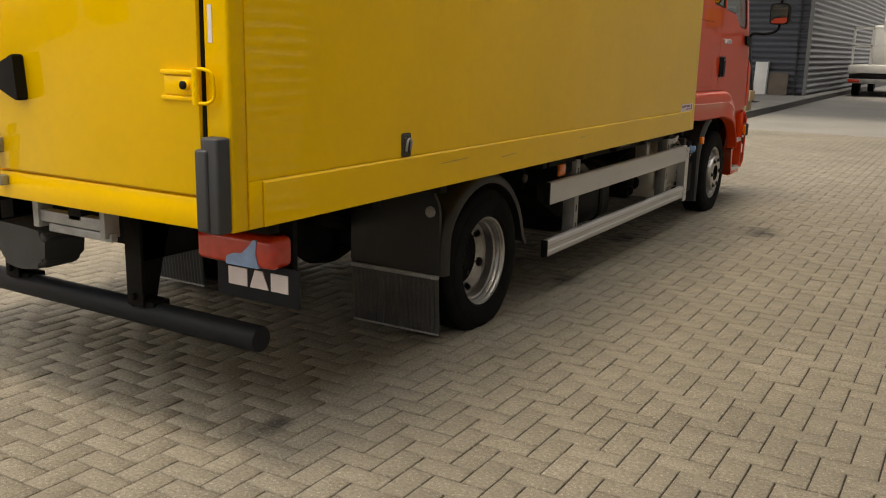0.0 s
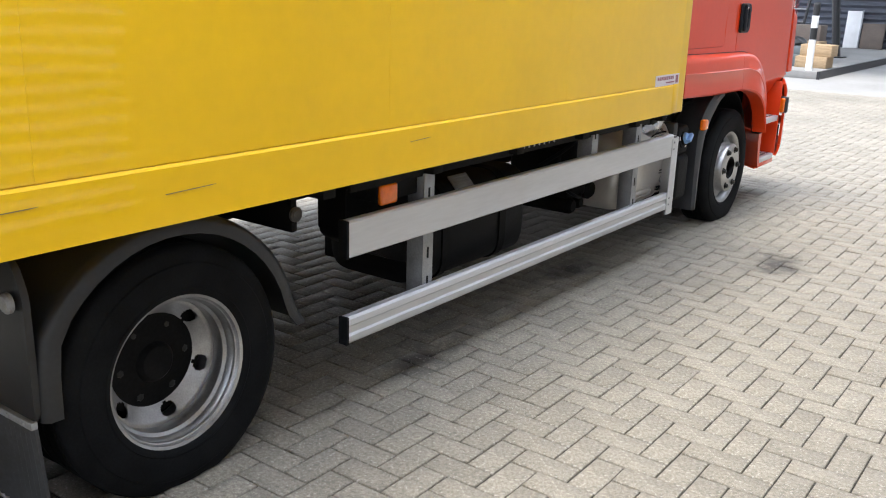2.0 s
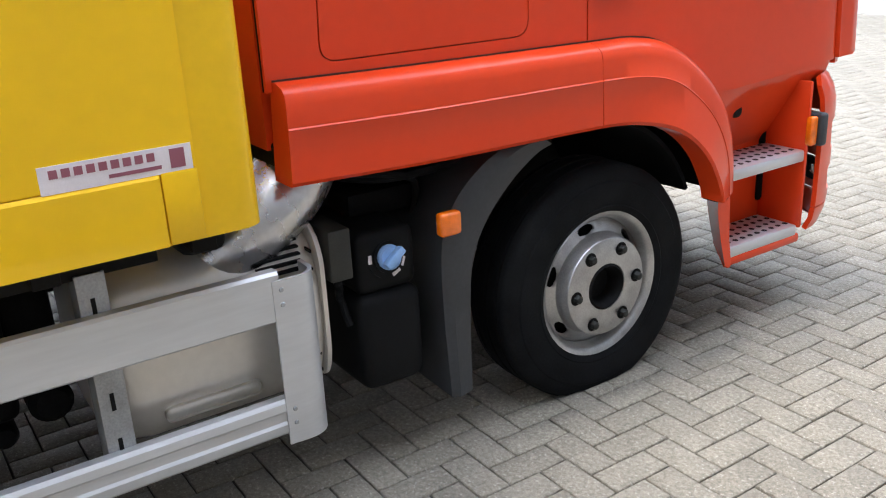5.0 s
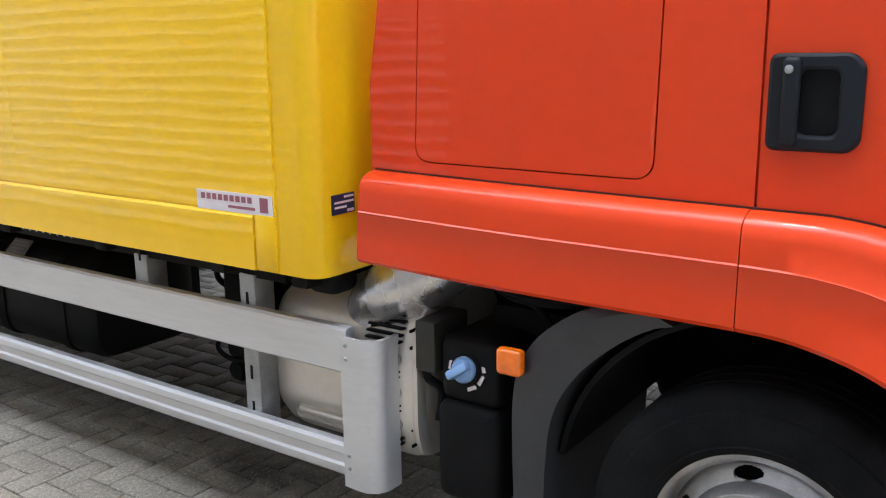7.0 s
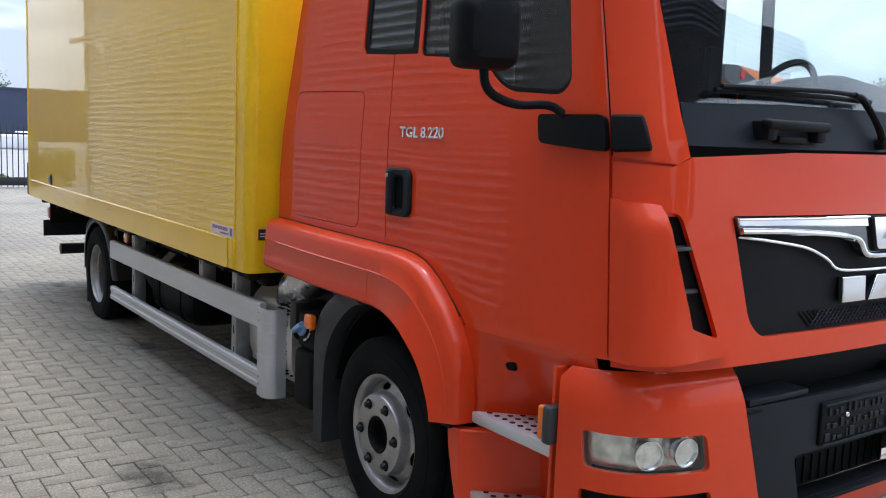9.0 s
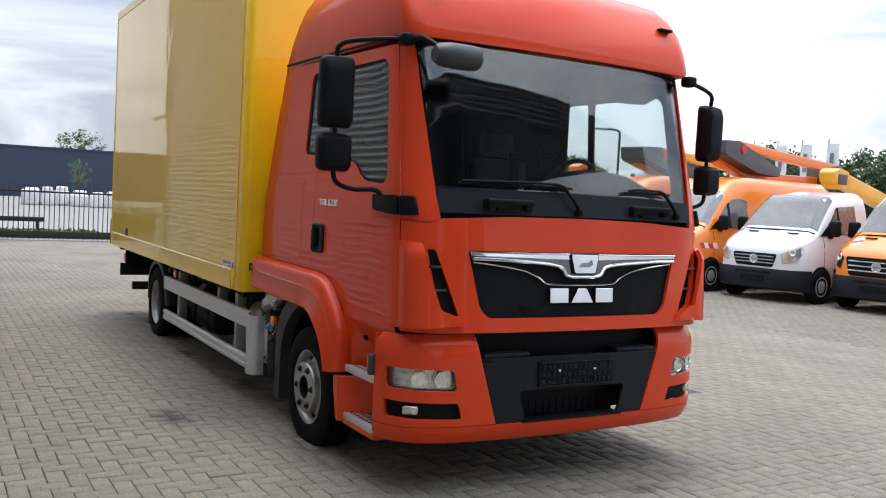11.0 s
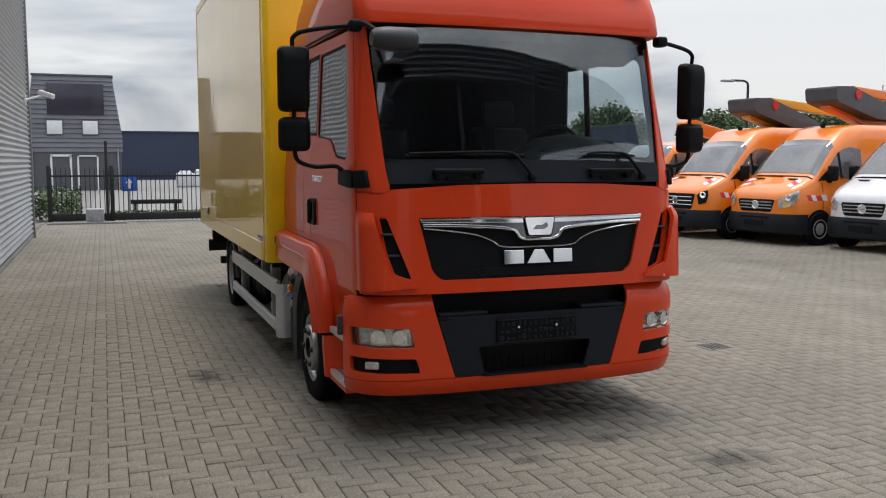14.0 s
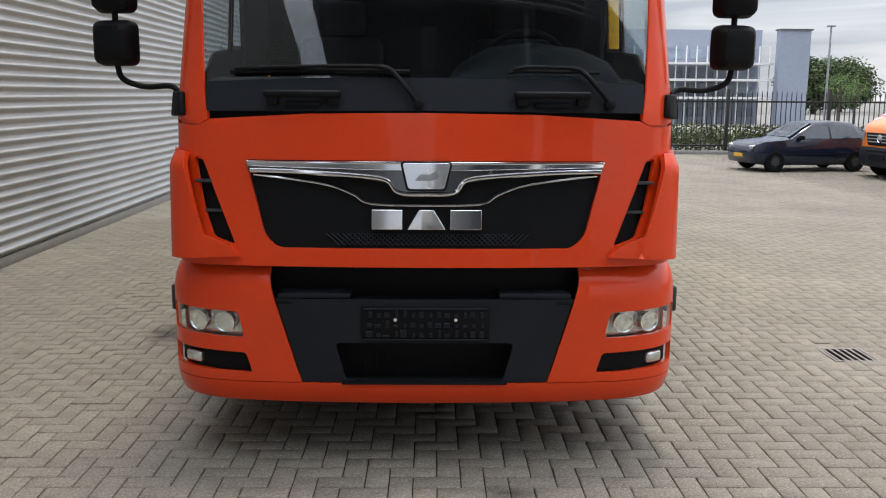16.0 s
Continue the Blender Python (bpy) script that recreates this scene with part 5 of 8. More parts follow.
# ---- cab: panels are drawn along the girth (from the middle of the front round to the side) and in height ----
def girth(points):
    pts = [Vector((x, y, 0)) for x, y in points]
    path = smooth_path(pts, 8)
    s = np.concatenate([[0], np.cumsum([(b - a).length for a, b in zip(path, path[1:])])])
    return s, np.array([p.x for p in path]), np.array([p.y for p in path])


CAB_S, CAB_X, CAB_Y = girth([(0, 1.412), (0.35, 1.404), (0.70, 1.382), (0.90, 1.358), (1.01, 1.325), (1.085, 1.262), (1.122, 1.17), (1.130, 1.06), (1.130, 0.6), (1.130, 0.0), (1.130, -0.6), (1.128, -1.10)])
BUM_S, BUM_X, BUM_Y = girth([(0, 1.438), (0.40, 1.430), (0.75, 1.408), (0.95, 1.374), (1.075, 1.315), (1.150, 1.225), (1.182, 1.12), (1.186, 1.02)])


def front_at(x, z, table=None):
    s, xs, ys = table or (CAB_S, CAB_X, CAB_Y)
    k = int(np.argmax(xs >= xs.max() - 0.006))
    return (math.copysign(float(np.interp(abs(x), xs[: k + 1], s[: k + 1])), x), z)


def side_at(y, z, sx=1, table=None):
    s, xs, ys = table or (CAB_S, CAB_X, CAB_Y)
    return (sx * float(np.interp(-y, -ys, s)), z)


def cab_skin(s, z):
    a = abs(s)
    x, y = float(np.interp(a, CAB_S, CAB_X)), float(np.interp(a, CAB_S, CAB_Y))
    w = min(max((y - 0.2) / 1.0, 0), 1)
    w = w * w * (3 - 2 * w)
    if z > 1.6:
        y -= w * 0.225 * (z - 1.6)
        x -= 0.055 * (z - 1.6) * min(1, x)
    else:
        y += w * 0.07 * (1.6 - z)
    return (math.copysign(x, s), y, z)


def ease(v):
    v = min(max(v, 0.0), 1.0)
    return v * v * (3 - 2 * v)


def deflector_skin(s, z):
    """The cab's skin with the bulge of the corner air deflector."""
    p, q = Vector(cab_skin(s, z)), Vector(cab_skin(s + math.copysign(0.004, s), z))
    t = (q - p).normalized()
    out = Vector((-t.y, t.x, 0)) if s < 0 else Vector((t.y, -t.x, 0))
    if out.x * p.x < 0:
        out = -out
    d = side_at(1.20, z)[0] - abs(s)
    bulge = 0.014 + (0.048 * ease(d / 0.09) - 0.030 * ease((d - 0.13) / 0.16)) * (0.25 + 0.75 * ease((1.445 - z) / 0.07))
    return tuple(p + out * bulge)


def bumper_skin(s, z):
    a = abs(s)
    x, y = float(np.interp(a, BUM_S, BUM_X)), float(np.interp(a, BUM_S, BUM_Y))
    pull = float(np.interp(z, [0.28, 0.31, 0.35, 0.42, 0.80, 0.83, 0.86, 0.90, 0.945], [0.075, 0.035, 0.010, 0.0, 0.0, 0.003, 0.012, 0.030, 0.075]))
    return (math.copysign(x * (1 - pull * 0.55), s), y - pull * (0.4 + 0.6 * min(max((y - 1.0) / 0.3, 0), 1)), z)


def panel(name, outer, holes, mat_, parent=None, label="", skin=cab_skin, thick=0.014, step=0.05, lift=0.0, soft=0.004):
    ob = own(name, patch(outer, holes, lambda u, v: skin(-u, v), thick, step, lift), mat_, parent, label, angle=40)
    return softened_edges(ob, soft) if soft else ob


def turned(poly):
    return [(-u, v) for u, v in poly]


def flat(points, sx=1):
    """Points ('f', x, z) on the front and ('s', y, z) on the side, as girth and height."""
    return turned([front_at(p[1] * sx, p[2]) if p[0] == "f" else side_at(p[1], p[2], sx) for p in points])


def bflat(points, sx=1):
    table = (BUM_S, BUM_X, BUM_Y)
    return turned([front_at(p[1] * sx, p[2], table) if p[0] == "f" else side_at(p[1], p[2], sx, table) for p in points])


# outline of the wheel arch's upper edge, from the rear to the front
ARCH_TOP = [(-1.06, 1.172), (-0.6, 1.163), (-0.03, 1.156), (0.12, 1.150), (0.24, 1.122), (0.34, 1.070), (0.43, 0.998), (0.50, 0.905)]

for sx in (1, -1):
    # rear quarter panel with a locker lid and the small window's notch
    quarter = [("s", -1.075, 1.150), ("s", -0.0465, 1.150), ("s", -0.0465, 1.930), ("s", -0.275, 1.945), ("s", -0.300, 1.975), ("s", -0.285, 2.46), ("s", -0.255, 2.50), ("s", -0.045, 2.50), ("s", -0.045, 2.575), ("s", -0.82, 2.600), ("s", -0.93, 2.20), ("s", -1.02, 1.75), ("s", -1.075, 1.40)]
    lid = [(-0.925, 1.208), (-0.272, 1.205), (-0.258, 1.785), (-0.900, 1.795)]
    lid_hole = rounded([side_at(y, z, sx) for y, z in lid], 0.045, 5)
    grown = [side_at(y + (0.004 if y > -0.5 else -0.004), z + (0.004 if z > 1.5 else -0.004), sx) for y, z in lid]
    panel("quarter_panel", flat(quarter, sx), [turned(rounded(grown, 0.05, 5))], M_RED, label="orange-red cab rear side panel")
    panel("locker_lid", turned(lid_hole), [], M_RED, label="orange-red locker lid", lift=0.001)
    # door
    window_line = rounded([(0.150, 1.915), (0.56, 1.885), (0.665, 1.800), (0.74, 1.768), (1.00, 1.752), (1.055, 1.79), (1.085, 2.44), (1.03, 2.49), (0.150, 2.49)], [0.03, 0.06, 0.05, 0.08, 0.05, 0.04, 0.05, 0.05, 0.03], 4)
    door_line = [(-0.040, 1.160), (0.12, 1.158), (0.25, 1.132), (0.355, 1.078), (0.45, 1.005), (0.525, 0.930), (0.62, 0.925), (1.188, 0.958), (1.188, 2.56), (-0.040, 2.575), (-0.040, 2.50), (0.135, 2.505), (0.130, 1.925), (-0.040, 1.930)]
    door = panel("door", flat([("s", y, z) for y, z in door_line], sx), [flat([("s", y, z) for y, z in window_line], sx)], M_RED, label="closed orange-red cab door", step=0.06)
    panel("window_seal", flat([("s", y, z) for y, z in rounded([(-0.298, 1.925), (0.57, 1.872), (0.65, 1.792), (0.74, 1.752), (1.01, 1.738), (1.068, 1.79), (1.098, 2.44), (1.03, 2.504), (-0.28, 2.504)], [0.04, 0.06, 0.05, 0.08, 0.05, 0.04, 0.05, 0.05, 0.05], 4)], sx),
          [flat([("s", y, z) for y, z in rounded([(y * 0.985 + 0.008, 2.12 + (z - 2.12) * 0.955) for y, z in window_line], 0.01, 2)], sx),
           flat([("s", y, z) for y, z in rounded([(-0.268, 1.965), (0.085, 1.945), (0.085, 2.475), (-0.25, 2.475)], 0.035, 4)], sx)], M_BLACK, door, "black window surround", thick=0.010, lift=-0.006, soft=0)
    for outline in (window_line, rounded([(-0.28, 1.95), (0.10, 1.93), (0.10, 2.49), (-0.26, 2.49)], 0.03)):
        pane = panel("door_window", flat([("s", y, z) for y, z in outline], sx), [], M_GLASS_DARK, door, "tinted side window", thick=0.004, lift=-0.010, soft=0)
        pane.visible_shadow = False
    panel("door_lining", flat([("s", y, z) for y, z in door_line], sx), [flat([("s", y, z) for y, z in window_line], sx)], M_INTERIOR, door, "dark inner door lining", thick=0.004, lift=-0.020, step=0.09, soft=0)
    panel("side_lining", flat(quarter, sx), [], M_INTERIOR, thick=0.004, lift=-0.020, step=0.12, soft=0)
    # painted jambs behind the gaps of lid and door
    wide = [side_at(y + (0.02 if y > -0.5 else -0.02), z + (0.02 if z > 1.5 else -0.02), sx) for y, z in lid]
    slim = [side_at(y - (0.02 if y > -0.5 else -0.02), z - (0.02 if z > 1.5 else -0.02), sx) for y, z in lid]
    panel("lid_jamb", turned(rounded(wide, 0.05, 4)), [turned(rounded(slim, 0.03, 4))], M_RED, thick=0.003, lift=-0.0148, soft=0)
    panel("door_jamb", flat([("s", -0.065, 1.165), ("s", -0.022, 1.165), ("s", -0.022, 1.90), ("s", -0.065, 1.90)], sx), [], M_RED, thick=0.003, lift=-0.0148, soft=0)
    panel("door_jamb", flat([("s", 1.176, 0.97), ("s", 1.212, 0.97), ("s", 1.212, 1.57), ("s", 1.176, 1.57)], sx), [], M_RED, thick=0.003, lift=-0.0148, soft=0)
    # door handle
    grip = rounded([(-0.030, 1.285), (0.128, 1.285), (0.150, 1.305), (0.150, 1.455), (0.128, 1.478), (-0.030, 1.478)], 0.02, 4)
    well = rounded([(0.030, 1.318), (0.105, 1.318), (0.105, 1.445), (0.030, 1.445)], 0.018, 4)
    h = panel("door_handle", flat([("s", y, z) for y, z in grip], sx), [flat([("s", y, z) for y, z in well], sx)], M_ANTHRACITE, door, "black plastic door handle", thick=0.02, lift=0.018, step=0.03, soft=0.008)
    panel("handle_well", flat([("s", y, z) for y, z in well], sx), [], M_BLACK, door, thick=0.003, lift=0.003, step=0.05, soft=0)
    own("handle_bar", slab(1.138, 1.166, 0.000, 0.034, 1.295, 1.470, 0.010, 3), M_ANTHRACITE, door, sx=sx)
    own("door_lock", lathe([(0.009, 0), (0.008, 0.004), (0.003, 0.005)], pose(1.165, 0.014, 1.447, 0, 90, 0), 16), M_GALV, door, sx=sx)
    # corner pillars: beside the windscreen, and the air deflector below
    panel("pillar_panel", flat([("s", 1.200, 1.568), ("f", 0.985, 1.552), ("f", 0.945, 1.575), ("f", 0.970, 1.70), ("f", 1.068, 2.585), ("s", 1.198, 2.57)], sx), [], M_RED, label="orange-red windscreen pillar")
    panel("corner_jamb", flat([("s", 1.194, 1.40), ("f", 0.955, 1.40), ("f", 0.945, 1.62), ("s", 1.194, 1.62)], sx), [], M_RED, thick=0.003, lift=-0.0155, soft=0)
    deflector = [("s", 1.200, 0.962), ("f", 0.80, 0.985), ("f", 0.845, 1.03), ("f", 0.955, 1.075), ("f", 0.985, 1.20), ("f", 1.025, 1.405), ("f", 1.035, 1.435), ("s", 1.200, 1.445)]
    panel("air_deflector", flat(deflector, sx), [], M_RED, label="orange-red corner air deflector", skin=deflector_skin, thick=0.03, soft=0.010, step=0.03)
    for k, (xa, za) in enumerate(((0.985, 1.30), (0.945, 1.17))):
        own("vent_fin", slab(xa - 0.055, xa + 0.02, 1.325 - 0.01 * k, 1.372, za, za + 0.012, 0.003), M_GREY_PLASTIC, sx=sx)
    # mirror foot on door and pillar
    panel("mirror_foot", flat([("s", y, z) for y, z in rounded([(0.915, 1.600), (1.190, 1.580), (1.190, 1.688), (0.915, 1.690)], 0.02)], sx), [], M_BLACK, thick=0.03, lift=0.028, soft=0.01, label="black mirror foot")
    panel("mirror_foot", flat([("s", 1.203, 1.580), ("f", 1.052, 1.588), ("f", 1.066, 1.690), ("s", 1.203, 1.690)], sx), [], M_BLACK, thick=0.03, lift=0.026, soft=0.01, label="black pillar cover")
    # wheel arch and sill cover, standing proud of the cab
    lower = [(-1.070, 0.930), (-0.6, 0.914), (-0.05, 0.909), (0.13, 0.892), (0.245, 0.858), (0.335, 0.802), (0.405, 0.732), (0.452, 0.655), (0.474, 0.605), (0.482, 0.570)]
    upper = [(-1.06, 1.175), (-0.6, 1.166), (-0.05, 1.159), (0.14, 1.154), (0.275, 1.124), (0.395, 1.050), (0.495, 0.955), (0.562, 0.840), (0.590, 0.715), (0.598, 0.582)]
    upper, lower = smooth_path([(*p, 0) for p in upper], 6), smooth_path([(*p, 0) for p in lower], 6)
    split = 12
    # Dark strip standing in for the shaded groove above sill and arch.
    groove_line = [[(x, u.x, u.y + dz) for x, dz in ((1.115, -0.004), (1.133, -0.004), (1.133, 0.0045), (1.115, 0.0045))] for u in upper if u.y > 0.95]
    own("sill_seal", rings(groove_line), M_GROOVE_SHADE, sx=sx)
    for name, a0, a1 in (("sill_cover", 0, split), ("wheel_arch", split, len(upper))):
        secs = []
        for i in range(a0, a1 if name != "sill_cover" else a1):
            u, v = upper[i], lower[i]
            if name == "wheel_arch" and i == a0:
                u, v = u + Vector((0.0025, 0, 0)), v + Vector((0.0025, 0, 0))
            if name == "sill_cover" and i == a1 - 1:
                u, v = upper[split] - Vector((0.0, 0, 0)), lower[split] - Vector((0.0, 0, 0))
            mix = [(0.0, 1.118), (0.0, 1.150), (0.04, 1.182), (0.10, 1.198), (0.20, 1.2035), (0.415, 1.2055), (0.430, 1.2090), (0.445, 1.2065), (0.75, 1.2095), (0.955, 1.2105), (1.0, 1.200), (1.0, 1.11), (0.9, 1.11)]
            flare = 0.038 * ease((v.x + 0.02) / 0.34)
            secs.append([(x + flare * k * k, u.x + (v.x - u.x) * k, u.y + (v.y - u.y) * k) for k, x in mix])
        own(name, rings(secs), M_RED, label="orange-red moulded " + name.replace("_", " "), sx=sx, angle=40)
    # step well in front of the wheel
    well_back = slab(0.945, 0.965, 0.79, 1.06, 0.33, 0.93, 0.004)
    own("step_well", well_back, M_RED, sx=sx)
    cheek = prism(rounded([(0.590, 0.285), (0.622, 0.285), (0.600, 0.40), (0.590, 0.562), (0.525, 0.562), (0.535, 0.48), (0.560, 0.38)], 0.010), "x", 0.95, 1.185, 0.006)
    for v in cheek.verts:
        v.co.y += (1.185 - v.co.x) * 0.9
    own("step_cheek", cheek, M_RED, sx=sx)
    own("step_cheek", slab(0.95, 1.160, 1.045, 1.062, 0.33, 0.90, 0.006), M_RED, sx=sx)
    own("step_sill", prism([(0.95, 0.80), (1.155, 0.615), (1.155, 1.06), (0.95, 1.06)], "z", 0.270, 0.306, 0.008), M_RED, sx=sx)
    apron = patch([(0.535, 0.575), (0.545, 0.70), (0.52, 0.82), (0.48, 0.92), (0.62, 0.945), (1.19, 0.955), (1.19, 0.90), (1.06, 0.88), (1.05, 0.58), (0.80, 0.575)], [], lambda u, v: (1.128 - 0.17 * min(1, max(0, (0.93 - v) / 0.28)) * ease((u - 0.52) / 0.30), u, v), 0.01, 0.04)
    own("step_apron", apron, M_RED, label="orange-red cab skirt above the step", sx=sx)
    own("breather", lathe([(0.030, 0), (0.030, 0.03), (0.022, 0.036)], pose(1.045, 0.735, 0.825, 0, 75, 0), 20), M_BLACK, sx=sx)
    for z, y0, y1 in ((0.640, 0.590, 1.055), (0.345, 0.590, 1.04)):
        tread = prism([(0.968, y0 + 0.205), (1.155, y0 + 0.035), (1.155, y1), (0.968, y1)], "z", z - 0.045, z, 0.008)
        st = own("cab_step", tread, M_ALU, label="aluminium cab step with punched grip holes", sx=sx)
        for i in range(12):
            for j in range(4):
                gx, gy = 0.99 + 0.042 * j, y0 + 0.03 + 0.042 * i + (0.02 if j % 2 else 0)
                if y0 + 0.05 + (1.155 - gx) * 0.91 < gy < y1 - 0.015:
                    own("grip_hole", lathe([(0.001, 0.0015), (0.011, 0.0015), (0.011, 0)], pose(gx, gy, z - 0.0005), 8), M_BLACK, st, sx=sx)
    own("arch_gap", slab(1.13, 1.205, 0.500, 0.560, 0.556, 0.625, 0.01), M_BLACK, sx=sx)
    ind = own("side_indicator", slab(1.165, 1.197, 1.020, 1.058, 0.665, 0.775, 0.010, 3), M_AMBER, label="amber side indicator in a grey holder", sx=sx)
    own("indicator_holder", slab(1.150, 1.212, 1.057, 1.098, 0.660, 0.785, 0.012, 3), M_GREY_PLASTIC, ind, sx=sx)
    # mirrors
    arm = pipe([(1.155, 1.02, 1.690), (1.20, 1.00, 1.715), (1.32, 0.985, 1.712), (1.42, 0.985, 1.745), (1.445, 0.985, 1.82), (1.445, 0.985, 2.0), (1.45, 0.985, 2.42), (1.44, 1.0, 2.50), (1.36, 1.03, 2.535), (1.18, 1.08, 2.56), (1.07, 1.10, 2.565)], 0.014, None, 10, 6)
    arm = own("mirror_arm", arm, M_BLACK, label="black tubular mirror arm", sx=sx)
    for z0, z1, w in ((2.045, 2.445, 0.098), (1.805, 2.015, 0.098)):
        cx = 1.445
        sec = []
        for d, k in ((0.075, 0.45), (0.070, 0.72), (0.045, 0.93), (0.0, 1.0), (-0.035, 0.99)):
            sec.append([(cx + p[0] * k, 0.985 + d, (z0 + z1) / 2 + p[1] * k) for p in rounded([(-w, -(z1 - z0) / 2), (w, -(z1 - z0) / 2), (w, (z1 - z0) / 2), (-w, (z1 - z0) / 2)], 0.045, 5)])
        turn = Matrix.Translation((cx, 0.985, 0)) @ Matrix.Rotation(radians(-11), 4, "Z") @ Matrix.Translation((-cx, -0.985, 0))
        shell = rings(sec)
        bmesh.ops.transform(shell, matrix=turn, verts=shell.verts)
        own("mirror_housing", shell, M_BLACK, arm, "black mirror housing", sx)
        pane = prism(rounded([(cx - w + 0.012, z0 + 0.012), (cx + w - 0.012, z0 + 0.012), (cx + w - 0.012, z1 - 0.012), (cx - w + 0.012, z1 - 0.012)], 0.035, 5), "y", 0.9475, 0.951)
        bmesh.ops.transform(pane, matrix=turn, verts=pane.verts)
        own("mirror_glass", pane, M_MIRROR, arm, sx=sx)
    own("mirror_joint", slab(1.05, 1.13, 1.07, 1.16, 2.53, 2.60, 0.02, 3), M_BLACK, arm, sx=sx)

# front kerb mirror on the right-hand side
kerb_arm = pipe([(1.06, 1.14, 2.565), (1.07, 1.26, 2.56), (1.03, 1.38, 2.50)], 0.016, None, 10, 5)
kerb_arm = own("kerb_mirror_arm", kerb_arm, M_BLACK, label="black arm of the front mirror")
sec = []
for x, k in ((0.800, 0.72), (0.815, 0.92), (0.86, 1.0), (0.98, 1.0), (1.05, 0.85), (1.075, 0.6)):
    sec.append([(x, 1.42 + 0.075 * k * math.cos(q), 2.45 + 0.075 * k * math.sin(q) * (1.0 if math.sin(q) > 0 else 0.9)) for q in [math.tau * i / 16 for i in range(16)]])
own("kerb_mirror_housing", rings(sec), M_GREY_PLASTIC, kerb_arm, "grey moulded mirror housing")

# front panel, grille and badge
grille_line = [(0.778, 1.402), (-0.782, 1.402), (-0.700, 1.075), (-0.645, 1.022), (0.645, 1.022), (0.700, 1.075)]
vents = [[(1.015 * q, 1.415), (0.972 * q, 1.405), (0.828 * q, 1.030), (0.930 * q, 1.065), (0.975 * q, 1.20)] for q in (1, -1)]
front_outline = [("s", 1.200, 0.940), ("s", 1.200, 1.556), ("f", 1.0, 1.545), ("f", 0.935, 1.575), ("f", 0.5, 1.600), ("f", 0.0, 1.606)]
right, left = flat(front_outline, 1), flat(front_outline, -1)
front_panel = panel("front_panel", right + left[:-1][::-1], [turned([front_at(*p) for p in rounded(grille_line, [0.012, 0.012, 0.06, 0.06, 0.06, 0.06], 5)])] + [turned([front_at(*p) for p in rounded(v, 0.02)]) for v in vents], M_RED, label="orange-red front flap with the grille", step=0.05, thick=0.02, soft=0.006)
panel("grille", turned([front_at(x * 1.01, 1.21 + (z - 1.21) * 1.02) for x, z in rounded(grille_line, 0.03)]), [], M_BLACK, front_panel, "black plastic grille", lift=-0.022, thick=0.01, soft=0)
for v in vents:
    panel("vent_back", turned([front_at(x * 1.0, z) for x, z in v]), [], M_BLACK, front_panel, thick=0.006, lift=-0.03, soft=0)
mesh_bars = bmesh.new()
for i in range(34):
    for q in (1, -1):
        p, r = cab_skin(front_at(-0.40 + 0.0235 * i, 1.03)[0], 1.03), cab_skin(front_at(-0.40 + 0.0235 * (i + q * 2.4), 1.085)[0], 1.085)
        rod((p[0], p[1] - 0.018, 1.034), (r[0], r[1] - 0.018, 1.085), 0.0032, mesh_bars, 4)
own("grille_mesh", mesh_bars, M_ANTHRACITE, front_panel, "black honeycomb mesh")
wing = [(0.776, 1.398), (-0.782, 1.398), (-0.765, 1.352), (-0.55, 1.346), (-0.30, 1.328), (-0.17, 1.306), (-0.115, 1.256), (0.105, 1.256), (0.16, 1.306), (0.29, 1.328), (0.54, 1.346), (0.758, 1.352)]
bar = panel("trim_wing", turned([front_at(*p) for p in wing]), [], M_GLOSSBLACK, front_panel, "smoked chrome winged trim bar", lift=0.012, thick=0.03, step=0.04, soft=0.008)
band_line = [(0.774, 1.397), (-0.780, 1.397), (-0.772, 1.374), (-0.4, 1.366), (-0.15, 1.360), (0.14, 1.360), (0.39, 1.366), (0.765, 1.374)]
panel("chrome_band", turned([front_at(*p) for p in band_line]), [], M_CHROME, bar, "bright chrome upper band", lift=0.017, thick=0.006, step=0.05, soft=0.003)
top_edge = [(0.770, 1.393), (0.4, 1.393), (0.0, 1.394), (-0.4, 1.393), (-0.776, 1.393)]
low_edge = [(0.756, 1.357), (0.54, 1.352), (0.29, 1.337), (0.165, 1.318), (0.115, 1.268), (0.0, 1.262), (-0.125, 1.268), (-0.175, 1.318), (-0.30, 1.337), (-0.55, 1.352), (-0.763, 1.357)]
for edge, r in ((top_edge, 0.006), (low_edge, 0.011)):
    own("chrome_edge", pipe([Vector(cab_skin(front_at(x, z)[0], z)) + Vector((0, 0.014, 0)) for x, z in edge], r, None, 10, 5), M_CHROME, bar)
line = [(0.745, 1.338), (0.60, 1.322), (0.42, 1.295), (0.31, 1.255), (0.235, 1.216), (0.0, 1.210), (-0.24, 1.216), (-0.315, 1.255), (-0.425, 1.295), (-0.60, 1.322), (-0.75, 1.338)]
pts = [Vector(cab_skin(front_at(x, z)[0], z)) + Vector((0, -0.008, 0)) for x, z in line]
own("chrome_line", pipe(pts, 0.006, None, 8, 4), M_CHROME, front_panel)
rim_line = rounded([(0.108, 1.398), (-0.118, 1.398), (-0.090, 1.274), (0.080, 1.274)], 0.016)
panel("badge_rim", turned([front_at(*p) for p in rim_line]), [], M_BLACK, front_panel, lift=0.024, thick=0.02, step=0.03, soft=0.003)
badge = rounded([(0.098, 1.392), (-0.108, 1.392), (-0.082, 1.282), (0.072, 1.282)], 0.014)
panel("badge", turned([front_at(*p) for p in badge]), [], M_CHROME, front_panel, "chrome badge with a plain emblem plate", lift=0.030, thick=0.02, step=0.03, soft=0.004)
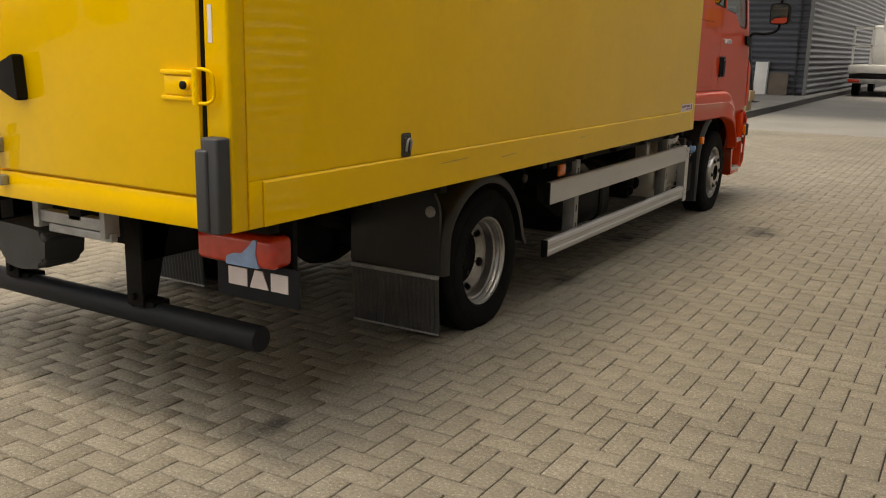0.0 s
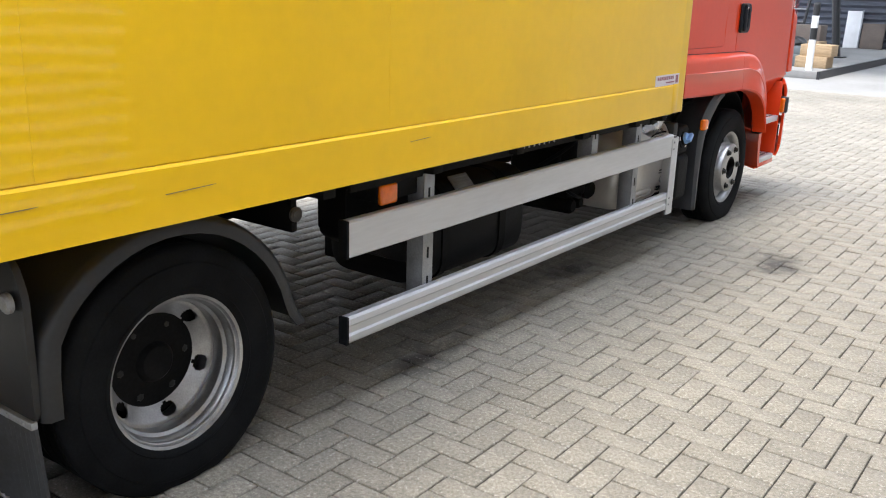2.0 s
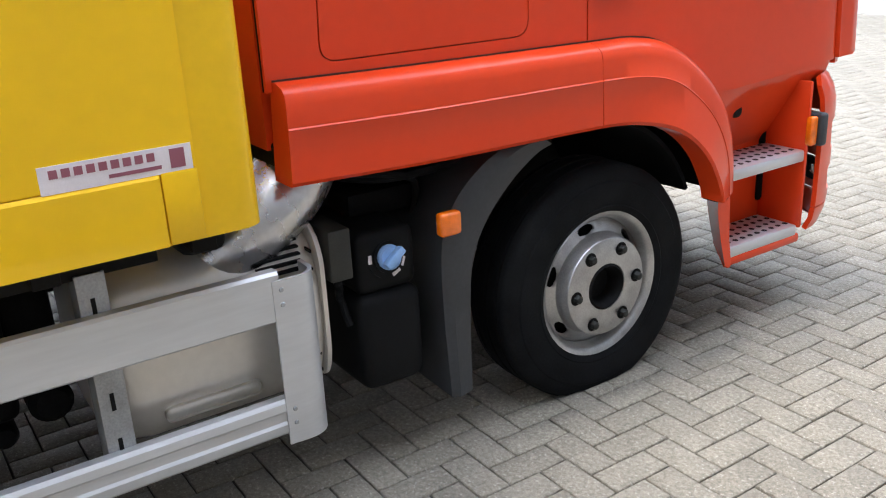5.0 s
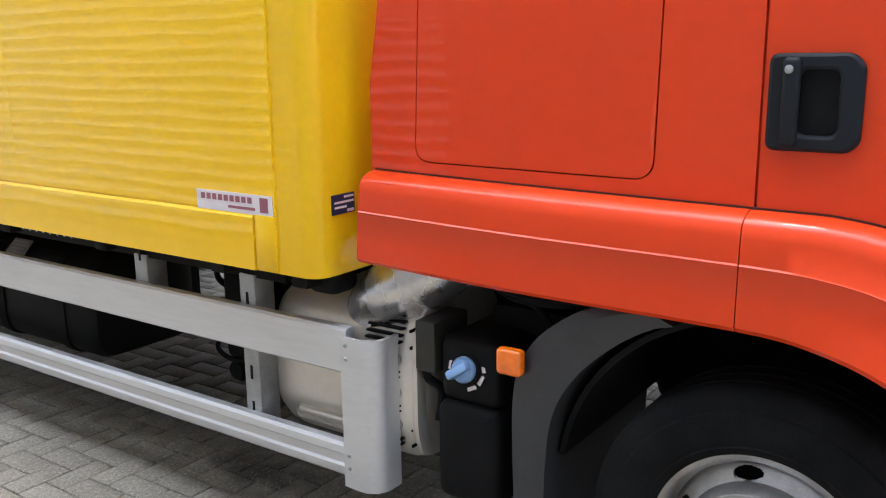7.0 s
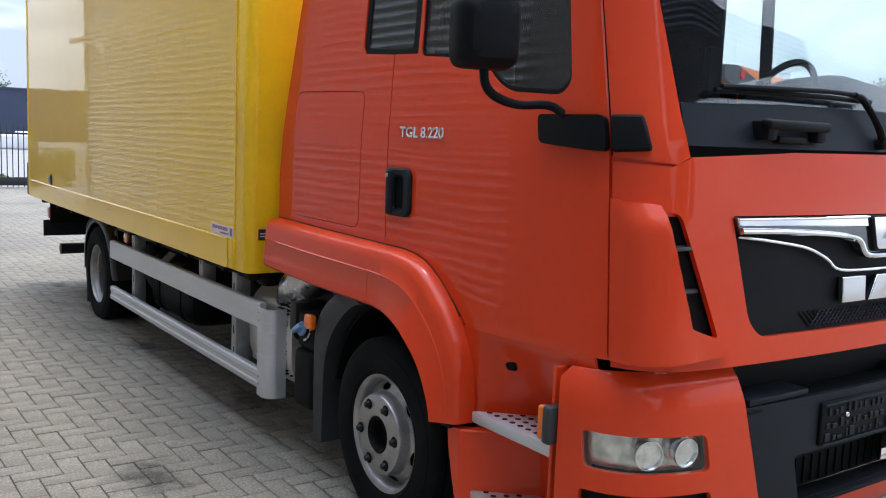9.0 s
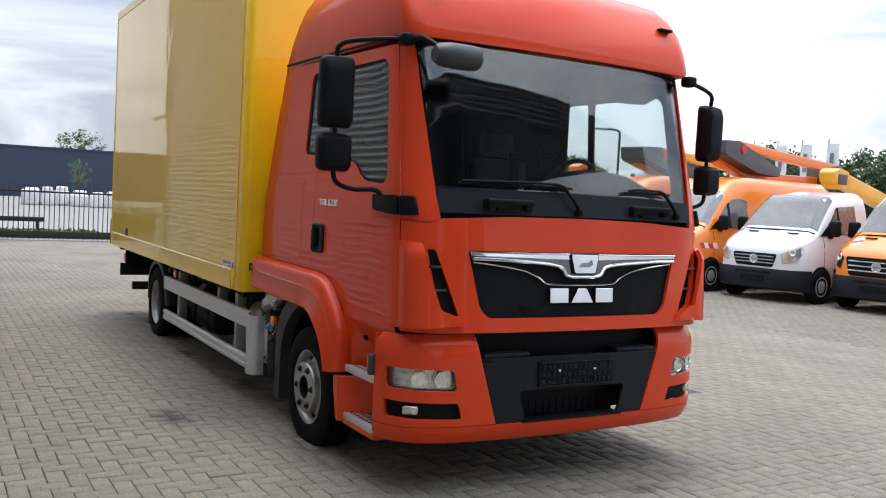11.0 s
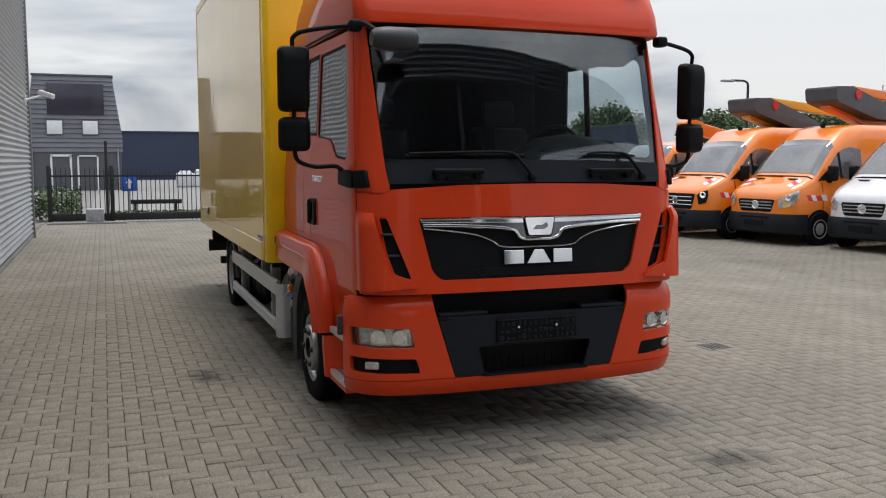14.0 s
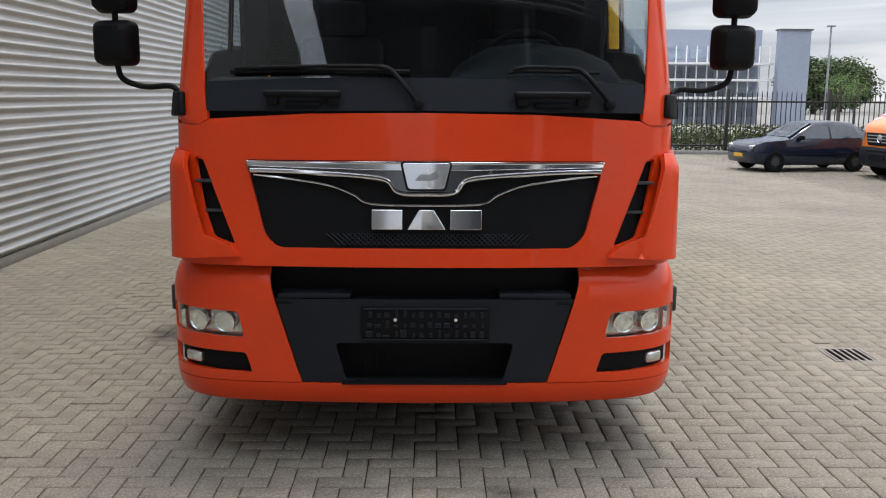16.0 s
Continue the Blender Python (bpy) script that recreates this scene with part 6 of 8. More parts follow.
emblem = rounded([(0.045, 1.318), (0.020, 1.345), (-0.02, 1.345), (-0.05, 1.362), (-0.06, 1.335), (-0.03, 1.318)], 0.006)
panel("emblem_shape", turned([front_at(*p) for p in emblem]), [], M_GALV, front_panel, lift=0.033, thick=0.004, step=0.05, soft=0)
for outline in ([(0.232, 1.105), (0.232, 1.192), (0.098, 1.192), (0.098, 1.105)], [(0.078, 1.105), (0.026, 1.192), (-0.038, 1.192), (-0.090, 1.105)], [(-0.108, 1.105), (-0.108, 1.192), (-0.245, 1.192), (-0.245, 1.105)]):
    panel("letter_shape", turned([front_at(*p) for p in outline]), [], M_CHROME, front_panel, "chrome letter shape", lift=0.006, thick=0.02, step=0.03, soft=0.003)

# windscreen with the black apron, wipers and grips below it
screen_line = [("f", 0.955, 1.612), ("f", 1.060, 2.588), ("f", 0.5, 2.612), ("f", 0.0, 2.620)]
r_, l_ = flat(screen_line, 1), flat(screen_line, -1)
apron_line = [("f", 0.955, 1.610), ("f", 0.966, 1.735), ("f", 0.5, 1.752), ("f", 0.0, 1.756)]
ra, la = flat(apron_line, 1), flat(apron_line, -1)
panel("scuttle", ra + la[:-1][::-1] + flat([("f", -0.5, 1.612), ("f", 0.0, 1.616), ("f", 0.5, 1.612)], 1), [], M_ANTHRACITE, label="dark plastic scuttle below the windscreen", thick=0.01, lift=-0.004, soft=0)
screen = panel("windscreen", r_ + l_[:-1][::-1] + flat([("f", -0.5, 1.612), ("f", 0.0, 1.616), ("f", 0.5, 1.612)], 1), [], M_GLASS, label="laminated windscreen", thick=0.006, lift=-0.018, step=0.12, soft=0)
screen.visible_shadow = False
band = [("f", 1.058, 2.57), ("f", 1.062, 2.592), ("f", 0.5, 2.615), ("f", 0.0, 2.622)]
rb, lb = flat(band, 1), flat(band, -1)
panel("screen_band", rb + lb[:-1][::-1] + flat([("f", -0.5, 2.59), ("f", 0.0, 2.598), ("f", 0.5, 2.59)], 1), [], M_BLACK, label="black upper edge of the windscreen", thick=0.004, lift=-0.010, soft=0)


def on_front(x, z, out=0.0):
    p = cab_skin(front_at(x, z)[0], z)
    return (p[0], p[1] + out, p[2])


for x0 in (0.03, -0.80):
    wiper = pipe([on_front(x0, 1.645, 0.02), on_front(x0 + 0.05, 1.71, 0.035), on_front(x0 + 0.12, 1.785, 0.035), on_front(x0 + 0.17, 1.80, 0.035)], 0.014, None, 8, 5, 0.8)
    reach = 0.80 if x0 > 0 else 0.42
    pipe([on_front(x0 + 0.15, 1.800, 0.035), on_front(x0 + 0.35, 1.802, 0.032), on_front(x0 + reach, 1.790, 0.02)], 0.008, wiper, 8, 5)
    pipe([on_front(x0 + 0.04, 1.782, 0.012), on_front(x0 + 0.35, 1.785, 0.012), on_front(x0 + reach + 0.02, 1.778, 0.012)], 0.009, wiper, 6, 5)
    lathe([(0.024, 0), (0.022, 0.03), (0.012, 0.036)], Matrix.Translation(on_front(x0, 1.645, 0)) @ pose(0, 0, 0, -90, 0, 0), 16, wiper)
    own("wiper", wiper, M_BLACK, label="black windscreen wiper")
for x0, x1 in ((0.69, 0.36), (-0.38, -0.71)):
    a = on_front((x0 + x1) / 2, 1.68)
    grip = slab(x1, x0, a[1] + 0.015, a[1] + 0.055, 1.668, 1.700, 0.012, 3)
    slab(x1 + 0.01, x1 + 0.06, a[1] - 0.03, a[1] + 0.045, 1.635, 1.695, 0.010, bm=grip)
    slab(x0 - 0.06, x0 - 0.01, a[1] - 0.03, a[1] + 0.045, 1.635, 1.695, 0.010, bm=grip)
    slab(x1 + 0.09, x0 - 0.09, a[1] - 0.02, a[1] + 0.03, 1.628, 1.652, 0.008, bm=grip)
    own("scuttle_grip", grip, M_BLACK, label="black plastic grip below the windscreen")

# roof
def roof_ring(z, hw, yf, yr, rf=0.20, bow=0.05):
    pts = []
    for x, y in rounded([(hw, yr), (hw, yf - 0.06), (hw * 0.93, yf - 0.015), (0, yf + bow), (-hw * 0.93, yf - 0.015), (-hw, yf - 0.06), (-hw, yr)], [0.05, rf * 0.5, 0.05, 0.4, 0.05, rf * 0.5, 0.05], 6):
        pts.append((x, y, z))
    return pts


roof = rings([roof_ring(2.592, 1.078, 1.160, -0.815), roof_ring(2.62, 1.090, 1.160, -0.81), roof_ring(2.74, 1.092, 1.125, -0.73), roof_ring(2.87, 1.082, 1.065, -0.64), roof_ring(2.98, 1.060, 0.985, -0.555),
              roof_ring(3.06, 1.020, 0.895, -0.49), roof_ring(3.11, 0.95, 0.78, -0.42), roof_ring(3.15, 0.82, 0.60, -0.32), roof_ring(3.175, 0.60, 0.36, -0.20), roof_ring(3.185, 0.30, 0.15, -0.05)])
roof = own("roof", roof, M_RED, label="orange-red raised cab roof", angle=40)
for sx in (1, -1):
    own("roof_seam", pipe([(1.082, -0.80, 2.610), (1.084, 0.2, 2.606), (1.082, 1.0, 2.600)], 0.010, None, 6, 3), M_BLACK, roof, sx=sx)
    own("roof_lamp", slab(0.835, 0.945, 1.00, 1.085, 2.882, 2.902, 0.008), M_BLACK, roof, sx=sx)
own("aerial", rod((-0.30, 0.22, 3.16), (-0.31, 0.15, 3.68), 0.006, None, 8, 0.003), M_BLACK, roof, "thin whip aerial")
own("aerial_base", lathe([(0.030, 0), (0.024, 0.03), (0.012, 0.05), (0.008, 0.10)], pose(0.40, 0.25, 3.165), 16), M_BLACK, roof)

# rear wall, floor and interior
own("cab_back", prism([(-1.070, 1.0), (-1.070, 1.40), (-1.02, 1.75), (-0.93, 2.20), (-0.815, 2.60), (-0.79, 2.60), (-0.90, 2.20), (-0.99, 1.75), (-1.04, 1.40), (-1.04, 1.0)], "x", -1.08, 1.08), M_RED)
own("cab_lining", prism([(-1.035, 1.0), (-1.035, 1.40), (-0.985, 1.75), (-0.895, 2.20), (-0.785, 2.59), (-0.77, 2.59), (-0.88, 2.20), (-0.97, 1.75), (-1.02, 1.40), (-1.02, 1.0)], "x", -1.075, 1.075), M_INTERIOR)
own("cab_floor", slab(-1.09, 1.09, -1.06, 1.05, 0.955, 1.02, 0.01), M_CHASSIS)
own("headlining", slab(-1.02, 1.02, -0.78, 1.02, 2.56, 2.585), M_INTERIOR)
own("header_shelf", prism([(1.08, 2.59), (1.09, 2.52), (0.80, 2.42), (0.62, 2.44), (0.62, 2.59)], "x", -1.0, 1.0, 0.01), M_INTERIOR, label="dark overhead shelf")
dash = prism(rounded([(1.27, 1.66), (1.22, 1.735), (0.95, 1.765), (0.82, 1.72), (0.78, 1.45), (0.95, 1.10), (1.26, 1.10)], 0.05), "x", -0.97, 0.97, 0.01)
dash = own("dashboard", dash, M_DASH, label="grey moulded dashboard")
cowl = rings([[(x, 0.86 + 0.30 * math.cos(q), 1.70 + h * math.sin(q)) for q in [math.pi * i / 14 for i in range(15)]] for x, h in ((-0.92, 0.05), (-0.86, 0.15), (-0.72, 0.21), (-0.5, 0.235), (-0.30, 0.21), (-0.16, 0.13), (-0.10, 0.05))], caps=True)
own("instrument_cowl", cowl, M_DASH, dash, "rounded grey instrument cowl")
own("dash_screen", slab(-0.27, -0.20, 1.06, 1.075, 1.79, 1.84, 0.004), M_BLACK, dash)
own("note_holder", slab(-0.05, 0.03, 0.62, 0.66, 1.80, 2.02, 0.01), M_INTERIOR, dash)
wheel_m = pose(-0.50, 0.62, 1.80, 62, 0, 0)
steer = bmesh.new()
pipe([(wheel_m @ Vector((0.22 * math.cos(math.tau * i / 28), 0.22 * math.sin(math.tau * i / 28), 0))) for i in range(29)], 0.016, steer, 8, 1)
for a in (0.3, 2.8, 4.7):
    rod(wheel_m @ Vector((0, 0, 0)), wheel_m @ Vector((0.21 * math.cos(a), 0.21 * math.sin(a), 0)), 0.016, steer, 8)
rod(wheel_m @ Vector((0, 0, 0.02)), wheel_m @ Vector((0, 0, -0.28)), 0.05, steer, 12)
own("steering_wheel", steer, M_BLACK, label="black steering wheel")
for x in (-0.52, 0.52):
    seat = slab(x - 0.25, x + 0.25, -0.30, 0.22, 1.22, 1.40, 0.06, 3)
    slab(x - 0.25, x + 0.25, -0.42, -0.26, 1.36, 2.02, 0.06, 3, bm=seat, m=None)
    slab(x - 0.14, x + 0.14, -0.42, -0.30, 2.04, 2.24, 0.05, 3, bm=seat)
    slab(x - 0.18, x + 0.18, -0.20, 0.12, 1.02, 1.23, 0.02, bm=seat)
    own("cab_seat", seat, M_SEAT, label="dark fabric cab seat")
# Unseen dark slabs, added to hide the yellow box behind the side windows.
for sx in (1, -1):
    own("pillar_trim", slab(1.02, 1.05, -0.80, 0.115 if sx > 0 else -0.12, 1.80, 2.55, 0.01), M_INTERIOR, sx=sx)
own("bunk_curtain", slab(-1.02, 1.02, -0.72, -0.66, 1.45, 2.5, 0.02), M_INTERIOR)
lettering("model_lettering", "TGL 8.220", 0.062, Matrix.Translation((1.131, 0.05, 1.602)) @ pose(0, 0, 0, 90, 0, 90) @ Matrix.Diagonal((1.13, 0.92, 1, 1)), M_CHROME, truck, "chrome model lettering", 0.003)

# bumper
for sx in (1, -1):
    lamp_line = [("f", 0.832, 0.728), ("f", 0.806, 0.608), ("s", 1.200, 0.620), ("s", 1.188, 0.738)]
    fog_line = [("f", 0.800, 0.540), ("f", 0.772, 0.448), ("s", 1.200, 0.458), ("s", 1.190, 0.552)]
    corner = panel("bumper_corner", bflat([("f", 0.708, 0.926), ("f", 0.684, 0.84), ("f", 0.552, 0.408), ("s", 1.105, 0.408), ("s", 1.105, 0.880), ("s", 1.150, 0.918)], sx), [rounded(bflat(lamp_line, sx), 0.025, 4), rounded(bflat(fog_line, sx), 0.018, 4)], M_RED, skin=bumper_skin, step=0.04, label="orange-red bumper corner", thick=0.02, soft=0.007)
    for name, outline, depth in (("headlamp", lamp_line, -0.045), ("fog_lamp", fog_line, -0.03)):
        lamp = panel(name, rounded(bflat(outline, sx), 0.02, 4), [], M_LAMP if name == "headlamp" else M_BLACK, corner, "clear headlamp with chrome reflectors" if name == "headlamp" else "black fog lamp recess", skin=bumper_skin, thick=0.01, lift=depth, soft=0, step=0.04)
    for xq, r in ((0.893, 0.043), (1.010, 0.044)):
        p = bumper_skin(front_at(xq * sx, 0.674, (BUM_S, BUM_X, BUM_Y))[0], 0.674)
        bowl = lathe([(r * 1.06, 0.026), (r * 1.06, 0.034), (r * 0.98, 0.034), (r * 0.86, 0.006), (r * 0.62, -0.016), (r * 0.34, -0.028), (0.013, -0.030), (0.013, -0.004), (0.002, -0.002)], Matrix.Translation((p[0], p[1] - 0.042, p[2])) @ pose(0, 0, 0, -90, 0, -sx * (8 if xq < 0.95 else 22)), 24)
        own("reflector", bowl, M_BOWL, corner)
        own("bulb_cap", lathe([(0.013, 0), (0.013, 0.012), (0.006, 0.018)], Matrix.Translation((p[0], p[1] - 0.046, p[2])) @ pose(0, 0, 0, -90, 0, -sx * 12), 12), M_CHASSIS, corner)
    lens = panel("lamp_lens", rounded(bflat(lamp_line, sx), 0.024, 4), [], M_LENS, corner, "clear lamp lens", skin=bumper_skin, thick=0.003, lift=-0.006, soft=0, step=0.06)
    lens.visible_shadow = False
    p = bumper_skin(front_at(1.055 * sx, 0.50, (BUM_S, BUM_X, BUM_Y))[0], 0.50)
    fog = slab(-0.045, 0.045, -0.03, 0.010, -0.026, 0.026, 0.012, 3, m=Matrix.Translation((p[0], p[1] - 0.02, p[2])) @ pose(0, 0, 0, 0, 0, -sx * 34))
    own("fog_light", fog, M_LAMP, corner, "small clear fog light")
lip = [("f", 0.0, 0.300), ("f", 0.6, 0.302), ("s", 1.105, 0.315), ("s", 1.105, 0.404), ("f", 0.55, 0.404), ("f", 0.0, 0.404)]
rl, ll = bflat(lip, 1), bflat(lip, -1)
panel("bumper_lip", rl[:-1] + rl[-1:] + ll[1:-1][::-1], [], M_RED, label="orange-red bumper lip", skin=bumper_skin, step=0.04, thick=0.02, soft=0.006)
mouth = bflat([("f", 0.40, 0.592), ("f", 0.352, 0.415), ("f", -0.352, 0.415), ("f", -0.40, 0.592)])
mid_line = bflat([("f", 0.660, 0.790), ("f", 0.547, 0.408)], 1)
mid_left = bflat([("f", 0.660, 0.790), ("f", 0.547, 0.408)], -1)
centre = panel("bumper_centre", mid_line + mid_left[::-1], [rounded(mouth, 0.03, 4)], M_ANTHRACITE, label="anthracite plastic bumper centre", skin=bumper_skin, step=0.05, thick=0.02, lift=-0.006, soft=0.006)
own("step_tread", slab(0.33, 0.65, 1.27, 1.415, 0.792, 0.815, 0.006), M_ANTHRACITE, centre)
own("step_recess", slab(-0.70, 0.70, 1.255, 1.30, 0.74, 0.925, 0.006), M_BLACK, centre)
own("recess_floor", slab(-0.66, 0.66, 1.27, 1.415, 0.765, 0.781, 0.004), M_BLACK, centre)
own("step_tread", slab(-0.65, -0.33, 1.27, 1.415, 0.792, 0.815, 0.006), M_ANTHRACITE, centre)
holder = slab(-0.287, 0.280, 1.425, 1.442, 0.608, 0.760, 0.008)
own("plate_holder", holder, M_BLACK, centre, "empty black number plate holder")
relief = bmesh.new()
pick = random.Random(12)
for i in range(14):
    for j in range(3):
        x, z = -0.262 + 0.038 * i, 0.622 + 0.045 * j
        slab(x, x + pick.uniform(0.012, 0.030), 1.4415, 1.4415 + pick.uniform(0.003, 0.008), z, z + pick.uniform(0.012, 0.036), 0.002, 1, bm=relief)
for z in (0.613, 0.752):
    slab(-0.280, 0.273, 1.4415, 1.450, z - 0.003, z + 0.003, 0.001, 1, bm=relief)
own("holder_relief", relief, M_ANTHRACITE, centre, "moulded clips of the plate holder")
for x in (0.130, -0.137):
    own("plate_screw", lathe([(0.010, 0), (0.008, 0.004)], pose(x, 1.444, 0.703, -90, 0, 0), 12), M_CHROME, centre)
grid = slab(-0.42, 0.42, 1.27, 1.29, 0.39, 0.60)
for i in range(16):
    slab(-0.40 + 0.052 * i, -0.394 + 0.052 * i, 1.288, 1.296, 0.40, 0.50, bm=grid)
slab(-0.37, 0.37, 1.33, 1.446, 0.404, 0.418, 0.004, bm=grid)
own("air_intake", grid, M_BLACK, centre, "black lower air intake")
own("bumper_carrier", slab(-0.98, 0.98, 1.02, 1.25, 0.40, 0.94, 0.02), M_CHASSIS)
own("cab_underside", slab(-0.94, 0.94, 0.60, 1.24, 0.85, 0.945, 0.01), M_CHASSIS)


# ---- vans, car, trees and small things ----
def van_shape(high):
    """Sections of a delivery van from its nose back: place along, floor, roof, half width at the sill and at the roof."""
    top = 2.54 if high else 2.26
    return [(0.99, 0.46, 0.93, 0.50, 0.44), (0.945, 0.38, 1.05, 0.70, 0.63), (0.85, 0.32, 1.13, 0.83, 0.75), (0.67, 0.30, 1.21, 0.93, 0.83), (0.42, 0.30, 1.30, 0.98, 0.88), (0.14, 0.30, 1.40, 0.99, 0.89),
            (0.06, 0.30, 1.44, 0.99, 0.88), (-0.22, 0.30, 1.77, 0.99, 0.83), (-0.50, 0.30, 2.07, 0.99, 0.79), (-0.62, 0.30, 2.15, 0.99, 0.78), (-1.0, 0.30, top - 0.09, 0.99, 0.77), (-1.5, 0.30, top, 0.99, 0.78), (-4.6, 0.30, top, 0.99, 0.78), (-4.72, 0.34, top - 0.06, 0.98, 0.76)]


def van_section(x, zf, zr, ws, wr):
    waist = min(1.30, zf + (zr - zf) * 0.6)
    half = [(ws * 0.93, zf), (ws, zf + 0.10), (ws * 1.0, (zf + waist) / 2), (ws * 0.985, waist), (wr + (ws - wr) * 0.25, waist + (zr - waist) * 0.72), (wr, zr - 0.06 * (zr - zf)), (wr * 0.82, zr - 0.008), (wr * 0.4, zr)]
    return [(x, y, z) for y, z in half] + [(x, -y, z) for y, z in reversed(half)]


def van(at, paint, label, high=True, stripes=True, long=True, broad=False, group="parked vans"):
    v = thing("parked_van", label, "van", group)
    rows = van_shape(high)
    if not long:
        rows = [r for r in rows if r[0] > -1.45] + [(-1.50, 0.30, 2.26, 0.99, 0.78), (-1.72, 0.30, 2.24, 0.98, 0.78), (-1.78, 0.32, 2.18, 0.97, 0.76)]
    sections = np.array([van_section(*r) for r in rows])
    part("body", rings([van_section(*r) for r in rows]), paint, v, angle=50)
    if not long:
        part("flatbed", slab(-4.7, -2.0, -1.0, 1.0, 0.75, 1.15, 0.03), paint, v)
        part("chassis", slab(-4.6, -1.5, -0.5, 0.5, 0.42, 0.75, 0.02), M_CHASSIS, v)

    def skin(u, w):
        """The bodywork by row along the van and by point along the section."""
        i, j = min(max(int(u), 0), len(rows) - 2), min(max(int(w), 0), 14)
        a, b = u - i, w - j
        return tuple(sections[i, j] * (1 - a) * (1 - b) + sections[i + 1, j] * a * (1 - b) + sections[i, j + 1] * (1 - a) * b + sections[i + 1, j + 1] * a * b)

    xs, tops = [r[0] for r in rows], [r[2] for r in rows]

    def side_point(x, z, q):
        u = float(np.interp(-x, [-k for k in xs], range(len(xs))))
        zr = float(np.interp(-x, [-k for k in xs], tops))
        zf = float(np.interp(-x, [-k for k in xs], [r[1] for r in rows]))
        waist = min(1.30, zf + (zr - zf) * 0.6)
        if z < waist:
            low = [zf, zf + 0.10, (zf + waist) / 2, waist]
            w = float(np.interp(z, low, [0, 1, 2, 3]))
        else:
            w = min(3 + (z - waist) / (0.72 * (zr - waist)), 4.9)
        return (u, w if q > 0 else 15 - w)

    def cover(name, outline, mat_, lift=0.008, thick=0.02, step=0.2, label_=""):
        """A piece that follows the bodywork, a little proud of it."""
        made = patch(outline, [], skin, 0.0005, step, 0.0)
        bmesh.ops.recalc_face_normals(made, faces=made.faces)
        for vert in made.verts:
            away = Vector((vert.co.x - min(vert.co.x, 0.3), vert.co.y, (vert.co.z - 0.9) * 0.8))
            vert.co += away.normalized() * lift
        return part(name, made, mat_, v, label_, angle=60)

    cover("windscreen", [(6.15, 5.12), (7, 5.1), (8, 5.1), (8.9, 5.2), (9.15, 6.2), (9.2, 7.5), (9.15, 8.8), (8.9, 9.8), (8, 9.9), (7, 9.9), (6.15, 9.88)], M_VANGLASS, 0.012, step=0.25, label_="grey reflecting windscreen")
    cover("screen_cowl", [(5.4, 5.3), (5.98, 5.2), (5.98, 9.8), (5.4, 9.7)], M_BLACK, 0.006, step=0.3)
    for q in (1, -1):
        glass = [side_point(x, z, q) for x, z in ((-0.16, 1.38), (-0.74, 1.38), (-1.30, 1.38), (-1.30, 1.99), (-0.78, 1.99), (-0.55, 1.84), (-0.30, 1.58))]
        cover("side_window", glass, M_VANGLASS, 0.012, label_="dark side window")
        cover("window_bar", [side_point(x, z, q) for x, z in ((-0.62, 1.38), (-0.68, 1.38), (-0.68, 1.93), (-0.62, 1.90))], M_BLACK, 0.018)
        cover("mirror_panel", [side_point(x, z, q) for x, z in ((0.02, 1.32), (-0.30, 1.32), (-0.30, 1.56))], M_BLACK, 0.016)
        for x in (-0.10, -1.38):
            cover("door_seam", [side_point(a, z, q) for a, z in ((x + 0.008, 0.42), (x + 0.008, 1.30), (x - 0.008, 1.30), (x - 0.008, 0.42))], M_CHASSIS, 0.004, step=0.4)
        part("door_handle", slab(-1.26, -1.10, q * 0.985 - 0.02, q * 0.985 + 0.02, 1.10, 1.14, 0.01), M_BLACK, v)
        mirror = slab(-0.34, -0.20, q * 1.06 - 0.11, q * 1.06 + 0.11, 1.34, 1.66, 0.05, 3)
        slab(-0.30, -0.24, q * 0.97 - 0.06, q * 0.97 + 0.06, 1.30, 1.38, 0.02, bm=mirror)
        part("door_mirror", mirror, M_BLACK, v)
        if broad:
            eye = [(1.1, 3.0), (2.2, 3.05), (2.6, 3.6), (2.6, 4.5), (1.4, 4.6), (1.0, 4.3)]
        else:
            eye = [(0.6, 3.1), (1.2, 3.0), (2.2, 3.05), (3.1, 3.55), (3.35, 4.25), (2.4, 4.5), (1.3, 4.6), (0.6, 4.3)]
        lamp = cover("headlamp", [(a, b if q > 0 else 15 - b) for a, b in eye], M_VANLAMP if not broad else M_BLACK, 0.016, step=0.15, label_="clear headlamp" if not broad else "dark framed headlamp")
        p = Vector(skin(1.9, 3.8 if q > 0 else 11.2))
        lens = lathe([(0.075, -0.02), (0.075, 0.016), (0.060, 0.024), (0.03, 0.014), (0.005, 0.012)], Matrix.Translation(p) @ Vector((0.75, q * 0.6, 0.25)).to_track_quat("Z", "Y").to_matrix().to_4x4(), 18)
        part("lamp_reflector", lens, M_CHROME if broad else M_VANLAMP, v)
        for x in (0.0, -3.6):
            # Black ring and disc stand in for the shaded gap round the wheel.
            arch = lathe([(0.345, -0.02), (0.385, -0.02), (0.385, 0.022), (0.345, 0.022)], pose(x, q * 0.975, 0.36, 90, 0, 0), 28)
            part("wheel_arch", arch, M_BLACK, v)
            part("wheel_well", lathe([(0.01, -0.012), (0.36, -0.012), (0.36, 0.012), (0.01, 0.012)], pose(x, q * 0.982, 0.36, 90, 0, 0), 28), M_CHASSIS, v)
            tyre = lathe([(0.20, -0.09), (0.33, -0.10), (0.345, -0.07), (0.345, 0.07), (0.33, 0.10), (0.20, 0.09)], pose(x, q * 0.93, 0.345, 90, 0, 0), 28)
            tyre = part("wheel", tyre, M_RUBBER, v)
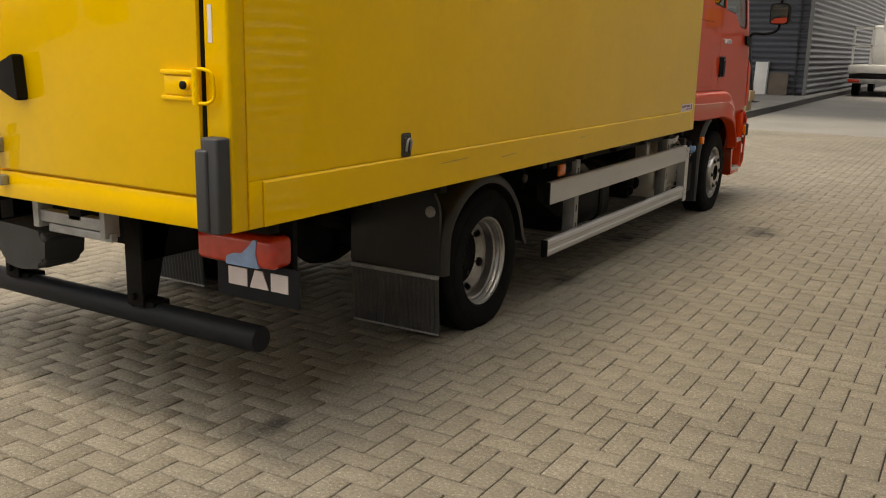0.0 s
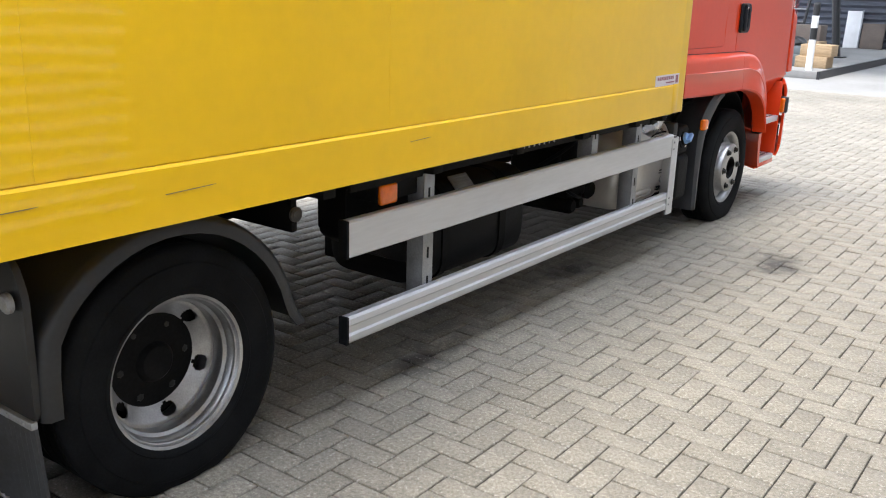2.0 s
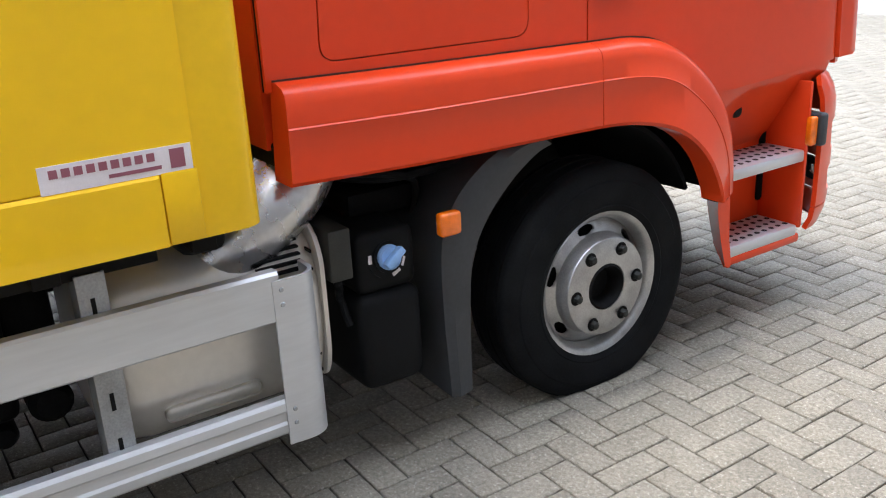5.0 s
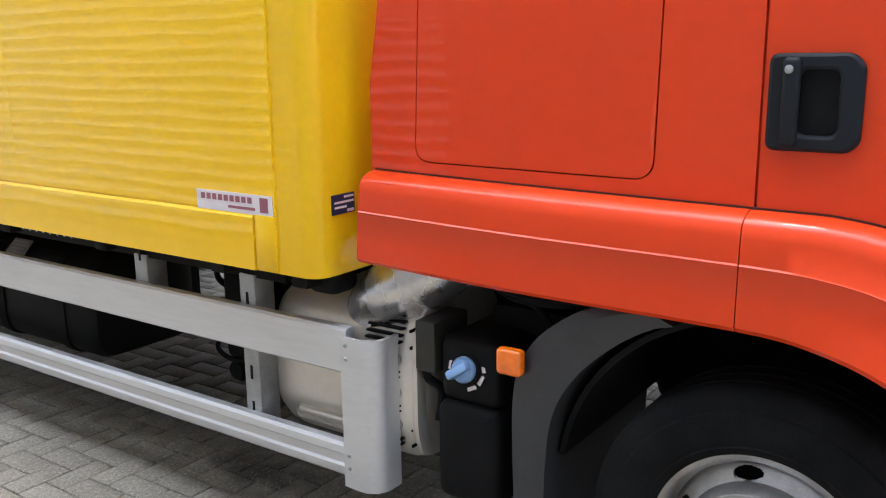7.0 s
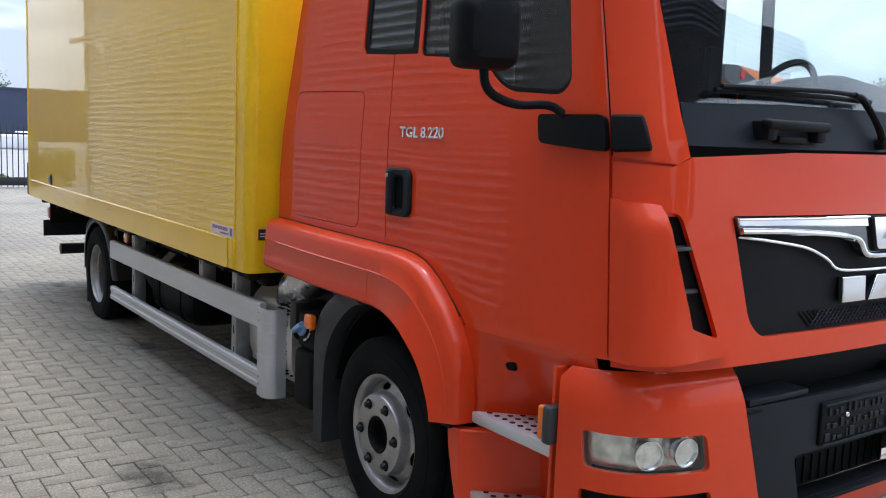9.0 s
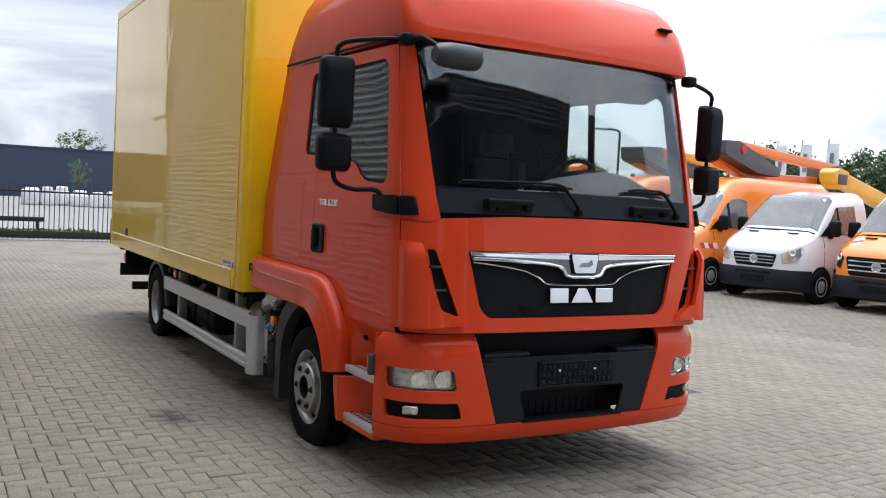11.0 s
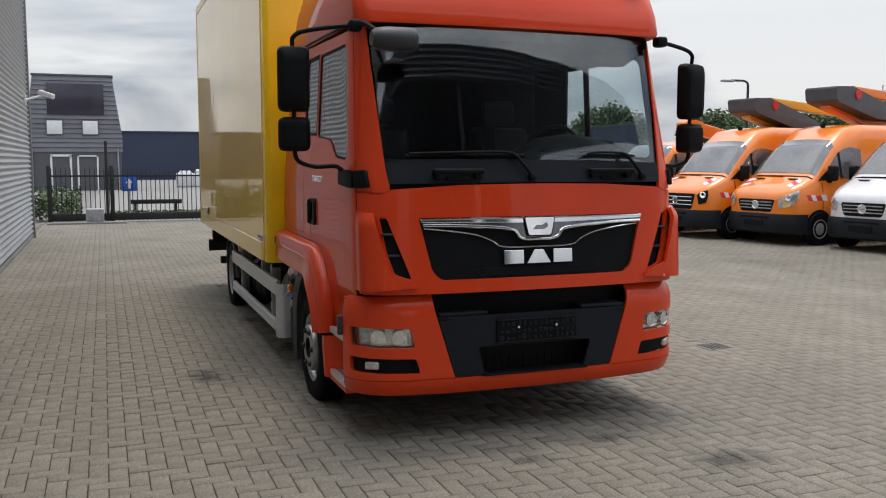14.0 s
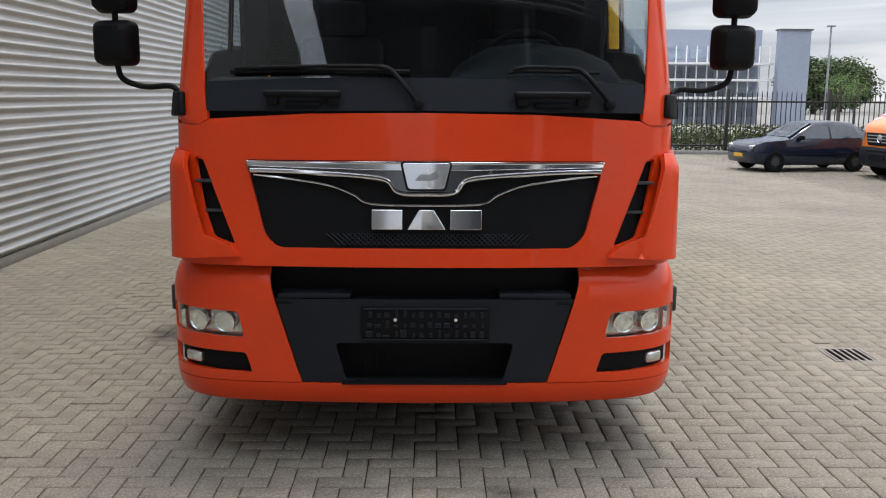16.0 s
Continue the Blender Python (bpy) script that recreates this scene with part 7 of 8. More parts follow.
            part("rim", lathe([(0.205, -0.080), (0.200, -0.100), (0.185, -0.098), (0.165, -0.080), (0.12, -0.092), (0.09, -0.108), (0.05, -0.112), (0.01, -0.112)] if q > 0 else [(0.01, 0.112), (0.05, 0.112), (0.09, 0.108), (0.12, 0.092), (0.165, 0.080), (0.185, 0.098), (0.200, 0.100), (0.205, 0.080)], pose(x, q * 0.93, 0.345, 90, 0, 0), 24), M_VANRIM, tyre)
            for k in range(8):
                a = math.tau * (k + 0.5) / 8
                part("rim_slot", slab(-0.022, 0.022, -0.012, 0.012, -0.004, 0.004, 0.003, 1, m=pose(x + 0.142 * math.cos(a), q * (0.93 + 0.094), 0.345 + 0.142 * math.sin(a), 90, 0, 0) @ pose(0, 0, 0, 0, 0, math.degrees(-a) + 90)), M_CHASSIS, tyre)
        part("side_strip", slab(-3.2 if long else -1.7, -0.45, q * 0.985 - 0.012, q * 0.985 + 0.014, 0.60, 0.70, 0.008), M_BLACK, v)
        if stripes:
            for i in range(4):
                a = 0.36 - 0.15 * i
                cover("warning_stripe", [side_point(x, z, q) for x, z in ((a, 0.93), (a - 0.15, 0.93), (a - 0.09, 1.05), (a + 0.06, 1.05))], M_REDSTRIPE if i % 2 == 0 else M_STICKER, 0.006, step=0.5)
            for i in range(3):
                a = 3.0 + 0.5 * i
                cover("warning_stripe", [(a, (b if q > 0 else 15 - b)) for a, b in ((a, 6.0), (a + 0.5, 6.0), (a + 0.9, 6.5), (a + 0.4, 6.5))], M_REDSTRIPE if i % 2 else M_STICKER, 0.006, step=0.5)
    bumper = rings([[(x + dx, y, z) for x, y in [(0.42, 1.010), (0.62, 0.985), (0.82, 0.90), (0.97, 0.70), (1.035, 0.42), (1.055, 0), (1.035, -0.42), (0.97, -0.70), (0.82, -0.90), (0.62, -0.985), (0.42, -1.010), (0.42, -0.8), (0.42, 0.8)]] for z, dx in ((0.24, -0.08), (0.28, -0.01), (0.46, 0.02), (0.62, 0.0), (0.655, -0.02))])
    part("bumper", bumper, M_ANTHRACITE, v, "dark grey plastic bumper", angle=50)
    part("bumper_slot", slab(1.02, 1.062, -0.40, 0.40, 0.555, 0.60, 0.01), M_BLACK, v)
    part("plate_holder", slab(1.055, 1.085, -0.26, 0.26, 0.40, 0.51), M_BLACK, v)
    low, high_, wide = (0.67, 1.02, 0.60) if broad else (0.69, 0.95, 0.50)
    part("grille", prism(rounded([(-wide, high_), (-wide + 0.08, low), (wide - 0.08, low), (wide, high_)], 0.05), "x", 0.935, 1.004, 0.012), M_BLACK, v, "black grille with pale bars")
    for i in range(3):
        z = low + (high_ - low) * (0.28 + 0.25 * i)
        part("grille_bar", slab(0.985, 1.016, -wide + 0.06, wide - 0.06, z - 0.012, z + 0.012, 0.005), M_CHROME if broad else M_GALV, v)
    part("badge", lathe([(0.095, 0), (0.095, 0.016), (0.072, 0.018), (0.066, 0.006), (0.01, 0.006)], pose(1.010, 0, (low + high_) / 2 + 0.01, 0, 90, 0), 20), M_CHROME, v, "round chrome badge")
    part("wiper", rod((0.12, 0.1, 1.43), (0.10, -0.6, 1.43), 0.012), M_BLACK, v)
    for q in (1, -1):
        part("bonnet_vent", slab(0.20, 0.28, q * 0.45 - 0.12, q * 0.45 + 0.12, 1.372, 1.384, 0.004), M_BLACK, v)
    if high:
        part("roof_stub", slab(-1.2, -1.1, -0.03, 0.03, 2.48, 2.56, 0.01), M_BLACK, v)
    # a short nose before the front wheels
    for ob in v.children:
        if not ob.name.startswith(("wheel", "rim")):
            for vert in ob.data.vertices:
                if vert.co.x > 0.1:
                    vert.co.x = 0.1 + (vert.co.x - 0.1) * 0.76
    v.matrix_world = at
    return v


def boom(at, basket, paint, label, lower=0.0):
    """The folded arm of an access platform above a van's roof: with its basket in front, or with a bare elbow."""
    b = thing("lift_boom", label, "access platform", "folded lift booms")

    def beam(rows, y=0.0, w=0.10):
        return rings([[(x, y + p, z + q) for p, q in rounded([(-w, -h), (w, -h), (w, h), (-w, h)], 0.03, 3)] for x, z, h in rows])

    if basket:
        part("basket", prism(rounded([(0.0, 3.38), (-0.55, 3.40), (-2.30, 2.86), (-2.36, 2.66), (-1.4, 2.70), (-0.05, 3.06)], 0.05), "y", -0.42, 0.42, 0.03), M_BOOM_GREY, b, "dark grey plastic basket")
        part("marker_disc", lathe([(0.10, 0), (0.10, 0.03)], pose(-0.72, 0.42, 3.22, -90, 0, 0), 16), M_REDSTRIPE, b)
        part("arm", beam([(-0.62, 3.31, 0.10), (-2.6, 3.17, 0.11), (-5.0, 3.02, 0.12)], 0.28, 0.12), paint, b)
        part("lower_arm", beam([(-0.30, 2.98, 0.05), (-1.5, 2.64, 0.08), (-5.0, 2.70, 0.10)], -0.1, 0.14), paint, b)
        part("turret", slab(-5.35, -4.75, -0.3, 0.4, 2.42 + lower, 3.12, 0.05), M_BOOM_GREY, b)
    else:
        part("elbow", prism(rounded([(0.02, 2.74), (-0.10, 2.46), (-0.45, 2.36), (-0.65, 2.44), (-0.62, 2.76), (-0.2, 2.84)], 0.06), "y", -0.20, 0.20, 0.03), paint, b)
        part("arm", beam([(-0.45, 2.62, 0.15), (-2.4, 2.20, 0.17), (-4.2, 1.86, 0.18)], 0.0, 0.16), paint, b)
        part("side_plate", slab(-0.5, -0.12, 0.19, 0.215, 2.47, 2.70, 0.02), M_BOOM_GREY, b)
        part("turret", slab(-4.4, -3.6, -0.35, 0.35, 1.14 + lower, 1.95, 0.05), M_BOOM_GREY, b)
    b.matrix_world = at
    return b


HEAD = 6
VANS = [((-10.10, -13.30), M_ORANGE, "orange dropside van with red and white warning stripes", False, True, False, False),
        ((-10.55, -11.05), M_ORANGE, "orange high-roof van with a broad dark grille", True, True, True, True),
        ((-11.20, -9.10), M_ORANGE, "orange high-roof van with warning stripes on its wings", True, True, True, False),
        ((-11.80, -6.80), M_VANWHITE, "white short-cab platform van parked between orange vans", False, False, False, False),
        ((-12.35, -4.50), M_ORANGE, "orange van with a broad silver grille", True, True, True, True),
        ((-12.95, -2.2), M_ORANGE, "orange low-roof van at the row's end", False, True, True, False)]
for (x, y), paint, label, high, stripes, long, broad in VANS:
    van(pose(x, y, -0.002, 0, 0, HEAD), paint, label, high, stripes, long, broad)
boom(pose(-11.6, -13.4, 0.0, 0, 0, HEAD), False, M_ORANGE, "folded orange lift boom above the dropside van")
boom(pose(-11.9, -11.45, -0.14, 0, 0, HEAD + 2), True, M_BOOM_YELLOW, "folded yellow lift boom with a dark grey basket", 0.24)
boom(pose(-12.45, -9.45, 0.0, 0, 0, HEAD + 2), True, M_ORANGE, "folded orange lift boom with a dark grey basket", 0.10)
boom(pose(-14.05, -7.45, 0.0, 0, 0, HEAD + 2), False, M_BOOM_YELLOW, "folded yellow lift boom above the white van")


def hatchback(at):
    c = thing("parked_car", "dark blue three-door hatchback parked along the fence", "car")
    rows = [(1.86, 0.34, 0.62, 0.66, 0.60), (1.80, 0.24, 0.74, 0.76, 0.68), (1.5, 0.20, 0.85, 0.80, 0.70), (0.95, 0.19, 0.90, 0.82, 0.72), (0.72, 0.19, 0.96, 0.82, 0.72), (0.30, 0.19, 1.20, 0.82, 0.62), (-0.05, 0.19, 1.38, 0.82, 0.56),
            (-0.6, 0.19, 1.42, 0.82, 0.55), (-1.25, 0.19, 1.37, 0.82, 0.56), (-1.62, 0.22, 1.12, 0.80, 0.60), (-1.80, 0.28, 0.86, 0.78, 0.66), (-1.84, 0.34, 0.60, 0.74, 0.62)]
    secs = []
    for x, zf, zr, ws, wr in rows:
        belt = min(0.90, zr - 0.02)
        half = [(ws * 0.9, zf), (ws, zf + 0.12), (ws, 0.55 if zr > 0.6 else zr - 0.05), (ws * 0.97, belt), (wr + 0.02, zr - 0.05), (wr * 0.8, zr - 0.004), (wr * 0.4, zr)]
        secs.append([(x, y, z) for y, z in half] + [(x, -y, z) for y, z in reversed(half)])
    part("body", rings(secs), M_CARBLUE, c, angle=50)
    for q in (1, -1):
        for pts in ([(0.52, 0.93), (-0.42, 0.93), (-0.42, 1.32), (-0.02, 1.32)], [(-0.48, 0.93), (-1.45, 0.95), (-1.18, 1.30), (-0.48, 1.33)]):
            w = prism(rounded(pts, 0.04), "y", -0.005, 0.005)
            bmesh.ops.transform(w, matrix=Matrix.Translation((0, q * 0.812, 0.90)) @ pose(0, 0, 0, q * 27, 0, 0) @ Matrix.Translation((0, 0, -0.90)), verts=w.verts)
            part("side_window", w, M_CARGLASS, c)
        for x in (1.18, -1.23):
            tyre = part("wheel", lathe([(0.17, -0.08), (0.27, -0.09), (0.29, -0.06), (0.29, 0.06), (0.27, 0.09), (0.17, 0.08)], pose(x, q * 0.755, 0.29, 90, 0, 0), 28), M_RUBBER, c)
            part("rim", lathe([(0.18, 0.08 * -q), (0.14, 0.075 * -q), (0.08, 0.09 * -q), (0.01, 0.09 * -q)], pose(x, q * 0.755, 0.29, 90, 0, 0), 20), M_GREY_PLASTIC, tyre)
        part("headlamp", slab(1.70, 1.83, q * 0.60 - 0.13, q * 0.60 + 0.13, 0.60, 0.74, 0.04, 3), M_LAMP, c)
        part("tail_lamp", slab(-1.80, -1.70, q * 0.66 - 0.10, q * 0.66 + 0.10, 0.70, 0.98, 0.03), M_REDLENS, c)
        part("door_mirror", slab(0.40, 0.52, q * 0.88 - 0.08, q * 0.88 + 0.08, 0.90, 1.02, 0.03), M_BLACK, c)
        part("rub_strip", slab(-1.0, 0.9, q * 0.822 - 0.008, q * 0.822 + 0.008, 0.48, 0.53, 0.004), M_BLACK, c)
    ws = bmesh.new()
    rings([[(x, f * w, z) for f in np.linspace(1, -1, 6)] for x, z, w in ((0.72, 0.975, 0.66), (0.32, 1.205, 0.58), (0.0, 1.375, 0.53))], ws, closed=False, caps=False)
    bmesh.ops.solidify(ws, geom=ws.faces[:], thickness=0.01)
    part("windscreen", ws, M_CARGLASS, c)
    part("number_plate", slab(1.855, 1.875, -0.25, 0.25, 0.40, 0.50), M_BOOM_YELLOW, c)
    c.matrix_world = at
    return c


hatchback(pose(-8.62, -15.55, 0, 0, 0, 8) @ Matrix.Scale(0.81, 4))


def tree(x, y, height, crown_r, seed, leaf, label, lean=0.0, z_low=0.35, clumps=60, leaves=34, name="tree"):
    """A tapered trunk with limbs, and a crown of many small leaf blades in uneven clumps."""
    rnd = random.Random(seed)
    t = thing(name, label, "tree")
    trunk = pipe([(x, y, -0.03), (x + lean * 0.3, y, height * 0.3), (x + lean, y + 0.1, height * 0.75)], crown_r * 0.075, None, 8, 4)
    tips = []
    for i in range(7):
        a, h = rnd.uniform(0, math.tau), height * rnd.uniform(0.3, 0.6)
        tip = Vector((x + crown_r * 0.7 * math.cos(a), y + crown_r * 0.7 * math.sin(a), h + height * rnd.uniform(0.12, 0.3)))
        pipe([(x + lean * 0.3, y, h), ((x + tip.x) / 2, (y + tip.y) / 2, h + (tip.z - h) * 0.65), tip], crown_r * 0.03, trunk, 6, 3)
        tips.append(tip)
    part("trunk", trunk, M_BARK, t)
    verts, faces = [], []
    for _ in range(clumps):
        while True:
            p = Vector((rnd.uniform(-1, 1), rnd.uniform(-1, 1), rnd.uniform(-1, 1)))
            if 0.25 < p.length < 1:
                break
        c = Vector((x + lean + p.x * crown_r, y + p.y * crown_r, height * (1 + z_low) / 2 + p.z * height * (1 - z_low) / 2))
        r = crown_r * rnd.uniform(0.16, 0.30)
        for _ in range(leaves):
            d = Vector((rnd.gauss(0, 1), rnd.gauss(0, 1), rnd.gauss(0, 0.8)))
            q = c + d.normalized() * r * rnd.uniform(0.3, 1.0)
            s = crown_r * rnd.uniform(0.026, 0.058)
            u = Vector((rnd.uniform(-1, 1), rnd.uniform(-1, 1), rnd.uniform(-0.6, 0.6))).normalized()
            w = u.cross(Vector((rnd.uniform(-1, 1), rnd.uniform(-1, 1), rnd.uniform(-1, 1)))).normalized()
            b = len(verts)
            verts += [tuple(q - u * s), tuple(q + w * s * 0.55), tuple(q + u * s), tuple(q - w * s * 0.55)]
            faces.append((b, b + 1, b + 2, b + 3))
    me = bpy.data.meshes.new("crown")
    me.from_pydata(verts, [], faces)
    me.materials.append(leaf)
    ob = new("crown", me)
    ob.parent = t
    tagged(ob, kind="stuff")
    return t


for i, (x, y, h, r) in enumerate(((-69, -66, 7.8, 4.5), (-76, -60, 8.6, 5), (-82, -52, 9.2, 5), (-60, -74, 7.0, 4.2), (-88, -44, 9.8, 5.5), (-93, -35, 10.4, 5.5), (-96, -26, 10.8, 6), (-50, -80, 7.4, 4.5), (-38, -84, 5.2, 3.4), (-100, -16, 10.6, 6), (-46, -96, 5.6, 4.0), (-104, -6, 11, 6))):
    tree(x, y, h, r, 10 + i, M_LEAF, "broad dark green oak on the skyline", 0.3, 0.12, 170, 95)
tree(-13.6, -114, 7.9, 3.0, 40, M_LEAF, "dark green tree showing over the warehouse", 0, 0.4, 50, 40)
tree(-5.7, -59, 3.3, 0.8, 41, M_LEAF_LIGHT, "slender young tree before the warehouse", 0, 0.3, 40, 36)
for i, (x, y) in enumerate(((-24.6, -49), (-27, -52), (-30.5, -50))):
    tree(x, y, 3.1, 1.1, 50 + i, M_LEAF_LIGHT, "slender young tree beyond the fence", 0, 0.35, 36, 30)


def leafy_block(name, x0, x1, y0, y1, z1, count, size, mat_, label, seed):
    """Loose leaf blades filling a low hedge or a tuft of grass."""
    rnd = random.Random(seed)
    verts, faces = [], []
    for _ in range(count):
        q = Vector((rnd.uniform(x0, x1), rnd.uniform(y0, y1), rnd.uniform(0, 1) ** 0.7 * z1 * (0.8 + 0.2 * math.sin(x0 + rnd.uniform(0, 6)))))
        u = Vector((rnd.uniform(-1, 1), rnd.uniform(-1, 1), rnd.uniform(-0.3, 1))).normalized() * size * rnd.uniform(0.6, 1.3)
        w = u.cross(Vector((rnd.uniform(-1, 1), rnd.uniform(-1, 1), rnd.uniform(-1, 1)))).normalized() * size * 0.4
        b = len(verts)
        verts += [tuple(q - u), tuple(q + w), tuple(q + u), tuple(q - w)]
        faces.append((b, b + 1, b + 2, b + 3))
    me = bpy.data.meshes.new(name)
    me.from_pydata(verts, [], faces)
    me.materials.append(mat_)
    return tagged(new(name, me), label, "hedge" if "hedge" in name else "grass", kind="stuff")


leafy_block("hedge", 3.2, 5.4, -23.4, -22.0, 1.0, 2600, 0.07, M_LEAF, "low dark green hedge behind the gate", 3)
leafy_block("hedge_long", -30, -7, -24.2, -22.4, 0.80, 20000, 0.075, M_HEDGE, "low green hedge behind the fence", 4)
leafy_block("grass_strip", -1.2, 2.4, -23.6, -22.4, 0.20, 2500, 0.07, M_GRASS, "grass strip behind the gate", 5)

# wrapped bales, sign and traffic beyond the gate
rnd = random.Random(6)
for i in range(15):
    x, w, h = -2.6 - 0.95 * i, rnd.uniform(0.8, 1.15), rnd.uniform(0.6, 1.05)
    y = -57 + rnd.uniform(-2, 2)
    bale = slab(x - w / 2, x + w / 2, y - 0.5, y + 0.5, -0.012, h, 0.12, 3)
    slab(x - w * 0.4, x + w * 0.3, y - 0.4, y + 0.4, h - 0.1, h + rnd.uniform(0.05, 0.35), 0.1, 3, bm=bale)
    solid("wrapped_bale", bale, M_BALE, "white plastic-wrapped bale standing in the far yard", "bale", "stacked bales")
sign = thing("blue_sign", "square blue sign with a white symbol behind the gate", "sign")
part("sign_face", slab(1.62, 2.06, -22.42, -22.40, 0.84, 1.28, 0.005), M_BLUESIGN, sign)
part("symbol", prism([(1.84, 1.22), (1.73, 1.08), (1.80, 1.08), (1.80, 0.92), (1.88, 0.92), (1.88, 1.08), (1.95, 1.08)], "y", -22.398, -22.392), M_STICKER, sign)
part("sign_post", rod((1.84, -22.46, -0.03), (1.84, -22.46, 1.3), 0.03), M_GALV, sign)
bench = thing("low_barrier", "low dark timber barrier behind the gate", "barrier")
part("beam", slab(0.2, 1.8, -23.9, -23.8, 0.38, 0.52, 0.01), M_FENCE, bench)
for x in (0.35, 1.6):
    part("leg", slab(x, x + 0.08, -23.9, -23.82, -0.03, 0.40), M_FENCE, bench)
# banners on poles behind the vans
for i in range(5):
    x, y = -38.5, -25.8 - 1.66 * i
    flag = thing("banner", "white advertising banner on a pole", "banner", "banners on poles")
    part("pole", rod((x, y, -0.03), (x, y, 6.0), 0.05, None, 8, 0.03), M_GALV, flag)
    cloth = rings([[(x + 0.08 + 0.02 * k + 0.03 * math.sin(3 * z + k), y + 0.16 * k + 0.03 * math.sin(2 * z + k), z) for k in range(6)] for z in np.linspace(3.7, 5.7, 9)], closed=False, caps=False)
    bmesh.ops.solidify(cloth, geom=cloth.faces[:], thickness=0.01)
    cloth = part("cloth", cloth, M_FLAG, flag)
    bar = rings([[(x + 0.14 + 0.02 * k, y + 0.16 * k - 0.02, z) for k in (1.6, 3.4)] for z in (4.2, 5.2)], closed=False, caps=False)
    bmesh.ops.solidify(bar, geom=bar.faces[:], thickness=0.08)
    part("print_bar", bar, M_FLAGPRINT, cloth)

# yard drain
drain = thing("yard_drain", "square cast-iron yard drain set in the paving", "drain")
DX, DY = -2.80, -0.41
frame_ = bmesh.new()
for a, b, c, d in ((-0.150, 0.150, -0.150, -0.132), (-0.150, 0.150, 0.132, 0.150), (-0.150, -0.132, -0.132, 0.132), (0.132, 0.150, -0.132, 0.132)):
    slab(DX + a, DX + b, DY + c, DY + d, -0.010, 0.003, 0.002, bm=frame_)
part("frame", frame_, M_CONCRETE, drain)
bed_ = bmesh.new()
for a, b, c, d in ((-0.27, 0.27, 0.152, 0.27), (-0.27, 0.27, -0.27, -0.152), (-0.27, -0.152, -0.15, 0.15), (0.152, 0.27, -0.15, 0.15)):
    slab(DX + a, DX + b, DY + c, DY + d, -0.012, -0.003, bm=bed_)
part("mortar_bed", bed_, M_PAVER, drain, "grey mortar round the frame")
part("pit", slab(DX - 0.132, DX + 0.132, DY - 0.132, DY + 0.132, -0.0115, -0.009), M_CHASSIS, drain)
for i in range(6):
    part("grate_bar", slab(DX - 0.124 + 0.046 * i, DX - 0.108 + 0.046 * i, DY - 0.132, DY + 0.132, -0.008, 0.002, 0.002), M_CONCRETE, drain)

hall = thing("distant_hall", "dark blue-grey hall standing behind the parked vans", "building")
part("wall", slab(-46.2, -45, -76.2, -68.9, -0.03, 5.2), M_NAVY, hall)
part("roof_edge", slab(-46.3, -44.9, -76.3, -68.8, 5.2, 5.32), M_HOUSE, hall)
for i in range(5):
    part("panel_joint", slab(-45.0, -44.97, -75.0 + 1.3 * i, -74.95 + 1.3 * i, 0.0, 5.2), M_HOUSE, hall)



# ---- pavers in herringbone bond ----
PW, PL, JOINT = 0.1055, 0.211, 0.0062
rng = np.random.default_rng(4)


def paver_rows(x0, x1, y0, y1):
    """Centres and turns of the pavers in a stretch of the yard: level ones and upright ones by turns."""
    i0, i1, j0, j1 = int(math.floor(x0 / PW)), int(math.ceil(x1 / PW)), int(math.floor(y0 / PW)), int(math.ceil(y1 / PW))
    i, j = np.meshgrid(np.arange(i0, i1), np.arange(j0, j1), indexing="ij")
    d = (i + j * HAND) % 4
    lying, standing = d == 0, d == 2
    cx = np.concatenate([(i[lying] + 1) * PW, (i[standing] + 0.5) * PW])
    cy = np.concatenate([(j[lying] + 0.5) * PW, (j[standing] + (0.0 if HAND < 0 else 1.0)) * PW])
    up = np.concatenate([np.zeros(lying.sum(), bool), np.ones(standing.sum(), bool)])
    return cx + 0.0485, cy + 0.040, up


HAND = 1


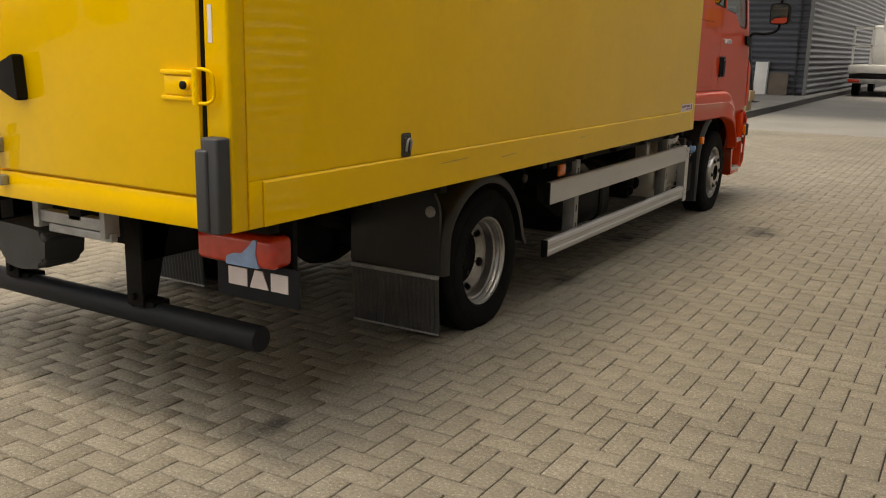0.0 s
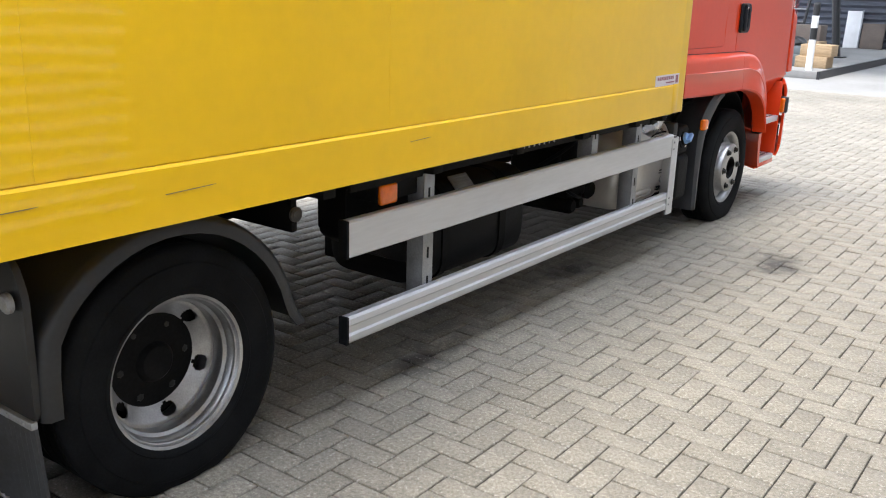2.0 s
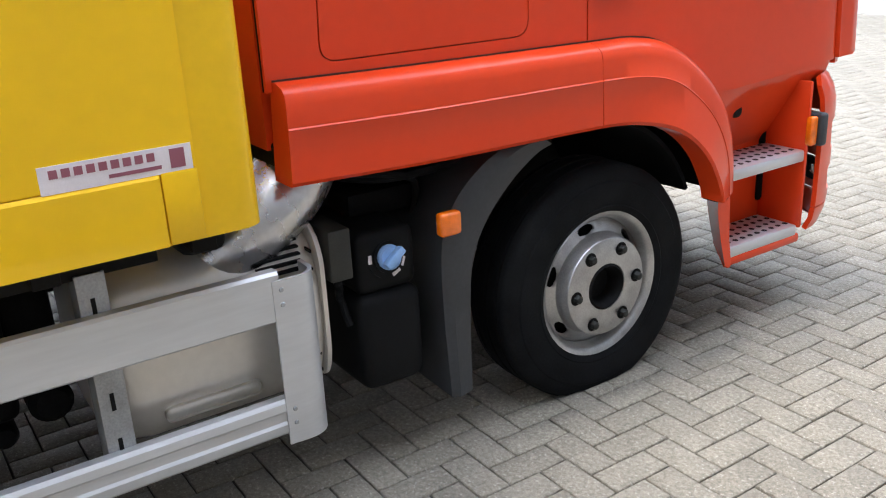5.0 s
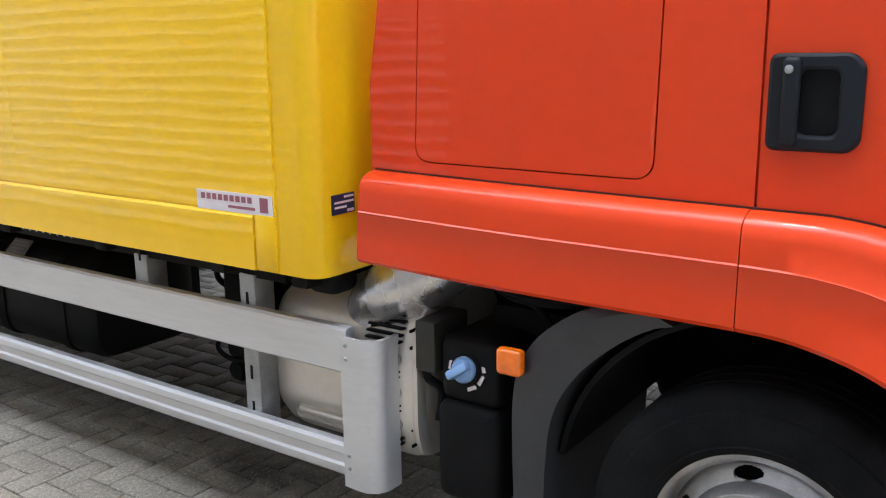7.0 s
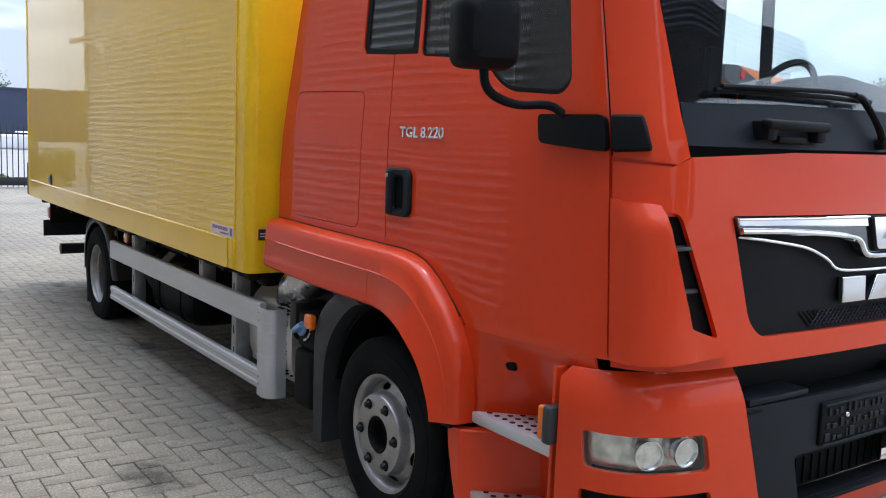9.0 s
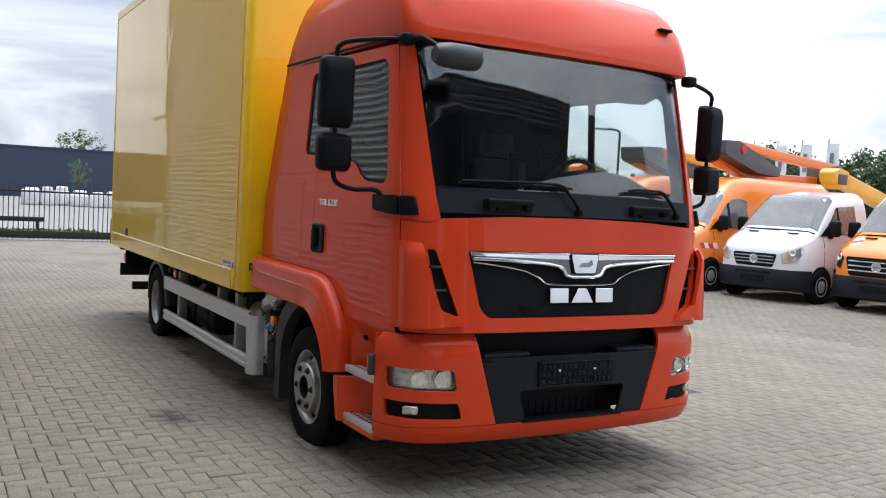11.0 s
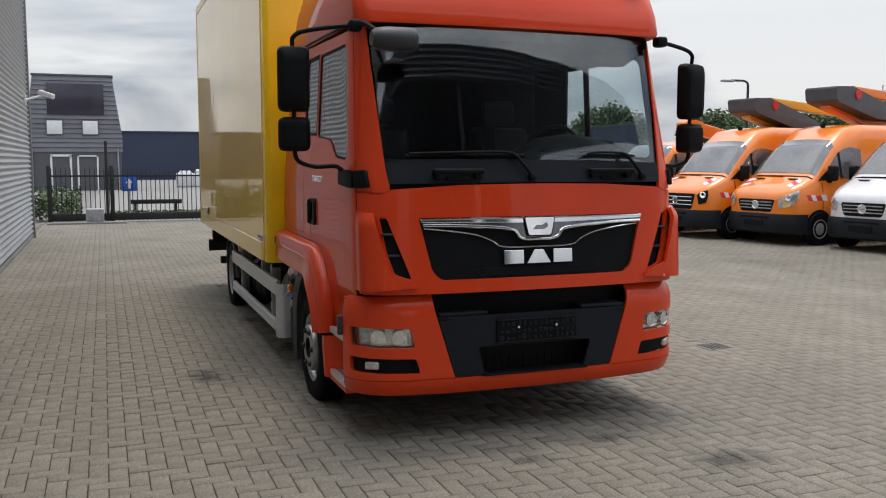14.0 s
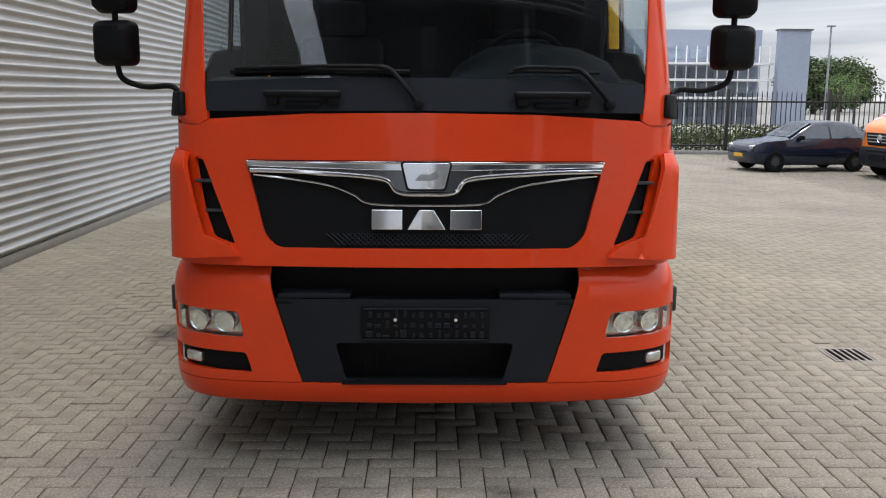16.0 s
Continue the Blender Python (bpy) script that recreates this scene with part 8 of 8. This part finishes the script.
def paver_mesh(name, cx, cy, up, chamfer, mat_, dz=0.0):
    """All pavers of a stretch in one mesh: a top, its worn edges and its sides."""
    n = len(cx)
    hx = np.where(up, PW, PL) / 2 - JOINT / 2
    hy = np.where(up, PL, PW) / 2 - JOINT / 2
    lift, tx, ty = rng.normal(0, 0.0009, n), rng.normal(0, 0.004, n), rng.normal(0, 0.004, n)
    sx, sy = np.array([-1, 1, 1, -1]), np.array([-1, -1, 1, 1])
    layers = [(1.0, 0.0, -0.012), (1.0, 0.0, -0.003), (1.0, 0.0028, 0.0)] if chamfer else [(1.0, 0.0, -0.012), (1.0, 0.0, 0.0)]
    verts = []
    for _, inset, z in layers:
        x = sx[None] * (hx[:, None] - inset)
        y = sy[None] * (hy[:, None] - inset)
        zz = z + (lift[:, None] + x * tx[:, None] + y * ty[:, None] if z > -0.01 else 0.0) + dz
        verts.append(np.stack([cx[:, None] + x, cy[:, None] + y, np.broadcast_to(zz, x.shape)], -1))
    k = len(layers)
    co = np.stack(verts, 1).reshape(-1, 3)
    quads = [[4 * (k - 1) + q for q in range(4)]]
    for a in range(k - 1):
        quads += [[4 * a + q, 4 * a + (q + 1) % 4, 4 * (a + 1) + (q + 1) % 4, 4 * (a + 1) + q] for q in range(4)]
    faces = (np.array(quads)[None] + (np.arange(n) * 4 * k)[:, None, None]).reshape(-1, 4)
    me = bpy.data.meshes.new(name)
    me.vertices.add(len(co))
    me.vertices.foreach_set("co", co.ravel())
    me.loops.add(faces.size)
    me.loops.foreach_set("vertex_index", faces.ravel().astype(np.int32))
    me.polygons.add(len(faces))
    me.polygons.foreach_set("loop_start", np.arange(0, faces.size, 4, dtype=np.int32))
    me.update(calc_edges=True)
    me.materials.append(mat_)
    return me


cx, cy, up = paver_rows(-25.9, 4.02, -21.2, 10.25)
keep = ~((abs(cx - DX) < 0.15 + 0.035) & (abs(cy - DY) < 0.15 + 0.035))
cx, cy, up = cx[keep], cy[keep], up[keep]
single = (cx > 1.75) & (cx < 2.58) & (cy > -5.3) & (cy < 1.8)
near = (cx > -7.5) & ~single
far = ~near & ~single
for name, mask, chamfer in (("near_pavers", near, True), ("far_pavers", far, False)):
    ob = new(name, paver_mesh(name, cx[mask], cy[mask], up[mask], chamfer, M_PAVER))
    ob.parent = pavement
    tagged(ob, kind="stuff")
shapes_ = {flag: paver_mesh("paver", np.zeros(1), np.zeros(1), np.array([flag]), True, M_PAVER_PIECE) for flag in (False, True)}
for x, y, flag in zip(cx[single], cy[single], up[single]):
    ob = new("paver", shapes_[bool(flag)])
    ob.parent = pavement
    ob.location = (x, y, float(rng.normal(0, 0.0012)))
